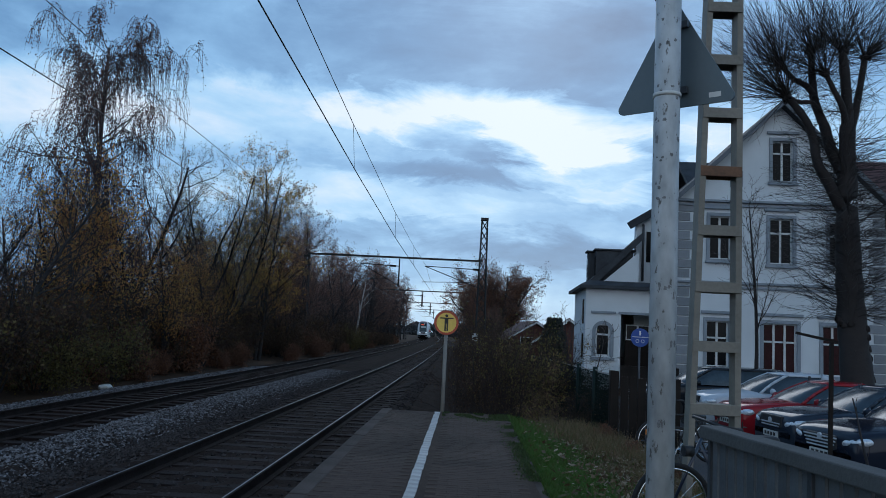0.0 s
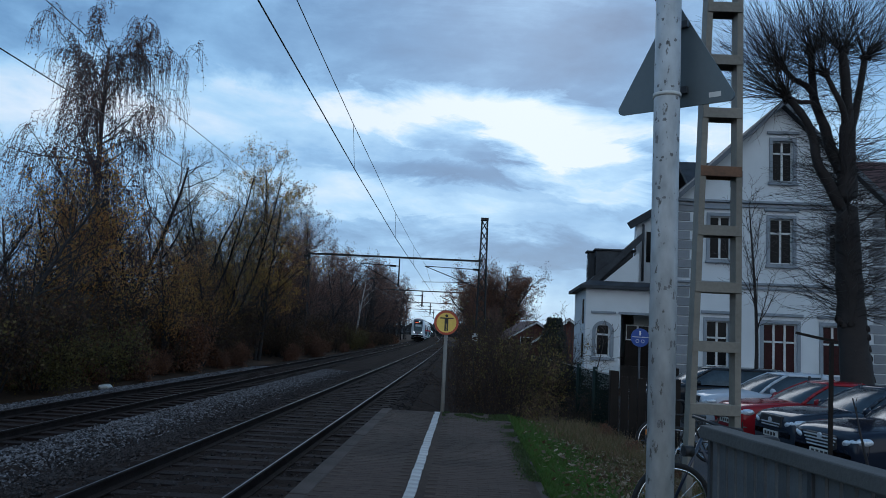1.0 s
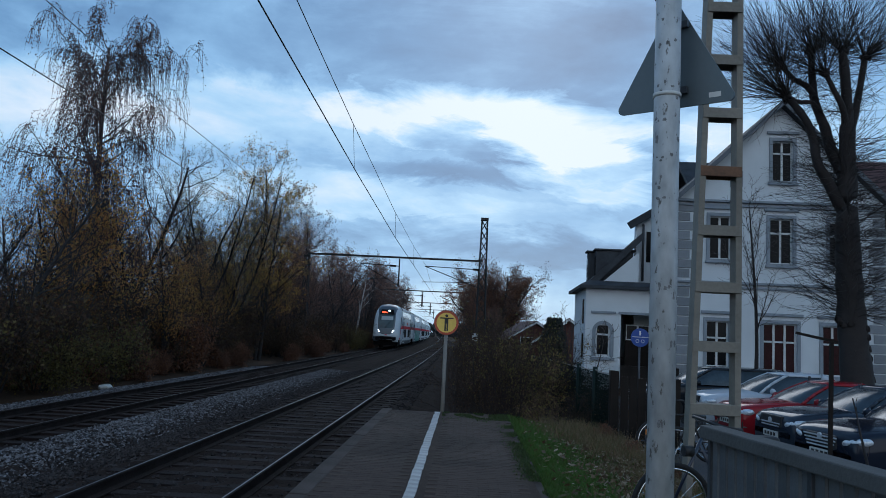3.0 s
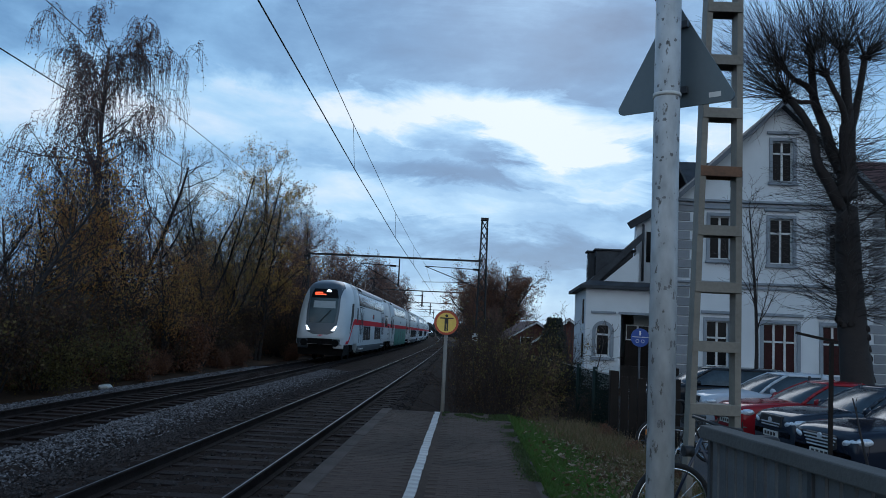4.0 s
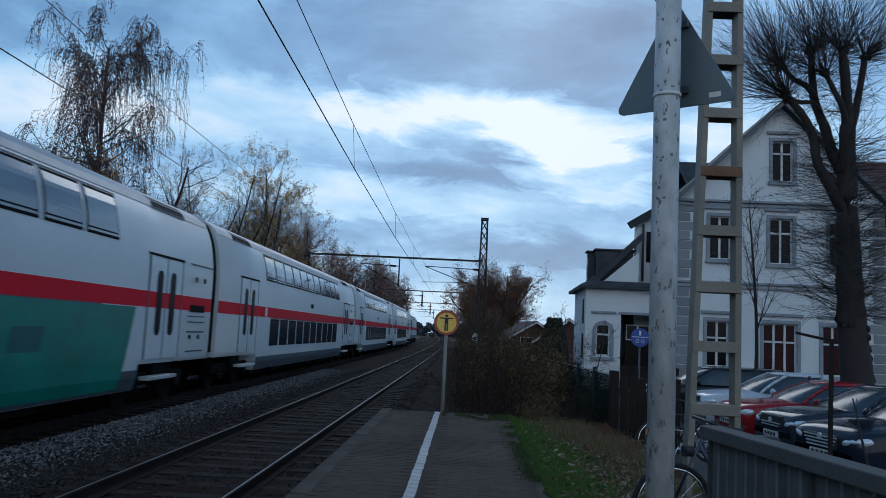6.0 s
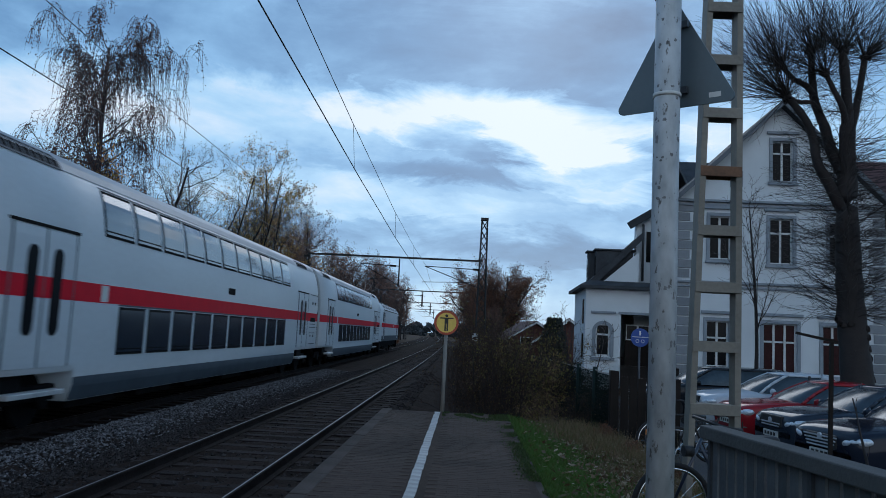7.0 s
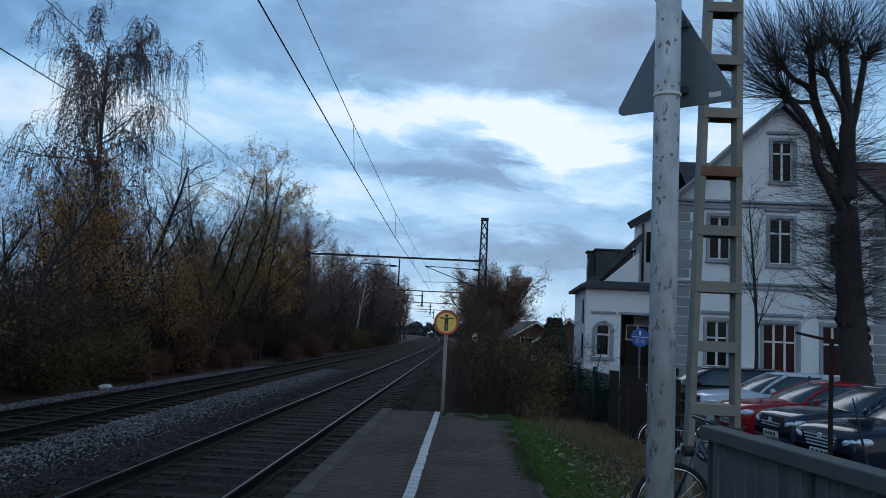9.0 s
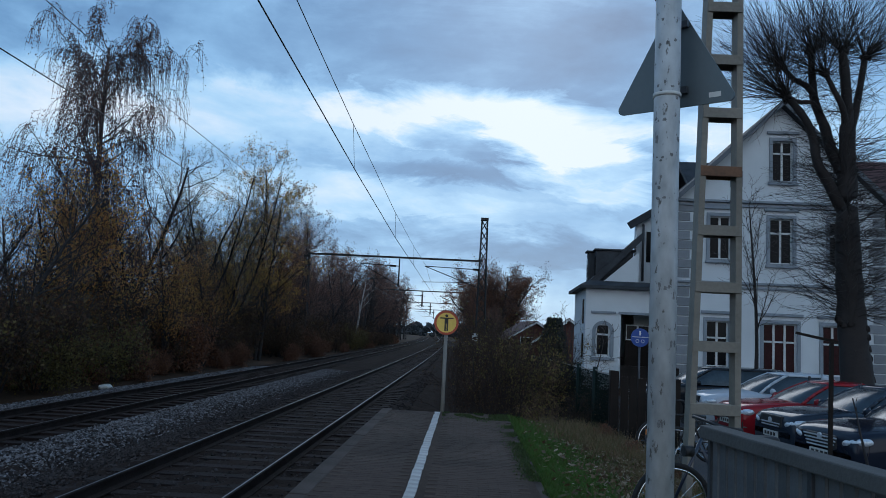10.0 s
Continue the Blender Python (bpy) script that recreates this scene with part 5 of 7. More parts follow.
def make_pole():
    p = thing("sign_pole", "thick weathered galvanised pole carrying a triangular road sign", "pole", pose(1.155, 4.6, 0.0))
    part("shaft", T((0.0, 0, -0.1), (0.0, 0, 5.6), 0.080, 0.074, 28), M_POLE, p, "flaking grey paint on the shaft")
    for z in (3.235, 3.86):
        part("clamp", T((0, 0, z), (0, 0, z + (0.022 if z < 3.5 else 0.03)), 0.083, n=28), M_STICKER if z < 3.5 else M_RAIL, p, "pale clamp band" if z < 3.5 else "rusty clamp band")
    # patches of grime and flaked paint round the shaft
    rp = random.Random(6)
    for z, h, n in ((3.30, 0.03, 5), (3.09, 0.025, 5), (2.99, 0.06, 3), (2.86, 0.03, 6), (2.70, 0.025, 2), (2.60, 0.03, 4), (3.55, 0.04, 3), (3.72, 0.03, 2), (2.1, 0.05, 3), (1.75, 0.06, 4), (1.3, 0.05, 3)):
        for k in range(n):
            bm = bmesh.new()
            a0, zc = rp.uniform(3.5, 6.0), z + rp.gauss(0, 0.015)
            wa, hz = rp.uniform(0.05, 0.19), h * rp.uniform(0.2, 0.55)
            ring = []
            for i in range(12):
                t = 2 * math.pi * i / 12
                j = rp.uniform(0.55, 1.15)
                a, zz = a0 + wa * j * math.cos(t), zc + hz * j * math.sin(t)
                rad = 0.080 - 0.006 * (zz + 0.1) / 5.7 + 0.0012
                ring.append(bm.verts.new((rad * math.cos(a), rad * math.sin(a), zz)))
            c0 = bm.verts.new(((0.080 - 0.006 * (zc + 0.1) / 5.7 + 0.0016) * math.cos(a0), (0.080 - 0.006 * (zc + 0.1) / 5.7 + 0.0016) * math.sin(a0), zc))
            for i in range(12):
                bm.faces.new((c0, ring[i], ring[(i + 1) % 12]))
            part("paint_flake", bm, M_FLAKE, p)
    # triangular plate seen from behind, turned away
    a, b = Vector((0.955 - 1.155, 0.38, 3.24)), Vector((1.49 - 1.155, -0.18 + 0.10, 3.22))
    u = (b - a).normalized()
    n = Vector((-u.y, u.x, 0)).normalized()
    c = (a + b) / 2 + Vector((0.01, 0, -0.012))
    side = (b - a).length * 1.16
    r = 0.035
    flat = [(-side / 2, 0), (side / 2, 0), (0, side * 0.866)]
    cen = (0, side * 0.289)
    pts = []
    for k in range(3):
        px, pz = flat[k]
        dx, dz = cen[0] - px, cen[1] - pz
        l = math.hypot(dx, dz)
        qx, qz = px + dx / l * r * 2, pz + dz / l * r * 2
        a0 = math.atan2(-dz, -dx)
        for i in range(-4, 5):
            an = a0 + i * math.pi / 3 / 4
            pts.append((qx + r * math.cos(an), qz + r * math.sin(an)))
    bm = bmesh.new()
    r0 = [bm.verts.new(c + u * px + Vector((0, 0, pz)) + n * 0.0) for px, pz in pts]
    r1 = [bm.verts.new(c + u * px + Vector((0, 0, pz)) + n * 0.012) for px, pz in pts]
    for i in range(len(pts)):
        bm.faces.new((r0[i], r0[(i + 1) % len(pts)], r1[(i + 1) % len(pts)], r1[i]))
    bm.faces.new(r0[::-1])
    bm.faces.new(r1)
    bmesh.ops.recalc_face_normals(bm, faces=bm.faces[:])
    sg = part("sign_plate", bm, M_SIGNBACK, p, "dark grey back of a triangular road sign")
    for z in (0.10, 0.52):
        part("bracket", beam(bmesh.new(), c - u * 0.1 + Vector((0, 0, z)) - n * 0.02, c + u * 0.1 + Vector((0, 0, z)) - n * 0.02, 0.03, 0.04), M_DARKSTEEL, p)
    bm = bmesh.new()
    q = c + u * side * 0.28 + Vector((0, 0, 0.035))
    for k, (du, dz) in enumerate(((0, 0), (0.075, 0), (0.075, 0.032), (0, 0.032))):
        bm.verts.new(q + u * du + Vector((0, 0, dz)) - n * 0.003)
    bm.faces.new(bm.verts[:])
    part("sticker", bm, M_STICKER, sg)


M_FLAKE = mat("flaked_dark_grime", (0.17, 0.17, 0.175), 0.85, vary=0.5, scale=20, fine=80)
M_POLE = mat("flaking_grey_pole_paint", (0.42, 0.44, 0.46), 0.6, 0.0, vary=0.35, scale=2.2, fine=14, bump=0.25, stretch=(1, 1, 0.45), fine_mix=0.5, spots=(26.0, 0.60, (0.13, 0.125, 0.12)))
make_pole()


def make_ladder_mast():
    m = thing("catenary_mast", "tall grey steel mast of two channels joined by battens", "mast", pose(2.83, 9.0, 0.0))
    lean = 0.0
    zb, zt = -0.3, 8.0

    def xl(z):
        return -0.285 + 0.030 * (z - 0.9)

    def xr(z):
        return 0.285 - 0.001 * (z - 0.9)
    for f, s in ((xl, -1), (xr, 1)):
        bm = bmesh.new()
        prof = [(0, -0.10), (0.068, -0.10), (0.068, -0.085), (0.014, -0.085), (0.014, 0.085), (0.068, 0.085), (0.068, 0.10), (0, 0.10)]
        vs = [[bm.verts.new((f(z) + (a if s < 0 else a - 0.068), b, z)) for a, b in prof] for z in (zb, zt)]
        for i in range(8):
            bm.faces.new((vs[0][i], vs[0][(i + 1) % 8], vs[1][(i + 1) % 8], vs[1][i]))
        bm.faces.new(vs[1])
        bmesh.ops.recalc_face_normals(bm, faces=bm.faces[:])
        part("channel", bm, M_MASTPAINT, m, "grey-brown painted steel channel")
    for i, z in enumerate((1.06, 1.76, 2.43, 3.08, 3.77, 4.46, 5.10, 5.74, 6.38, 7.0)):
        bt = bmesh.new()
        x0, x1 = xl(z) + 0.005, xr(z) - 0.005
        box(bt, x0, x1, -0.114, -0.101, z - 0.06, z + 0.06, 0.004)
        box(bt, x0, x1, -0.1005, 0.1005, z + 0.040, z + 0.0595)
        box(bt, x0, x1, 0.101, 0.114, z - 0.06, z + 0.06, 0.004)
        part("batten", bt, M_MASTRUST if i == 4 else M_MASTPAINT, m, "rusty batten channel" if i == 4 else "")


M_MASTPAINT = mat("mast_paint", (0.19, 0.175, 0.15), 0.7, 0.1, vary=0.25, scale=2, fine=25, bump=0.2)
M_MASTRUST = mat("rusty_steel", (0.16, 0.085, 0.05), 0.85, vary=0.35, scale=3, fine=25, bump=0.3)
make_ladder_mast()


def make_blue_sign():
    s = thing("cycle_path_sign", "round blue sign with white symbols on a thin post", "sign", pose(4.0, 18.0, 0.0))
    part("post", T((0, 0, -0.3), (0, 0, 2.05), 0.026, n=10), M_DARKSTEEL, s)
    part("plate", disc(bmesh.new(), 0, -0.05, -0.04, 1.88, 0.21), M_SIGNBLUE, s)
    bm = bmesh.new()
    box(bm, -0.02, 0.02, -0.054, -0.051, 1.93, 2.03)
    box(bm, -0.19, 0.19, -0.054, -0.051, 1.885, 1.9)
    disc(bm, -0.06, -0.054, -0.051, 1.80, 0.04, 0.03, 14)
    disc(bm, 0.06, -0.054, -0.051, 1.80, 0.04, 0.03, 14)
    part("symbol", bm, M_FRAME, s)


make_blue_sign()


# ---- railing, fence and parking area ----
def make_railing():
    M_BOARD = mat("grey_concrete_rail", (0.078, 0.076, 0.074), 0.85, vary=0.25, scale=1.5, fine=30, bump=0.3)
    r = thing("railing", "grey board railing with upright slats beside the platform", "railing")
    a, b = Vector((1.95, 6.25, 1.15)), Vector((2.53, 2.0, 1.15))
    u = (b - a).normalized()
    q = u.to_track_quat("Y", "Z")
    bm = bmesh.new()
    l = (b - a).length
    box(bm, -0.09, 0.09, 0, l, -0.10, 0.0, 0.012)
    bmesh.ops.transform(bm, matrix=Matrix.Translation(a) @ q.to_matrix().to_4x4(), verts=bm.verts[:])
    part("top_rail", bm, M_BOARD, r, "broad grey top rail")
    me = bpy.data.meshes.new("slat")
    bm = B(-0.012, 0.012, -0.05, 0.05, 0, 0.72, 0.004)
    bm.to_mesh(me)
    bm.free()
    M_SLAT = mat("grey_slat", (0.085, 0.09, 0.098), 0.7, vary=0.25, piece=0.2)
    for i in range(30):
        p = a + u * (0.1 + i * 0.138)
        s = mesh_part("slat", me, M_SLAT, r)
        s.matrix_basis = pose(p.x, p.y, 0.33, 0, 0, 8)
    for k in (0.05, 1.4, 2.8, 4.2):
        p = a + u * k
        part("post", B(p.x - 0.03, p.x + 0.03, p.y - 0.03, p.y + 0.03, -0.1, 1.05, 0.004), M_DARKSTEEL, r)
    part("lower_rail", beam(bmesh.new(), a + Vector((0.03, 0, -0.72)), b + Vector((0.03, 0, -0.72)), 0.04, 0.04), M_DARKSTEEL, r)


make_railing()


def make_marker():
    m = thing("marker_board", "small white marker board on a short post by the line", "sign", pose(0.62, 45.0, -0.3))
    part("post", T((0, 0, -0.2), (0, 0, 1.75), 0.04, n=8), M_GREYSTEEL, m)
    part("board", B(-0.15, 0.15, -0.06, -0.045, 1.7, 2.15, 0.005), M_FRAME, m)
    part("bar", B(-0.09, 0.09, -0.066, -0.0605, 1.85, 1.93), M_SIGNBLK, m)
    s = thing("wooden_stake", "dark wooden stake with a weathered plank nailed on top", "stake", pose(4.2, 9.3, -0.24))
    part("shaft", beam(bmesh.new(), (0.06, 0.0, -0.1), (0.10, 0.0, 2.16), 0.04, 0.04), M_WOODDARK, s)
    part("plank", beam(bmesh.new(), (-0.30, 0.03, 2.21), (0.16, -0.02, 2.12), 0.045, 0.03), M_WOODDARK, s, "weathered brown plank")


make_marker()


def make_fence():
    M_MESH = mat("green_fence_wire", (0.005, 0.011, 0.010), 0.8, 0.0, vary=0.2, bump=0, spec=0.1)
    M_FPOST = mat("green_fence_post", (0.008, 0.018, 0.016), 0.6, vary=0.2, bump=0.05, spec=0.2)
    f = thing("fence", "dark green wire mesh fence with a wire along its top", "fence")
    pts = [(2.84, 15.05), (2.78, 16.6), (2.70, 18.4), (2.62, 20.9), (2.5, 23.4), (2.3, 26.0), (2.1, 28.5)]
    for x, y in pts:
        part("post", T((x, y, -0.4), (x, y, 1.22), 0.055, n=10), M_FPOST, f)
    for (x0, y0), (x1, y1) in zip(pts, pts[1:]):
        bm = bmesh.new()
        for i in range(1, 32):
            t = i / 32
            beam(bm, (x0 + (x1 - x0) * t, y0 + (y1 - y0) * t, -0.25), (x0 + (x1 - x0) * t, y0 + (y1 - y0) * t, 1.12), 0.008, 0.008)
        for i in range(14):
            beam(bm, (x0, y0, -0.2 + i * 0.1), (x1, y1, -0.2 + i * 0.1), 0.008, 0.008)
        part("mesh_panel", bm, M_MESH, f)
        line_curve("top_wire", [(x0, y0, 1.16), ((x0 + x1) / 2, (y0 + y1) / 2, 1.13), (x1, y1, 1.16)], 0.012, M_GREYSTEEL, f)
    g = thing("gate_post", "dark square gate post beside the fence", "post", pose(2.84, 14.85, 0))
    part("shaft", B(-0.08, 0.08, -0.08, 0.08, -0.4, 1.22, 0.01), M_WOODDARK, g)
    w = thing("board_fence", "low dark brown boarded fence beside the wire fence", "fence", pose(2.96, 14.8, 0))
    for i in range(7):
        part("board", B(i * 0.16, i * 0.16 + 0.145, -0.012, 0.012, -0.3, 1.12 + 0.02 * math.sin(i * 2.1)), M_WOODDARK, w)


make_fence()


def make_parking():
    vs = [(3.4, -6, -0.235), (40, -6, -0.235), (40, 29.5, -0.235), (3.4, 29.5, -0.235)]
    tagged(soup("parking_area", vs, [(0, 1, 2, 3)], M_ASPHALT), "dark asphalt parking area in front of the house", "pavement", kind="structure")


make_parking()


# ---- parked cars ----
M_TYRE = mat("tyre_rubber", (0.015, 0.015, 0.016), 0.9, vary=0.2)
M_RIM = mat("alloy_rim", (0.45, 0.46, 0.48), 0.35, 0.8, vary=0.1)
M_CARGLASS = mat("car_glass", (0.035, 0.05, 0.065), 0.2, vary=0.3, bump=0, coat=0.0, spec=0.45)
M_HEADLAMP = mat("clear_headlamp", (0.62, 0.66, 0.72), 0.2, 0.25, vary=0.3, scale=22, fine=40, bump=0.2, coat=1.0)
M_CHROME = mat("chrome", (0.7, 0.72, 0.74), 0.15, 1.0, vary=0.05, bump=0)
M_GRILLE = mat("bright_grille_trim", (0.62, 0.65, 0.70), 0.3, 0.35, vary=0.1, bump=0)
M_PLATE = mat("white_number_plate", (0.55, 0.55, 0.53), 0.5, vary=0.08, bump=0)
M_TRIMBLACK = mat("black_plastic", (0.015, 0.015, 0.017), 0.6, vary=0.2)


def paint(name, col):
    return mat(name, col, 0.10, 0.0, vary=0.05, bump=0.0, coat=0.0, spec=0.28)


def make_car(x, y, turn, colour, label, L=4.2, W=1.76, H=1.46, wagon=False, grille="slats"):
    c = thing("car", label, "car", pose(x, y, -0.235, 0, 0, turn - 90), group="cars parked in a row")
    w = W / 2
    k = H / 1.46
    st = [(0.0, 0.74, 0.68, 0.34), (0.015, 0.80, 0.76, 0.26), (0.06, 0.865, 0.815, 0.21), (0.15, 0.915, 0.86, 0.19), (0.32, 0.955, 0.895, 0.18), (0.6, 0.98, 0.93, 0.18), (0.9, 0.995, 0.955, 0.18), (1.15, 1.0, 0.97, 0.18),
          (2.2, 1.0, 0.99, 0.18), (3.3, 1.0, 1.01, 0.18), (L - 0.4, 0.97, 1.02, 0.2), (L - 0.12, 0.9, 0.98, 0.26), (L, 0.78, 0.8, 0.32)]
    bm = bmesh.new()
    prev = None
    for s, f, zt, zb in st:
        a = w * f
        zt *= k
        half = [(a * 0.88, zb), (a * 0.97, zb + 0.07), (a * 0.995, zb + 0.20), (a, zt * 0.66), (a * 0.99, zt * 0.78), (a * 0.972, zt - 0.10), (a * 0.935, zt - 0.05), (a * 0.86, zt - 0.015), (a * 0.70, zt + 0.012), (a * 0.35, zt + 0.034), (0, zt + 0.04)]
        ring = [bm.verts.new((px, s, pz)) for px, pz in half] + [bm.verts.new((-px, s, pz)) for px, pz in reversed(half[:-1])]
        if prev:
            n = len(ring)
            for i in range(n):
                f2 = bm.faces.new((prev[i], prev[(i + 1) % n], ring[(i + 1) % n], ring[i]))
                f2.smooth = True
        else:
            bm.faces.new(ring[::-1]).smooth = True
        prev = ring
    bm.faces.new(prev)
    bmesh.ops.recalc_face_normals(bm, faces=bm.faces[:])
    part("body", bm, colour, c)
    # cabin: curved glass under a vaulted roof
    zb = 0.97 * k
    s0, s1, s2, s3 = 1.18, 1.95, (L - 0.50 if wagon else L - 0.95), L - 0.16
    base = [(0.0, s0 - 0.10), (w * 0.5, s0 - 0.04), (w * 0.84, s0 + 0.12), (w * 0.92, s0 + 0.6), (w * 0.935, 2.5), (w * 0.90, s3 - 0.3), (w * 0.55, s3), (0.0, s3 + 0.03)]
    top = [(0.0, s1 - 0.06), (w * 0.36, s1 - 0.03), (w * 0.60, s1 + 0.07), (w * 0.665, s1 + 0.4), (w * 0.69, 2.5), (w * 0.65, s2 - 0.25), (w * 0.40, s2), (0.0, s2 + 0.02)]

    def cabin_ring(bm, u, z):
        rr = []
        for (bx, bs), (tx, ts) in zip(base, top):
            e = u - 0.10 * math.sin(math.pi * u)
            rr.append((bx + (tx - bx) * e, bs + (ts - bs) * e))
        pts = rr + [(-px, s) for px, s in reversed(rr[1:-1])]
        return [bm.verts.new((px, s, z - 0.03 * (px / w) ** 2 * u)) for px, s in pts]
    bm = bmesh.new()
    zr = H - 0.05
    rows = [cabin_ring(bm, u, zb + (zr - zb) * u) for u in (0, 0.25, 0.5, 0.75, 1.0)]
    n = len(rows[0])
    for lo, hi in zip(rows, rows[1:]):
        for i in range(n):
            bm.faces.new((lo[i], lo[(i + 1) % n], hi[(i + 1) % n], hi[i])).smooth = True
    bm.faces.new(rows[-1])
    bmesh.ops.recalc_face_normals(bm, faces=bm.faces[:])
    part("glasshouse", bm, M_CARGLASS, c, "dark reflecting windscreen and side glass")
    bm = bmesh.new()
    rows = []
    for f, dz in ((1.05, -0.025), (1.03, 0.004), (0.92, 0.028), (0.7, 0.044), (0.35, 0.05)):
        mid = (s1 + s2) / 2
        tp = top + [(-px, s) for px, s in reversed(top[1:-1])]
        rows.append([bm.verts.new((px * f, mid + (s - mid) * f, zr + dz - 0.03 * (px * f / w) ** 2)) for px, s in tp])
    for lo, hi in zip(rows, rows[1:]):
        for i in range(n):
            bm.faces.new((lo[i], lo[(i + 1) % n], hi[(i + 1) % n], hi[i])).smooth = True
    bm.faces.new(rows[-1]).smooth = True
    bm.faces.new(rows[0][::-1])
    bmesh.ops.recalc_face_normals(bm, faces=bm.faces[:])
    part("roof", bm, colour, c)
    for s in (-1, 1):
        # pillars bowed like the glass
        def bowed(i, r0, r1, q):
            (bx, bs), (tx, ts) = base[i], top[i]
            pts = []
            for u in (0, 0.25, 0.5, 0.75, 1.0):
                e = u - 0.10 * math.sin(math.pi * u)
                px = bx + (tx - bx) * e
                pts.append(Vector((s * (px + 0.004), bs + (ts - bs) * e, zb - 0.015 + (zr - zb + 0.01) * u - 0.03 * (px / w) ** 2 * u)))
            for p0, p1 in zip(pts, pts[1:]):
                tube(q, p0, p1, r0, r1, n=8)
            return q
        part("a_pillar", bowed(2, 0.034, 0.034, bmesh.new()), colour, c)
        part("b_pillar", bowed(4, 0.035, 0.035, bmesh.new()), M_TRIMBLACK, c)
        part("c_pillar", bowed(5, 0.085, 0.085, bmesh.new()), colour, c)
        mr = bmesh.new()
        bmesh.ops.create_uvsphere(mr, u_segments=12, v_segments=8, radius=0.1, matrix=Matrix.Translation((s * (w + 0.08), 1.5, zb + 0.05)) @ Matrix.Diagonal((1.1, 0.6, 0.75, 1)))
        part("wing_mirror", mr, colour, c)
        # headlamp wrapped round the corner
        hb = bmesh.new()
        bmesh.ops.create_uvsphere(hb, u_segments=16, v_segments=10, radius=1.0, matrix=Matrix.Translation((s * w * 0.71, 0.14, 0.71 * k)) @ Matrix.Rotation(s * 0.42, 4, "Z") @ Matrix.Rotation(s * -0.16, 4, "Y") @ Matrix.Diagonal((0.24, 0.13, 0.088, 1)))
        for f in hb.faces:
            f.smooth = True
        part("headlight", hb, M_HEADLAMP, c, "clear glass headlight")
        for yy in (0.82, L - 0.78):
            t = bmesh.new()
            tube(t, (s * (w - 0.2), yy, 0.31), (s * (w + 0.005), yy, 0.31), 0.31, n=24)
            wh = part("wheel", t, M_TYRE, c)
            part("rim", T((s * (w - 0.02), yy, 0.31), (s * (w + 0.012), yy, 0.31), 0.2, n=20), M_RIM, wh)
        part("sill_line", B(min(s * (w + 0.002), s * (w + 0.014)), max(s * (w + 0.002), s * (w + 0.014)), 1.2, L - 1.1, 0.55 * k, 0.60 * k), M_TRIMBLACK, c)
    gz = (0.56 if grille == "slats" else 0.61) * k
    g = part("grille", B(-0.38, 0.38, -0.02, 0.12, gz, gz + 0.21, 0.02), M_TRIMBLACK, c)
    for i in range(4 if grille == "slats" else 2):
        part("grille_bar", B(-0.41 + 0.03 * (3 - i), 0.41 - 0.03 * (3 - i), -0.035, -0.0205, gz + 0.015 + i * 0.05, gz + 0.035 + i * 0.05), M_GRILLE, g, "chrome grille bar")
    part("emblem", disc(bmesh.new(), 0, -0.04, -0.015, 0.73 * k, 0.05, n=20), M_GRILLE, c)
    part("lower_intake", B(-0.62, 0.62, 0.0, 0.12, 0.25, 0.36, 0.02), M_TRIMBLACK, c)
    pl = part("number_plate", B(-0.26, 0.26, -0.03, 0.0, 0.42, 0.53, 0.004), M_PLATE, c, "white plate with dark bars")
    for i in range(4):
        part("plate_bar", B(-0.2 + i * 0.11, -0.13 + i * 0.11, -0.034, -0.0305, 0.445, 0.505), M_SIGNBLK, pl)
    return c


BLUEBLACK = paint("blue_black_paint", (0.012, 0.016, 0.028))
make_car(5.52, 12.3, 9, BLUEBLACK, "dark blue saloon with a chrome slatted grille", 4.7, 1.84, 1.45)
make_car(5.70, 14.7, 5, paint("dark_blue_grey_paint", (0.022, 0.03, 0.045)), "dark blue-grey hatchback with clear headlights", 4.2, 1.76, 1.44, grille="two")
make_car(5.62, 16.95, 4, paint("red_paint", (0.24, 0.012, 0.018)), "small red hatchback with oval headlights", 3.8, 1.66, 1.39, grille="two")
make_car(5.6, 19.2, 2, paint("silver_paint", (0.42, 0.46, 0.52)), "silver hatchback parked beside the red one", 4.0, 1.72, 1.47, grille="two")
make_car(4.7, 21.9, 2, paint("black_paint", (0.01, 0.012, 0.016)), "black estate car at the end of the row", 4.6, 1.78, 1.46, True, grille="two")


# ---- bicycles ----
def hoop(y, z, big, small, n=40, m=8):
    """A closed ring that rolls along y."""
    bm = bmesh.new()
    rows = [[bm.verts.new((small * math.sin(2 * math.pi * k / m), y + (big + small * math.cos(2 * math.pi * k / m)) * math.cos(2 * math.pi * i / n),
                           z + (big + small * math.cos(2 * math.pi * k / m)) * math.sin(2 * math.pi * i / n))) for k in range(m)] for i in range(n)]
    for i in range(n):
        for k in range(m):
            bm.faces.new((rows[i][k], rows[i][(k + 1) % m], rows[(i + 1) % n][(k + 1) % m], rows[(i + 1) % n][k])).smooth = True
    bmesh.ops.recalc_face_normals(bm, faces=bm.faces[:])
    return bm


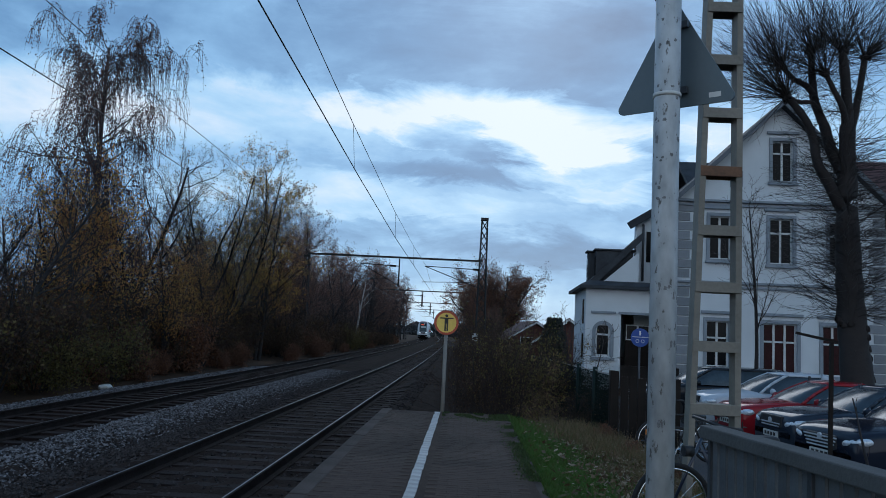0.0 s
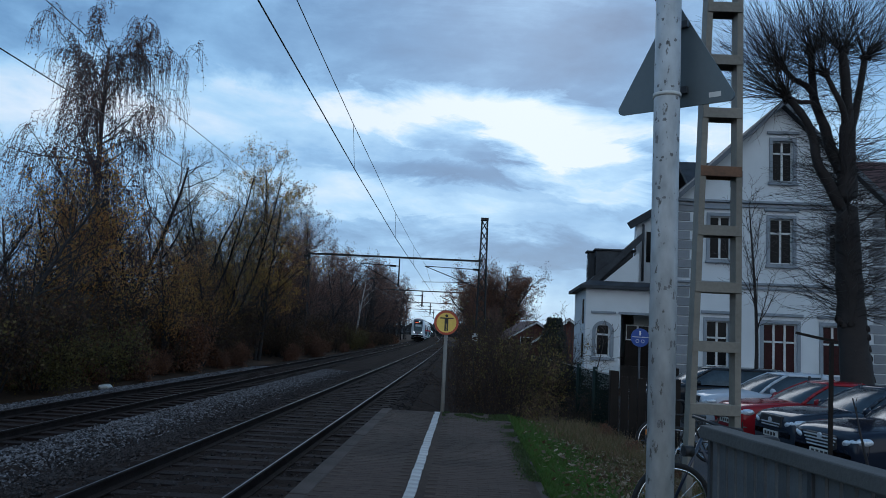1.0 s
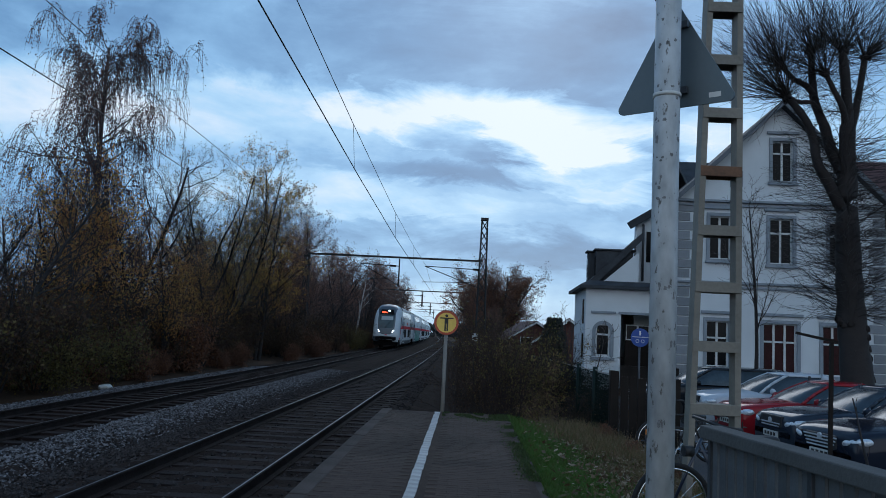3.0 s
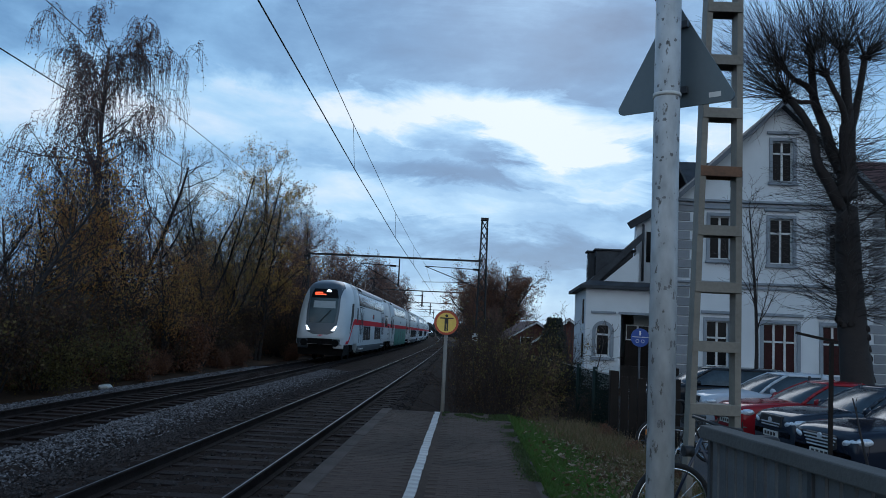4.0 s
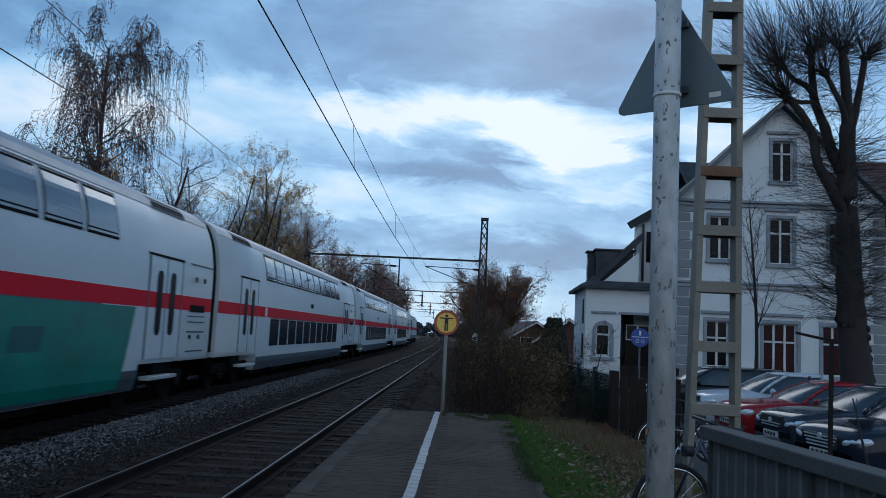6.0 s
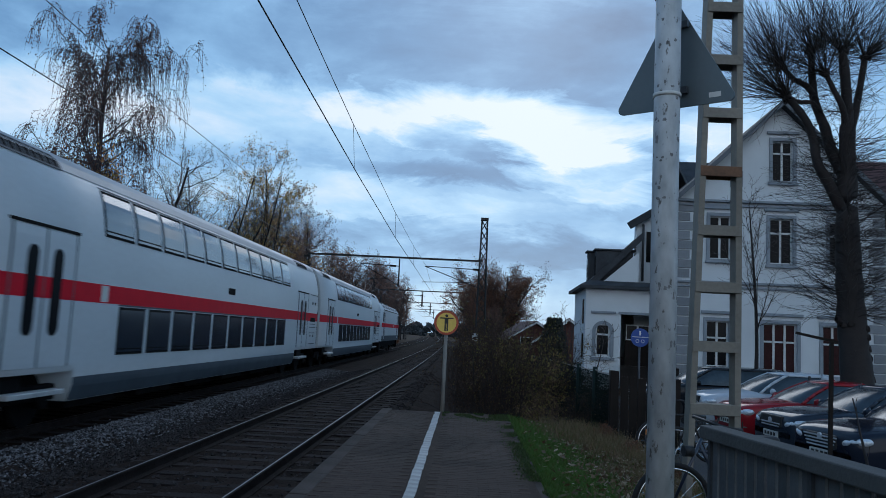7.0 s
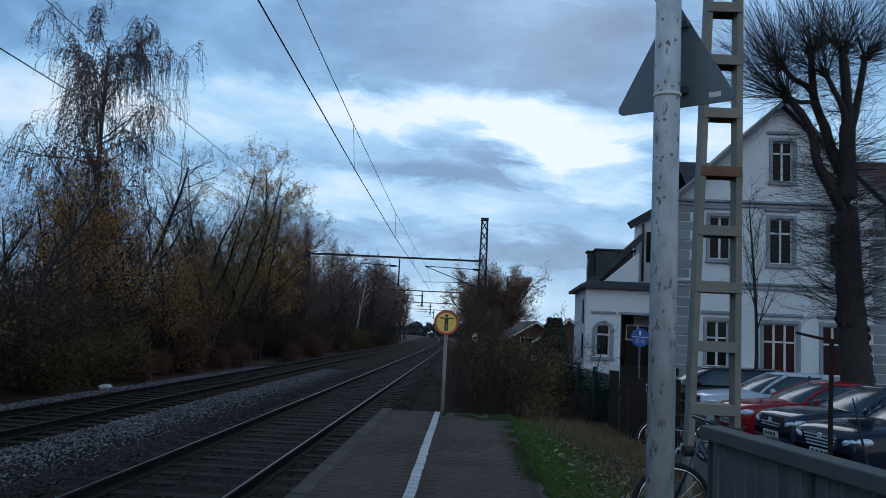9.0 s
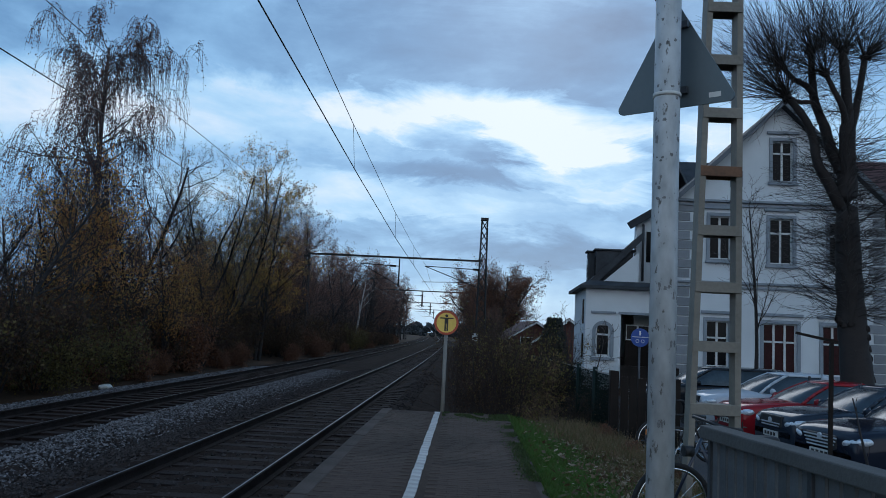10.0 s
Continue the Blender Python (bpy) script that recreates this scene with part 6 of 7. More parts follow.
def make_bicycle(m, colour, label):
    b = thing("bicycle", label, "bicycle", m, group="parked bicycles")
    for y in (0.0, 1.05):
        w = part("wheel", hoop(y, 0.35, 0.335, 0.022), M_TYRE, b)
        part("rim", hoop(y, 0.35, 0.305, 0.013), M_CHROME, w)
        bm = bmesh.new()
        for i in range(16):
            a = 2 * math.pi * i / 16
            tube(bm, (0.015, y, 0.35), (0, y + 0.3 * math.cos(a), 0.35 + 0.3 * math.sin(a)), 0.0025, n=4)
        part("spokes", bm, M_CHROME, w)
        if y == 0:
            part("reflector", B(-0.01, 0.01, y - 0.17, y - 0.13, 0.45, 0.54), M_ORANGE, w, "orange spoke reflector")
    for p, q, r in (((0, 0.22, 0.86), (0, 0.55, 0.30), 0.018), ((0, 0.22, 0.80), (0, 0.72, 0.78), 0.016), ((0, 0.55, 0.30), (0, 0.76, 0.86), 0.016),
                    ((0, 0.55, 0.30), (0, 1.05, 0.35), 0.011), ((0, 0.74, 0.78), (0, 1.05, 0.35), 0.011), ((0, 0.24, 0.92), (0, 0.0, 0.35), 0.014)):
        part("frame_tube", T(p, q, r, n=8), colour, b)
    part("saddle", B(-0.07, 0.07, 0.66, 0.92, 0.88, 0.94, 0.03), M_TRIMBLACK, b)
    part("handlebar", tube(T((-0.28, 0.30, 1.04), (0.28, 0.30, 1.04), 0.013, n=8), (0, 0.24, 0.9), (0, 0.26, 1.04), 0.013, n=8), M_TRIMBLACK, b)
    for s in (-1, 1):
        part("grip", T((s * 0.28, 0.30, 1.04), (s * 0.29, 0.42, 1.03), 0.019, n=8), M_TRIMBLACK, b)
    part("lamp", T((0, 0.08, 0.80), (0, 0.16, 0.80), 0.045, n=12), M_TRIMBLACK, b)
    part("mudguard", B(-0.025, 0.025, 0.9, 1.3, 0.70, 0.71), M_TRIMBLACK, b)
    return b


M_ORANGE = mat("orange_reflector", (0.7, 0.22, 0.02), 0.3, vary=0.1, bump=0)
make_bicycle(pose(1.75, 6.62, 0.10, 0, 4, -78), mat("dark_frame_paint", (0.012, 0.018, 0.04), 0.35, vary=0.1, coat=0.5), "dark bicycle with bright rims leaning behind the pole")
make_bicycle(pose(3.4, 12.6, -0.22, 0, 4, -70), M_TRIMBLACK, "black bicycle parked behind the mast")
make_bicycle(pose(3.3, 13.5, -0.22, 0, -3, -74), M_TRIMBLACK, "black bicycle parked behind the mast")


# ---- trees ----
M_BARK = mat("grey_brown_bark", (0.045, 0.038, 0.034), 0.9, vary=0.35, scale=3, fine=20, bump=0.5)
M_BARKDK = mat("dark_wet_bark", (0.022, 0.018, 0.018), 0.9, vary=0.35, scale=3, fine=20, bump=0.5)
M_BIRCH = mat("birch_bark", (0.13, 0.115, 0.11), 0.85, vary=0.75, scale=2.5, fine=12, bump=0.2, stretch=(1, 1, 2.5))
M_TWIG = mat("twig", (0.048, 0.036, 0.035), 0.9, vary=0.2, bump=0)
M_BRUSH = mat("dark_brush_twig", (0.048, 0.033, 0.027), 0.9, vary=0.3, bump=0, spec=0.1)
M_WHITEBARK = mat("pale_birch_bark", (0.30, 0.27, 0.25), 0.85, vary=0.4, scale=2.5, fine=12, bump=0.2)
M_TWIGBIRCH = mat("birch_twig", (0.050, 0.036, 0.040), 0.9, vary=0.2, bump=0)
L_BIRCH = leafy("birch_leaf", [(0.10, 0.055, 0.050), (0.16, 0.075, 0.045), (0.075, 0.050, 0.052)])
L_OCHRE = leafy("ochre_leaf", [(0.56, 0.30, 0.07), (0.42, 0.18, 0.055), (0.32, 0.23, 0.06), (0.52, 0.20, 0.055)])
L_GOLD = leafy("golden_leaf", [(0.58, 0.36, 0.07), (0.56, 0.27, 0.06), (0.32, 0.25, 0.06), (0.50, 0.20, 0.055)])
L_OLIVE = leafy("sparse_olive_leaf", [(0.27, 0.21, 0.07), (0.18, 0.15, 0.06), (0.40, 0.22, 0.07)])
L_RUST = leafy("rust_leaf", [(0.20, 0.085, 0.045), (0.11, 0.060, 0.045), (0.26, 0.11, 0.05)])
L_DUSK = leafy("dark_brown_leaf", [(0.23, 0.125, 0.09), (0.15, 0.095, 0.08), (0.31, 0.135, 0.08)])
L_SHRUB = leafy("shrub_leaf", [(0.04, 0.022, 0.015), (0.09, 0.042, 0.02), (0.03, 0.024, 0.014), (0.14, 0.09, 0.03)])


class Wood:
    """Collects the tubes and leaves of one plant."""

    def __init__(self, seed):
        self.r = random.Random(seed)
        self.v, self.f, self.tv, self.tf, self.lv, self.lf = [], [], [], [], [], []

    def limb(self, pts, radii, n=6, thin=False):
        v, f = (self.tv, self.tf) if thin else (self.v, self.f)
        base = len(v)
        for k, (p, r) in enumerate(zip(pts, radii)):
            d = (pts[min(k + 1, len(pts) - 1)] - pts[max(k - 1, 0)])
            q = d.to_track_quat("Z", "Y")
            for i in range(n):
                a = 2 * math.pi * i / n
                v.append(p + q @ Vector((r * math.cos(a), r * math.sin(a), 0)))
        for k in range(len(pts) - 1):
            for i in range(n):
                f.append((base + k * n + i, base + k * n + (i + 1) % n, base + (k + 1) * n + (i + 1) % n, base + (k + 1) * n + i))

    def leaf(self, p, s):
        r = self.r
        q = Euler((r.uniform(0, 6.3), r.uniform(0, 6.3), r.uniform(0, 6.3))).to_quaternion()
        k = len(self.lv)
        for a, b in ((-1, 0), (0, -0.62), (1, 0), (0, 0.62)):
            self.lv.append(p + q @ Vector((a * s, b * s, 0.15 * s * a * a)))
        self.lf.append((k, k + 1, k + 2, k + 3))

    def path(self, p, d, length, steps, wander, pull):
        pts = [p.copy()]
        d = d.normalized()
        for _ in range(steps):
            r = self.r
            d = (d + Vector((r.gauss(0, wander), r.gauss(0, wander), r.gauss(0, wander) + pull))).normalized()
            p = p + d * (length / steps)
            pts.append(p)
        return pts

    def branch(self, p, d, length, radius, level, spec):
        r = self.r
        steps = spec["steps"][level]
        pts = self.path(p, d, length, steps, spec["wander"][level], spec["pull"][level])
        tip = 0.25 if level < spec["levels"] else 0.5
        radii = [radius * (1 - (1 - tip) * k / steps) for k in range(steps + 1)]
        thin = level >= spec["levels"] - 1
        self.limb(pts, radii, (7, 5, 4, 3, 3)[level], thin)
        if level >= spec["levels"]:
            for q in pts[1:]:
                for _ in range(spec["leaves"]):
                    if r.random() < spec["leaf_p"]:
                        self.leaf(q + Vector((r.gauss(0, spec["spread"]), r.gauss(0, spec["spread"]), r.gauss(0, spec["spread"]))), spec["leaf"] * r.uniform(0.6, 1.3))
            return
        n = spec["kids"][level]
        for i in range(n):
            t = spec["from"][level] + (1 - spec["from"][level]) * (i + r.random()) / n
            k = min(int(t * steps), steps - 1)
            q = pts[k].lerp(pts[k + 1], t * steps - k)
            axis = (pts[k + 1] - pts[k]).normalized()
            side = axis.orthogonal().normalized()
            side.rotate(Matrix.Rotation(r.uniform(0, 6.283), 3, axis))
            ang = radians(spec["angle"][level] * r.uniform(0.7, 1.25))
            nd = axis * math.cos(ang) + side * math.sin(ang)
            ln = length * spec["ratio"][level] * r.uniform(0.65, 1.2) * (1.15 - spec["short"][level] * t)
            self.branch(q, nd, ln, max(spec.get("finest", 0.005), radii[k] * spec["thin"][level]), level + 1, spec)

    def finish(self, name, label, category, bark, twig, leaf, m, group, stem="trunk"):
        t = thing(name, label, category, m, group=group)
        if self.v:
            soup(stem, self.v, self.f, bark, t, smooth=True)
        crown = None
        if self.tv:
            crown = soup("crown", self.tv, self.tf, twig, t)
        if self.lv:
            soup("foliage", self.lv, self.lf, leaf, t)
        return t


BIRCH = dict(levels=3, steps=[10, 8, 5, 6], wander=[0.012, 0.10, 0.16, 0.09], pull=[0.02, 0.03, -0.05, -0.75], kids=[36, 8, 10], angle=[52, 42, 55],
             ratio=[0.30, 0.36, 1.25], short=[0.40, 0.4, 0.2], thin=[0.40, 0.42, 0.5], leaves=2, leaf_p=0.95, leaf=0.033, spread=0.04)
BIRCH["finest"] = 0.008
BIRCH["from"] = [0.24, 0.18, 0.1]
SHRUBBY = dict(levels=3, steps=[8, 6, 4, 3], wander=[0.08, 0.16, 0.2, 0.25], pull=[0.02, 0.06, 0.05, 0.03], kids=[20, 8, 6], angle=[38, 42, 45],
               ratio=[0.42, 0.45, 0.5], short=[0.6, 0.4, 0.3], thin=[0.42, 0.42, 0.5], leaves=3, leaf_p=0.5, leaf=0.05, spread=0.12)
SHRUBBY["from"] = [0.15, 0.2, 0.1]


def with_(spec, **kw):
    s = dict(spec)
    s.update(kw)
    return s


def grown(seed, spec, height, radius, stems=1, lean=0.05, splay=0.30):
    w = Wood(seed)
    for i in range(stems):
        a = w.r.uniform(0, 6.283)
        k = lean if stems == 1 else splay * w.r.uniform(0.4, 1.1)
        d = Vector((k * math.cos(a), k * math.sin(a), 1))
        off = Vector((0.2 * math.cos(a), 0.2 * math.sin(a), 0)) * (stems > 1)
        w.branch(off, d, height * (1 if i == 0 else w.r.uniform(0.7, 0.95)), radius, 0, spec)
    return w


def place(ob, x, y, s=1.0, rz=0.0):
    return copy_thing(ob, pose(x, y, ground_z(x, y) - 0.1, 0, 0, rz) @ Matrix.Scale(s, 4))


def make_woods():
    near = "trees beside the line"
    # the tall birch
    b = grown(12, BIRCH, 12.7, 0.19, 1, 0.0).finish("birch_tree", "tall weeping birch with hanging brown autumn twigs", "tree", M_BIRCH, M_TWIGBIRCH, L_BIRCH, pose(-14.75, 30.0, -0.3, 0, 1.0, 0), near)
    # models for the belt of trees
    airy = with_(SHRUBBY, kids=[17, 7, 6], leaf=0.042, spread=0.11)
    ochre = grown(21, with_(airy, leaf_p=0.34, leaves=3), 7.0, 0.12, 3).finish("autumn_tree", "autumn tree with thin ochre foliage", "tree", M_BARKDK, M_TWIG, L_OCHRE, pose(-13.5, 26.0, -0.4, 0, 0, 40), near)
    thin = grown(22, with_(airy, leaf_p=0.22, leaves=2, kids=[22, 7, 5], ratio=[0.33, 0.45, 0.5]), 10.6, 0.09, 2, 0.05, 0.12).finish("thin_tree", "slender tree with sparse olive leaves", "tree", M_BARKDK, M_TWIG, L_OLIVE, pose(-13.6, 42.5, -0.4), near)
    gold = grown(26, with_(airy, leaf_p=0.5, leaves=5, kids=[24, 7, 6], ratio=[0.32, 0.45, 0.5], angle=[36, 42, 45]), 11.2, 0.12, 2, 0.03, 0.10).finish("autumn_tree", "tall narrow tree with golden brown leaves", "tree", M_BARKDK, M_TWIG, L_GOLD, pose(-11.95, 45.0, -0.4), near)
    bare = grown(23, with_(airy, leaf_p=0.05, wander=[0.11, 0.2, 0.22, 0.25]), 10.0, 0.17, 2).finish("bare_tree", "nearly leafless dark tree in the wood", "tree", M_BARKDK, M_TWIG, L_BIRCH, pose(-16.5, 36.5, -0.4), near)
    dusk = grown(24, with_(airy, leaf_p=0.42, leaves=3, leaf=0.055, spread=0.16, kids=[24, 9, 7]), 11.0, 0.2, 1).finish("wood_tree", "dark brown autumn tree in the wood", "tree", M_BARKDK, M_TWIG, L_DUSK, pose(-14.5, 70.0, -0.4), near)
    rust = grown(27, with_(airy, leaf_p=0.5, leaves=3, leaf=0.055, spread=0.16), 8.0, 0.15, 1).finish("autumn_tree", "small rust-brown autumn tree at the edge of the wood", "tree", M_BARKDK, M_TWIG, L_RUST, pose(-12.0, 50.5, -0.4), near)
    pale = grown(28, with_(SHRUBBY, leaf_p=0.0, kids=[7, 4, 3], angle=[34, 38, 40], ratio=[0.42, 0.45, 0.5], **{"from": [0.35, 0.2, 0.1]}), 7.6, 0.13, 1).finish("dead_tree", "pale bare dead tree before the dark wood", "tree", M_WHITEBARK, M_WHITEBARK, None, pose(-11.9, 84.0, -0.4), near)
    grand = grown(25, with_(airy, leaf_p=0.30, leaves=3, leaf=0.075, spread=0.2, kids=[17, 9, 7], angle=[46, 48, 45], ratio=[0.32, 0.45, 0.5], short=[0.45, 0.4, 0.3], **{"from": [0.22, 0.15, 0.1]}), 11.7, 0.2, 11, 0.05, 0.60).finish(
        "oak_tree", "broad rust-brown oak standing beside the line", "tree", M_BARKDK, M_TWIG, L_RUST, pose(4.1, 100.0, -0.4), near)
    r = random.Random(3)
    for ob, x, y, s in ((bare, -12.9, 21.0, 0.62), (bare, -16.8, 25.0, 0.70), (ochre, -12.5, 28.0, 0.92), (ochre, -14.6, 27.5, 0.8), (ochre, -11.9, 31.0, 0.7),
                        (bare, -14.6, 34.5, 0.52), (thin, -14.8, 41.0, 0.98), (thin, -15.4, 44.5, 0.98), (ochre, -12.2, 36.0, 0.72), (dusk, -14.0, 38.0, 0.45), (dusk, -16.5, 48.0, 0.6),
                        (gold, -12.9, 42.0, 0.62), (b, -13.6, 52.0, 0.74), (thin, -15.5, 54.0, 0.85), (dusk, -13.4, 55.0, 0.50), (dusk, -14.2, 60.0, 0.68), (rust, -12.2, 56.0, 0.75),
                        (dusk, -13.4, 66.0, 0.68), (bare, -12.8, 70.0, 0.74), (dusk, -15.5, 76.0, 0.84), (dusk, -12.7, 78.0, 0.80), (bare, -14.5, 82.0, 0.9), (dusk, -12.8, 88.0, 0.88), (dusk, -15.0, 92.0, 1.05), (bare, -12.6, 98.0, 1.02),
                        (dusk, -12.3, 106.0, 1.0), (dusk, -14.6, 110.0, 1.08), (bare, -12.4, 118.0, 1.05), (dusk, -12.4, 126.0, 1.05), (dusk, -14.8, 132.0, 1.12), (dusk, -12.4, 140.0, 1.08), (bare, -12.8, 152.0, 1.1), (dusk, -12.4, 164.0, 1.05), (dusk, -12.6, 178.0, 1.0), (dusk, -12.8, 195.0, 1.0), (rust, -11.8, 150.0, 1.0), (rust, -11.6, 112.0, 0.6),
                        (bare, -18.0, 62.0, 0.9), (dusk, -19.0, 72.0, 0.95), (dusk, -20.0, 86.0, 1.1), (dusk, -20.0, 100.0, 1.2), (dusk, -19.0, 120.0, 1.2),
                        (bare, -22.0, 28.0, 0.8), (thin, -22.0, 40.0, 0.7), (dusk, -21.0, 52.0, 0.7), (bare, -19.5, 21.0, 0.7), (thin, -20.0, 35.0, 0.75)):
        place(ob, x + (swing(y) if y > 60 else 0), y, s * (0.93 if 56 < y < 125 else 1.0), r.uniform(0, 360))
    # crowns that stand close behind one another
    for ob, x, y, s in ((thin, -13.0, 42.5, 0.95), (thin, -13.6, 47.0, 1.0), (rust, -11.7, 53.0, 0.8)):
        place(ob, x, y, s, r.uniform(0, 360))
    # the dark wood behind
    for i in range(11):
        y = 30 + 3.2 * i
        place(dusk, r.uniform(-19.5, -16.5), y, r.uniform(0.42, 0.52) * (1 + 0.004 * (y - 30)), r.uniform(0, 360))
    for i in range(34):
        y = 62 + 3.4 * i
        place(r.choice((dusk, dusk, bare)), r.uniform(-17.5, -13.4) + swing(y), y, (0.49 + 0.0056 * (y - 62)) * r.uniform(0.85, 1.06), r.uniform(0, 360))
    for i in range(22):
        y = 64 + 5.0 * i
        place(dusk, r.uniform(-24, -19) + swing(y), y, (0.47 + 0.0056 * (y - 62)) * r.uniform(0.85, 1.0), r.uniform(0, 360))
    # the large tree's neighbours on the other side
    for ob, x, y, s in ((grand, 2.6, 104.0, 0.95), (dusk, 1.6, 106.0, 0.8), (dusk, 6.4, 112.0, 0.72), (rust, 0.9, 92.0, 0.72), (dusk, 4.6, 108.0, 0.85), (bare, 3.0, 122.0, 0.8), (dusk, 1.0, 140.0, 0.7), (bare, -0.5, 165.0, 0.7), (dusk, 2.5, 84.0, 0.42), (dusk, 4.2, 92.0, 0.4)):
        place(ob, x, y, s, r.uniform(0, 360))


make_woods()


def make_pollard():
    """The pollarded lime in front of the house: knobbed limbs, a spray of long shoots and hairy water shoots."""
    w = Wood(77)
    r = w.r

    def smooth(pts, n=4):
        out = []
        for i in range(len(pts) - 1):
            p0, p1, p2, p3 = pts[max(i - 1, 0)], pts[i], pts[i + 1], pts[min(i + 2, len(pts) - 1)]
            for k in range(n):
                t = k / n
                out.append(0.5 * (2 * p1 + (p2 - p0) * t + (2 * p0 - 5 * p1 + 4 * p2 - p3) * t * t + (3 * p1 - p0 - 3 * p2 + p3) * t ** 3))
        return out + [pts[-1]]

    def stem(flat, r0, r1, n=9):
        pts = smooth([Vector((x, d, z)) for x, d, z in flat])
        m = len(pts) - 1
        w.limb(pts, [(r0 + (r1 - r0) * k / m) * r.uniform(0.93, 1.08) for k in range(m + 1)], n)
        return pts

    def shoot(p, d, ln, thick, fork):
        sp = w.path(p, d, ln, 5, 0.07, 0.035)
        w.limb(sp, [thick * f for f in (1.0, 0.85, 0.7, 0.58, 0.45, 0.3)], 3, True)
        for j in (1, 2, 3, 4):
            if r.random() < fork:
                d2 = (sp[j] - sp[j - 1]).normalized() + Vector((r.gauss(0, 0.42), r.gauss(0, 0.42), r.gauss(0.05, 0.35)))
                w.limb(w.path(sp[j], d2, ln * r.uniform(0.2, 0.42), 3, 0.1, 0.03), [thick * f for f in (0.65, 0.5, 0.4, 0.25)], 3, True)

    stem([(0.34, 0, -0.3), (0.21, 0, 0.7), (0.10, 0, 1.85), (0.01, 0, 3.16), (-0.05, 0, 4.64), (-0.06, 0, 5.84), (-0.05, 0, 6.9), (-0.03, 0, 7.8)], 0.44, 0.19, 12)
    limbs = [(stem([(-0.10, 0.0, 5.30), (-0.54, -0.05, 6.17), (-0.87, -0.1, 6.72), (-0.97, -0.1, 7.33), (-1.22, -0.15, 7.9), (-1.70, -0.2, 8.47)], 0.15, 0.09), 1.0, -0.75),
             (stem([(-0.08, 0.05, 6.40), (-0.35, 0.2, 7.08), (-0.49, 0.3, 7.79), (-0.67, 0.35, 8.31), (-0.76, 0.4, 8.82), (-0.81, 0.4, 9.92)], 0.16, 0.09), 1.0, -0.1),
             (stem([(-0.68, 0.35, 8.55), (-0.95, 0.3, 8.92), (-1.34, 0.25, 9.11), (-1.69, 0.2, 9.44)], 0.09, 0.06), 0.9, -0.6),
             (stem([(-0.56, 0.3, 8.15), (-0.89, 0.1, 8.41), (-1.34, 0.0, 8.39), (-1.67, -0.1, 8.45)], 0.06, 0.05), 0.5, -0.9),
             (stem([(-0.05, 0.0, 7.75), (-0.27, -0.2, 8.26), (-0.53, -0.3, 8.66), (-0.78, -0.4, 9.05)], 0.09, 0.06), 0.7, -0.3),
             (stem([(-0.03, 0.0, 7.60), (-0.04, 0.0, 8.38), (-0.09, 0.0, 9.24), (-0.15, 0.0, 9.79)], 0.17, 0.11), 1.1, 0.0),
             (stem([(0.00, 0.0, 7.45), (0.20, 0.1, 8.11), (0.38, 0.2, 8.79), (0.55, 0.2, 9.77)], 0.12, 0.075), 1.1, 0.45)]
    for pts, amount, lean in limbs:
        end = pts[-1]
        # the knob and the long shoots that rise from it
        for k in range(7):
            d = Vector((r.gauss(0, 1), r.gauss(0, 1), r.gauss(0.3, 1))).normalized()
            w.limb([end - d * 0.05, end + d * r.uniform(0.10, 0.19)], [0.10, 0.05], 7)
        for k in range(int(105 * amount)):
            d = Vector((r.gauss(lean, 0.68), r.gauss(0, 0.68), r.gauss(0.75, 0.5)))
            shoot(end + d.normalized() * 0.1, d, r.uniform(0.9, 2.8), 0.0088, 0.8)
        # hairs along the limb
        for k in range(int(60 * amount)):
            p = pts[r.randrange(2, len(pts))]
            a = r.uniform(0, 6.283)
            shoot(p, Vector((math.cos(a), math.sin(a), r.gauss(0.25, 0.4))), r.uniform(0.4, 1.3), 0.008, 0.4)
    # water shoots along the trunk, arching outwards
    for k in range(760):
        z = 2.6 + 4.9 * r.random()
        a = r.uniform(0, 6.283)
        x = 0.02 - 0.015 * z
        shoot(Vector((x + 0.22 * math.cos(a), 0.22 * math.sin(a), z)), Vector((math.cos(a), math.sin(a), r.gauss(0.15, 0.3))), r.uniform(0.6, 2.0), 0.0085, 0.7)
    # burrs on the foot of the trunk
    for k in range(26):
        z = r.uniform(0.2, 2.6)
        a = r.uniform(0, 6.283)
        d = Vector((math.cos(a), math.sin(a), 0.2))
        c = Vector((0.26 - 0.09 * z, 0, z)) + d * 0.27
        w.limb([c - d * 0.1, c + d * r.uniform(0.06, 0.16)], [0.17, 0.08], 7)
    w.finish("pollarded_tree", "dark pollarded lime tree with bare shoots before the house", "tree", M_BARKDK, M_BARKDK, None, pose(10.0, 20.6, 0), "trees by the house")
    # thin young tree
    y = grown(31, with_(SHRUBBY, leaf_p=0.0, kids=[16, 7, 3], angle=[30, 38, 40], ratio=[0.30, 0.42, 0.5], wander=[0.02, 0.08, 0.13, 0.2], thin=[0.36, 0.45, 0.5], finest=0.006, **{"from": [0.36, 0.15, 0.1]}), 6.3, 0.075, 1, 0.0)
    y.finish("young_tree", "slender leafless young tree before the facade", "tree", M_BARKDK, M_TWIG, None, pose(8.85, 24.0, -0.24), "trees by the house")


make_pollard()


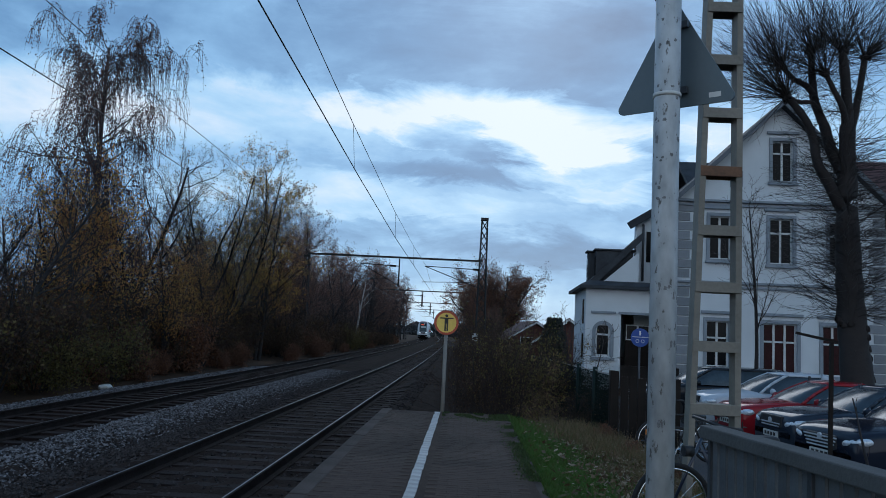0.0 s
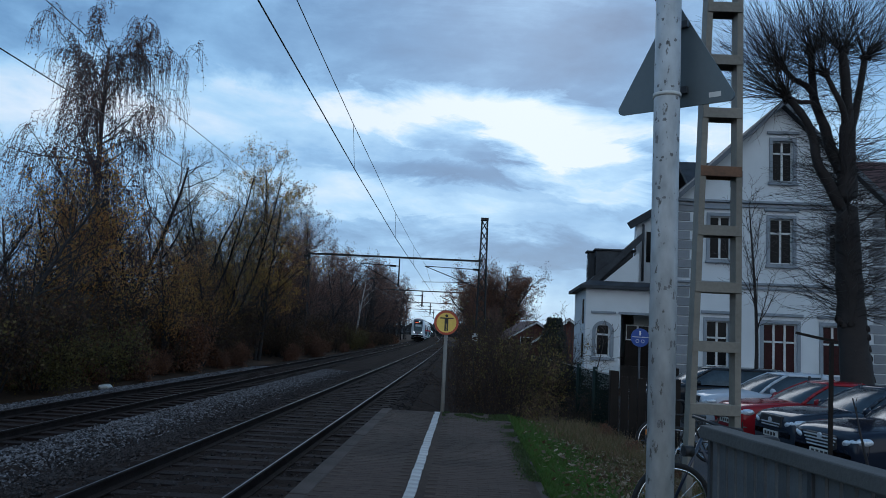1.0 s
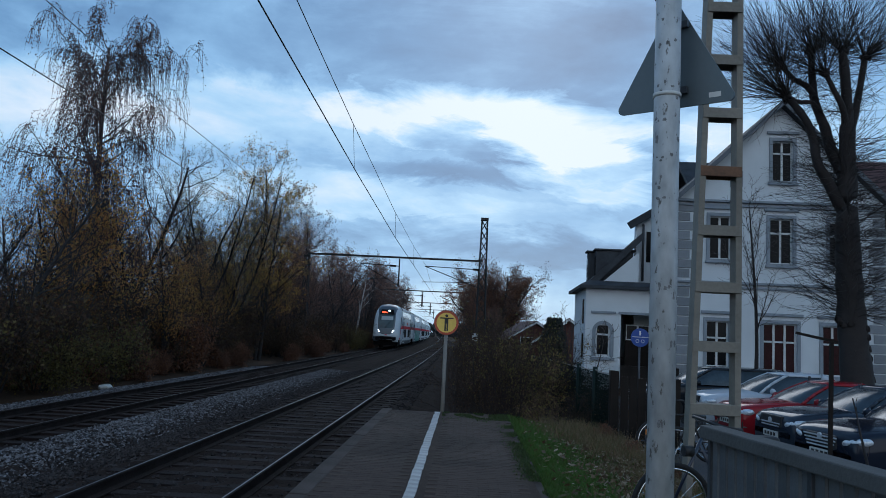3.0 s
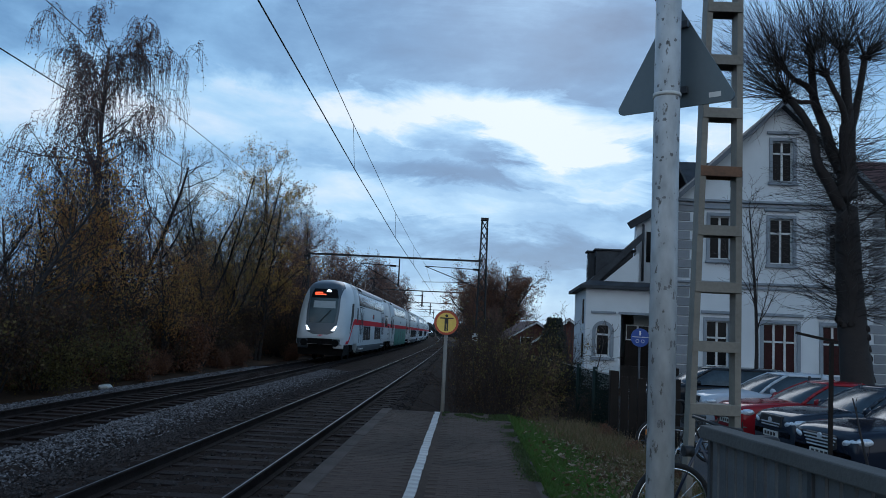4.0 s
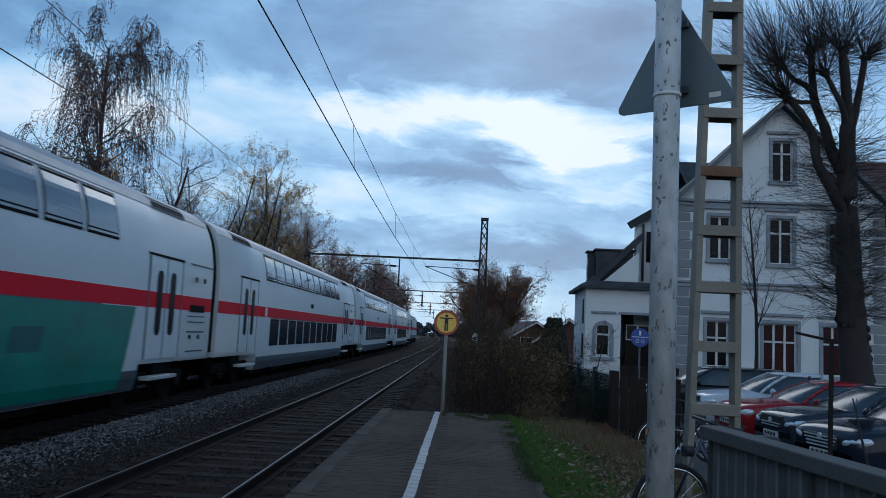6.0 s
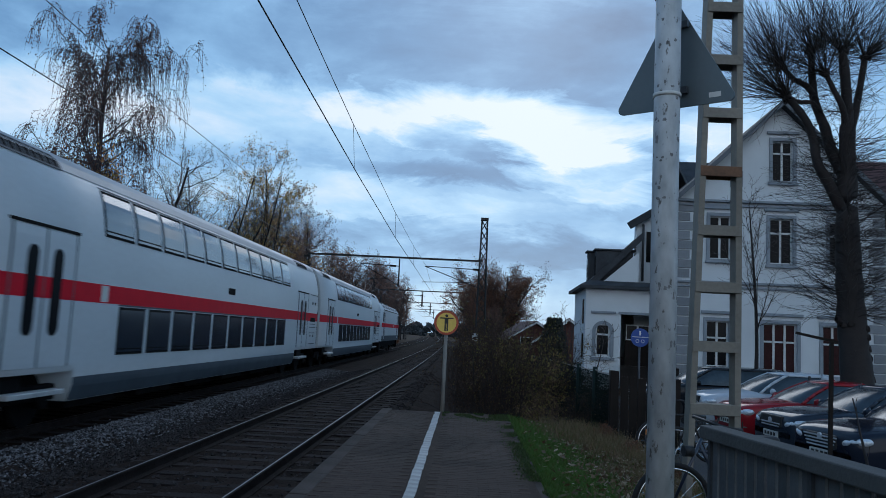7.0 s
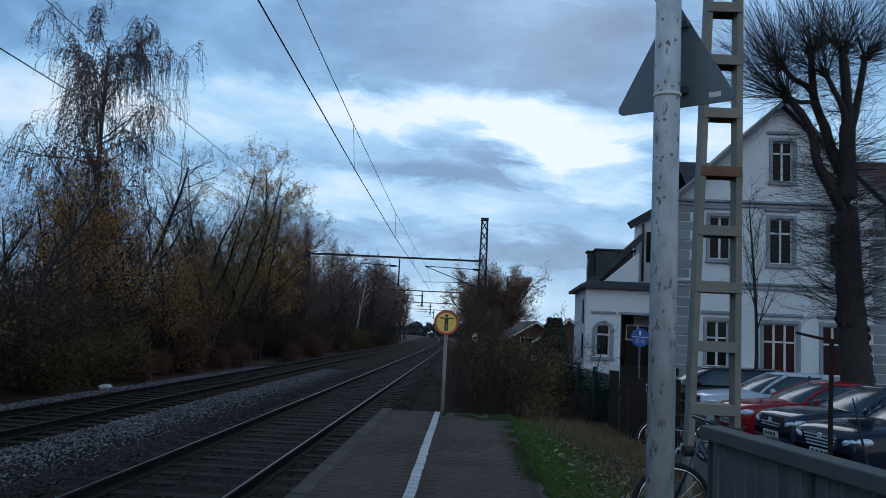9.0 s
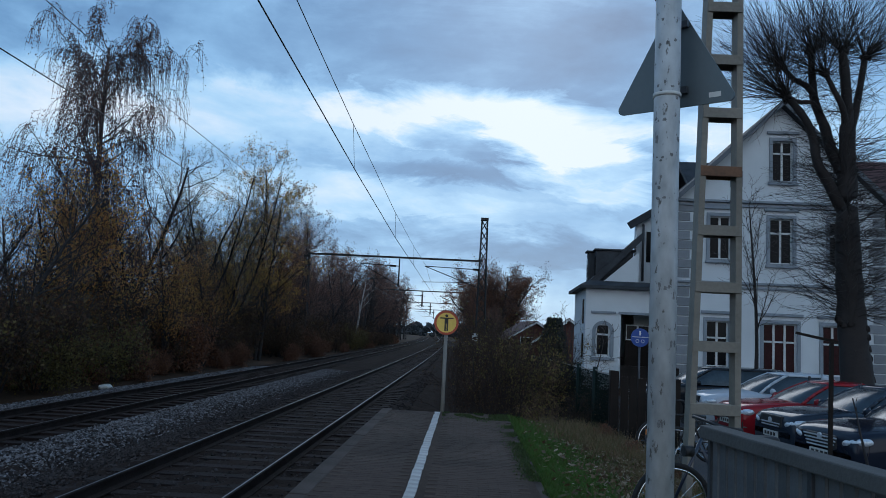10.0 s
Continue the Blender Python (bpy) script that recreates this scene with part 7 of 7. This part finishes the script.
# ---- shrubs, brambles, grass ----
def make_shrub(seed, height, leaf_p, leaf, label, n=9, twig=None, at=(-11.8, 16.0)):
    w = Wood(seed)
    r = w.r
    for i in range(n):
        a = r.uniform(0, 6.283)
        d = Vector((0.55 * math.cos(a), 0.55 * math.sin(a), 1))
        w.branch(Vector((0.25 * math.cos(a), 0.25 * math.sin(a), 0)), d, height * r.uniform(0.6, 1.05), 0.022, 1, with_(SHRUBBY, leaf_p=leaf_p, kids=[0, 12, 8], leaf=0.045, leaves=4, pull=[0, 0.03, -0.02, -0.05]))
    return w.finish("shrub", label, "shrub", M_BARKDK, twig or M_BRUSH, leaf, pose(at[0], at[1], -0.35), "shrubs along the line", "stem")


def make_brush(seed, height, leaf_p, leaf, label, twig, at):
    """A clump of thin upright stems with short side twigs."""
    w = Wood(seed)
    r = w.r
    for i in range(26):
        a, q = r.uniform(0, 6.283), r.random() ** 0.5 * 0.55
        d = Vector((0.28 * math.cos(a) + r.gauss(0, 0.1), 0.28 * math.sin(a) + r.gauss(0, 0.1), 1))
        w.branch(Vector((q * math.cos(a), q * math.sin(a), 0)), d, height * r.uniform(0.45, 1.05), 0.013, 1,
                 with_(SHRUBBY, leaf_p=leaf_p, kids=[0, 13, 4], leaf=0.028, leaves=3, finest=0.0035, angle=[0, 34, 40], ratio=[0, 0.32, 0.5], spread=0.05, pull=[0, 0.03, 0.05, 0.02]))
    return w.finish("shrub", label, "shrub", M_BARKDK, twig, leaf, pose(at[0], at[1], -0.35), "shrubs along the line", "stem")


def make_shrubs():
    dark = make_shrub(41, 2.6, 0.2, L_SHRUB, "dark tangled shrub with few leaves")
    brown = make_shrub(42, 1.7, 0.7, L_RUST, "low russet bramble bush beside the ballast")
    green = make_shrub(43, 2.2, 0.5, leafy("dull_green_leaf", [(0.09, 0.085, 0.025), (0.15, 0.11, 0.03), (0.06, 0.055, 0.02)]), "yellow-green autumn shrub with thin twigs")
    tan = make_shrub(44, 1.95, 0.05, leafy("tan_green_leaf", [(0.22, 0.17, 0.06), (0.14, 0.13, 0.03), (0.26, 0.16, 0.07)]), "leggy tan-brown shrub with yellowing leaves", 11, mat("tan_twig", (0.16, 0.105, 0.07), 0.9, vary=0.3, bump=0, spec=0.1), (1.1, 19.5))
    brush = make_brush(45, 2.5, 0.05, L_SHRUB, "tall dark brush of thin upright stems", M_BRUSH, (0.5, 18.4))
    sprig = make_brush(46, 2.7, 0.14, leafy("yellowing_leaf", [(0.20, 0.17, 0.04), (0.13, 0.12, 0.03), (0.26, 0.17, 0.05)]), "upright shrub with thin yellow-green leaves", M_BRUSH, (1.55, 20.2))
    r = random.Random(9)
    for i in range(64):
        y = 13 + i * 1.35 + r.uniform(-0.6, 0.6)
        x = r.uniform(-13.6, -11.6)
        ob = r.choice((dark, dark, dark, brown) if y < 60 else (dark, dark, brown))
        place(ob, x + swing(y), y, r.uniform(0.8, 1.3), r.uniform(0, 360))
    for i in range(44):
        y = 13 + i * 2.1
        place(dark, r.uniform(-17.5, -14.5) + swing(y), y, r.uniform(1.0, 1.6), r.uniform(0, 360))
    for i in range(9):
        y = 15 + i * 3
        place(brown, -11.6 + r.uniform(-0.5, 0.3), y, r.uniform(0.5, 0.8), r.uniform(0, 360))
    for i in range(46):
        y = 48 + i * 2.0
        place(r.choice((brown, dark, dark)), -11.1 + r.uniform(-0.7, 0.3) + swing(y), y, r.uniform(0.5, 0.9), r.uniform(0, 360))
    # the thicket beyond the platform's end
    for x, y, s, ob in ((0.25, 17.6, 0.5, brush), (0.95, 17.2, 0.6, brush), (0.6, 19.6, 0.7, brush), (1.35, 18.6, 0.75, sprig), (1.2, 21.2, 0.95, brush), (1.65, 19.8, 0.85, sprig), (0.3, 22.0, 0.75, brush), (1.75, 17.4, 0.5, tan),
                        (1.0, 24.0, 0.85, brush), (1.6, 23.2, 0.8, sprig), (0.4, 26.5, 0.8, brush), (1.3, 27.5, 0.8, brush), (1.9, 26.5, 0.5, brush), (0.6, 32.0, 0.9, dark), (1.8, 33.0, 0.7, brush),
                        (0.8, 39.0, 0.9, dark), (2.2, 41.0, 0.8, green), (1.0, 50.0, 1.0, dark), (2.6, 52.0, 0.8, dark), (1.2, 64.0, 1.2, dark), (2.8, 66.0, 0.8, dark), (1.5, 78.0, 1.5, dark), (2.6, 90.0, 1.6, dark),
                        (2.35, 16.6, 0.42, brush), (2.2, 15.6, 0.3, brown), (2.4, 13.9, 0.22, brown), (2.75, 12.2, 0.2, brown), (2.75, 10.2, 0.18, brown), (2.9, 25.5, 0.55, brush), (3.3, 27.5, 0.6, dark), (2.4, 30.5, 0.4, dark),
                        (3.35, 16.2, 0.42, dark), (3.35, 18.2, 0.42, dark), (3.3, 20.2, 0.42, dark), (3.4, 22.4, 0.42, dark), (3.2, 24.4, 0.42, dark)):
        place(ob, x, y, s, r.uniform(0, 360))
    # a yellow-green bush and russet undergrowth at the foot of the wood
    for x, y, s, ob in ((-11.4, 76.0, 1.1, green), (-11.2, 80.0, 0.8, green), (-11.6, 21.0, 0.75, green), (-11.9, 24.5, 0.9, green), (-11.5, 17.5, 0.8, brown)):
        place(ob, x + swing(y), y, s, r.uniform(0, 360))
    # dark evergreen at the corner of the house
    w = Wood(51)
    for i in range(2600):
        z = w.r.random() ** 0.8 * 2.5
        rad = 0.56 * (1 - (z / 2.75) ** 2) ** 0.5 * w.r.uniform(0.5, 1.08)
        a = w.r.uniform(0, 6.283)
        w.leaf(Vector((rad * math.cos(a), rad * math.sin(a), z + 0.1)), w.r.uniform(0.04, 0.10))
    w.limb([Vector((0, 0, -0.1)), Vector((0, 0, 2.3))], [0.08, 0.03], 7)
    w.finish("evergreen_bush", "dark conical evergreen bush at the house corner", "shrub", M_BARKDK, M_TWIG, mat("dark_conifer", (0.012, 0.02, 0.014), 0.8, vary=0.4, bump=0), pose(3.30, 29.0, -0.1), "shrubs along the line")
    # thin bare sapling before the wing
    y = grown(61, with_(SHRUBBY, leaf_p=0.0, kids=[9, 5, 3]), 2.6, 0.03, 3, 0.0)
    y.finish("sapling", "bare thin sapling by the fence", "tree", M_BARKDK, M_TWIG, None, pose(3.1, 20.5, -0.24), "trees by the house")
    # dead stalks in front of the cars
    for x, yy, h in ((4.75, 9.3, 1.6), (3.35, 9.6, 1.2)):
        st = grown(int(x * 100), with_(SHRUBBY, leaf_p=0.0, kids=[3, 2, 1], ratio=[0.2, 0.3, 0.3]), h, 0.03, 1, 0.02)
        st.finish("dead_stalk", "dry dark plant stalk beside the parking area", "plant", M_BARKDK, M_TWIG, None, pose(x, yy, -0.24), "dry stalks")


make_shrubs()


def make_grass():
    """The verge between platform and fence: turf, tufts and fallen leaves."""
    xs = [0.84 + 0.1 * i for i in range(25)]
    ys = [3 + 0.25 * i for i in range(52)]
    n = len(xs)
    vs = [(x, y, ground_z(x, y) + 0.02 + 0.03 * noise.noise((x * 3, y * 3, 2))) for y in ys for x in xs]
    fs = [(j * n + i, j * n + i + 1, (j + 1) * n + i + 1, (j + 1) * n + i) for j in range(len(ys) - 1) for i in range(n - 1)]
    tagged(soup("grass_verge", vs, fs, M_GRASSBED, smooth=True), "strip of short green grass beside the platform", "grass", kind="structure")
    r = random.Random(15)
    for name, leafm, count, label in (("grass", leafy("grass_blade", [(0.05, 0.11, 0.016), (0.07, 0.145, 0.02), (0.10, 0.12, 0.03)]), 42000, "short green grass blades on the verge"),
                                      ("dry_grass", leafy("dry_blade", [(0.22, 0.155, 0.085), (0.15, 0.105, 0.055), (0.10, 0.10, 0.035)]), 14000, "dry yellowish tall grass along the fence")):
        vs, fs = [], []
        for _ in range(count):
            y = 5.5 + 10.5 * r.random() ** 1.2
            if name == "grass":
                x = 0.86 + abs(r.gauss(0, 0.75))
                h = r.uniform(0.03, 0.09)
                w = 0.006
            else:
                x = 2.55 + r.gauss(0, 0.4) - (0.35 if y > 12 else 0)
                h = r.uniform(0.04, 0.19) * (1.5 if y > 11 else 1)
                w = 0.0045
            if x < 0.86 or x > 3.3:
                continue
            z = ground_z(x, y) + 0.01
            a = r.uniform(0, 6.283)
            lx, ly = math.cos(a), math.sin(a)
            k = len(vs)
            bend = r.uniform(0.2, 0.9) * h
            b = r.uniform(0, 6.283)
            mx, my = x + bend * 0.35 * math.cos(b), y + bend * 0.35 * math.sin(b)
            vs += [(x - lx * w, y - ly * w, z), (x + lx * w, y + ly * w, z), (mx + lx * w * 0.7, my + ly * w * 0.7, z + h * 0.6), (mx - lx * w * 0.7, my - ly * w * 0.7, z + h * 0.6), (x + bend * math.cos(b), y + bend * math.sin(b), z + h)]
            fs += [(k, k + 1, k + 2, k + 3), (k + 3, k + 2, k + 4)]
        tagged(soup(name, vs, fs, leafm), label, "grass", kind="stuff")
    # moss and short weeds creeping over the end and the edge of the platform
    vs, fs = [], []
    for _ in range(16000):
        if r.random() < 0.6:
            x, y = r.uniform(-0.33, 0.8), PY1 - abs(r.gauss(0, 0.45))
            if x < 0.1 and r.random() < 0.6:
                continue
        else:
            x, y = PX1 + 0.08 - abs(r.gauss(0, 0.09)), r.uniform(6.0, PY1)
        if y > PY1 or noise.noise((x * 3.5, y * 2.2, 7)) < -0.02:
            continue
        a, h = r.uniform(0, 6.283), r.uniform(0.008, 0.03)
        k = len(vs)
        dx, dy = 0.008 * math.cos(a), 0.008 * math.sin(a)
        vs += [(x - dx, y - dy, PZ), (x + dx, y + dy, PZ), (x + r.gauss(0, 0.012), y + r.gauss(0, 0.012), PZ + h)]
        fs.append((k, k + 1, k + 2))
    tagged(soup("moss", vs, fs, leafy("moss_green", [(0.05, 0.085, 0.018), (0.035, 0.06, 0.015), (0.08, 0.09, 0.03)])), "green moss creeping over the end of the platform", "moss", kind="stuff")
    vs, fs = [], []
    for _ in range(7500):
        y = r.uniform(5.5, 15.2)
        x = 0.95 + 2.35 * r.random() ** 0.7 if r.random() < 0.3 else r.gauss(2.25 + 0.05 * (y - 10), 0.42)
        if x < 0.9 or x > 3.3:
            continue
        z = ground_z(x, y) + r.uniform(0.03, 0.09)
        k = len(vs)
        q = Euler((r.gauss(0, 0.5), r.gauss(0, 0.5), r.uniform(0, 6.3))).to_quaternion()
        s = r.uniform(0.018, 0.05)
        vs += [Vector((x, y, z)) + q @ Vector((a * s, b * s, 0)) for a, b in ((-1, 0), (0, -0.6), (1, 0), (0, 0.6))]
        fs.append((k, k + 1, k + 2, k + 3))
    tagged(soup("fallen_leaves", vs, fs, leafy("fallen_leaf", [(0.13, 0.075, 0.035), (0.09, 0.045, 0.022), (0.20, 0.13, 0.07), (0.40, 0.33, 0.25), (0.08, 0.04, 0.02)])), "fallen brown leaves on the verge", "leaves", kind="stuff")


make_grass()


def make_far_wood():
    """Wooded skyline at the end of the line."""
    r = random.Random(8)
    vs, fs = [], []
    for _ in range(5200):
        x = r.uniform(-300, 330)
        y = r.uniform(420, 520)
        h = 7 + 3.5 * noise.noise((x * 0.012, 0, 0)) + 2 * noise.noise((x * 0.06, 3, 0))
        z = r.random() * h
        s = r.uniform(1.2, 2.6)
        q = Euler((r.uniform(0, 6.3), r.uniform(0, 6.3), r.uniform(0, 6.3))).to_quaternion()
        k = len(vs)
        vs += [Vector((x, y, z)) + q @ Vector((a * s, b * s, c * s)) for a, b, c in ((-1, 0, 0), (0, -0.8, 0), (1, 0, 0), (0, 0.8, 0), (0, 0, 0.7))]
        fs += [(k, k + 1, k + 4), (k + 1, k + 2, k + 4), (k + 2, k + 3, k + 4), (k + 3, k, k + 4)]
    tagged(soup("far_wood", vs, fs, island(mat("far_wood_crowns", (0.03, 0.035, 0.04), 0.9, vary=0.3, bump=0), 0.6, 1.4)), "distant dark wood on the skyline", "wood", kind="stuff")


make_far_wood()
make_stones(rng)


def make_rag():
    r = thing("pale_stone", "pale grey stone lying at the edge of the ballast", "stone", pose(-10.6, 23.2, -0.42))
    bm = bmesh.new()
    bmesh.ops.create_icosphere(bm, subdivisions=2, radius=0.16, matrix=Matrix.Translation((0, 0, 0.1)) @ Matrix.Diagonal((1.4, 0.8, 0.6, 1)))
    for v in bm.verts:
        v.co += v.co.normalized() * 0.05 * noise.noise(v.co * 9)
    part("lump", bm, M_STICKER, r)


make_rag()


# ---- what moves: the train runs along the far track, towards and past the platform ----
NOSE_AT_START, SPEED = 198.686, 38.678


def motions():
    cars, s = [], 0.0
    for ob, length in [(CONTROL, 27.27)] + [(c, 26.8) for c in COACHES] + [(ENGINE, 18.9)]:
        cars.append((ob, s, length))
        s += length
    for ob, start, length in cars:
        rows = []
        for i in range(21):
            t = i * 0.5
            front = NOSE_AT_START - SPEED * t + start
            a, b = on_line(front + 3.0), on_line(front + length - 3.0)
            d = (b - a).normalized()
            p = a - d * 3.0
            rows.append((t, pose(p.x, p.y, p.z, 0, 0, math.degrees(math.atan2(-d.x, d.y)))))
        walk(ob, rows)


motions()
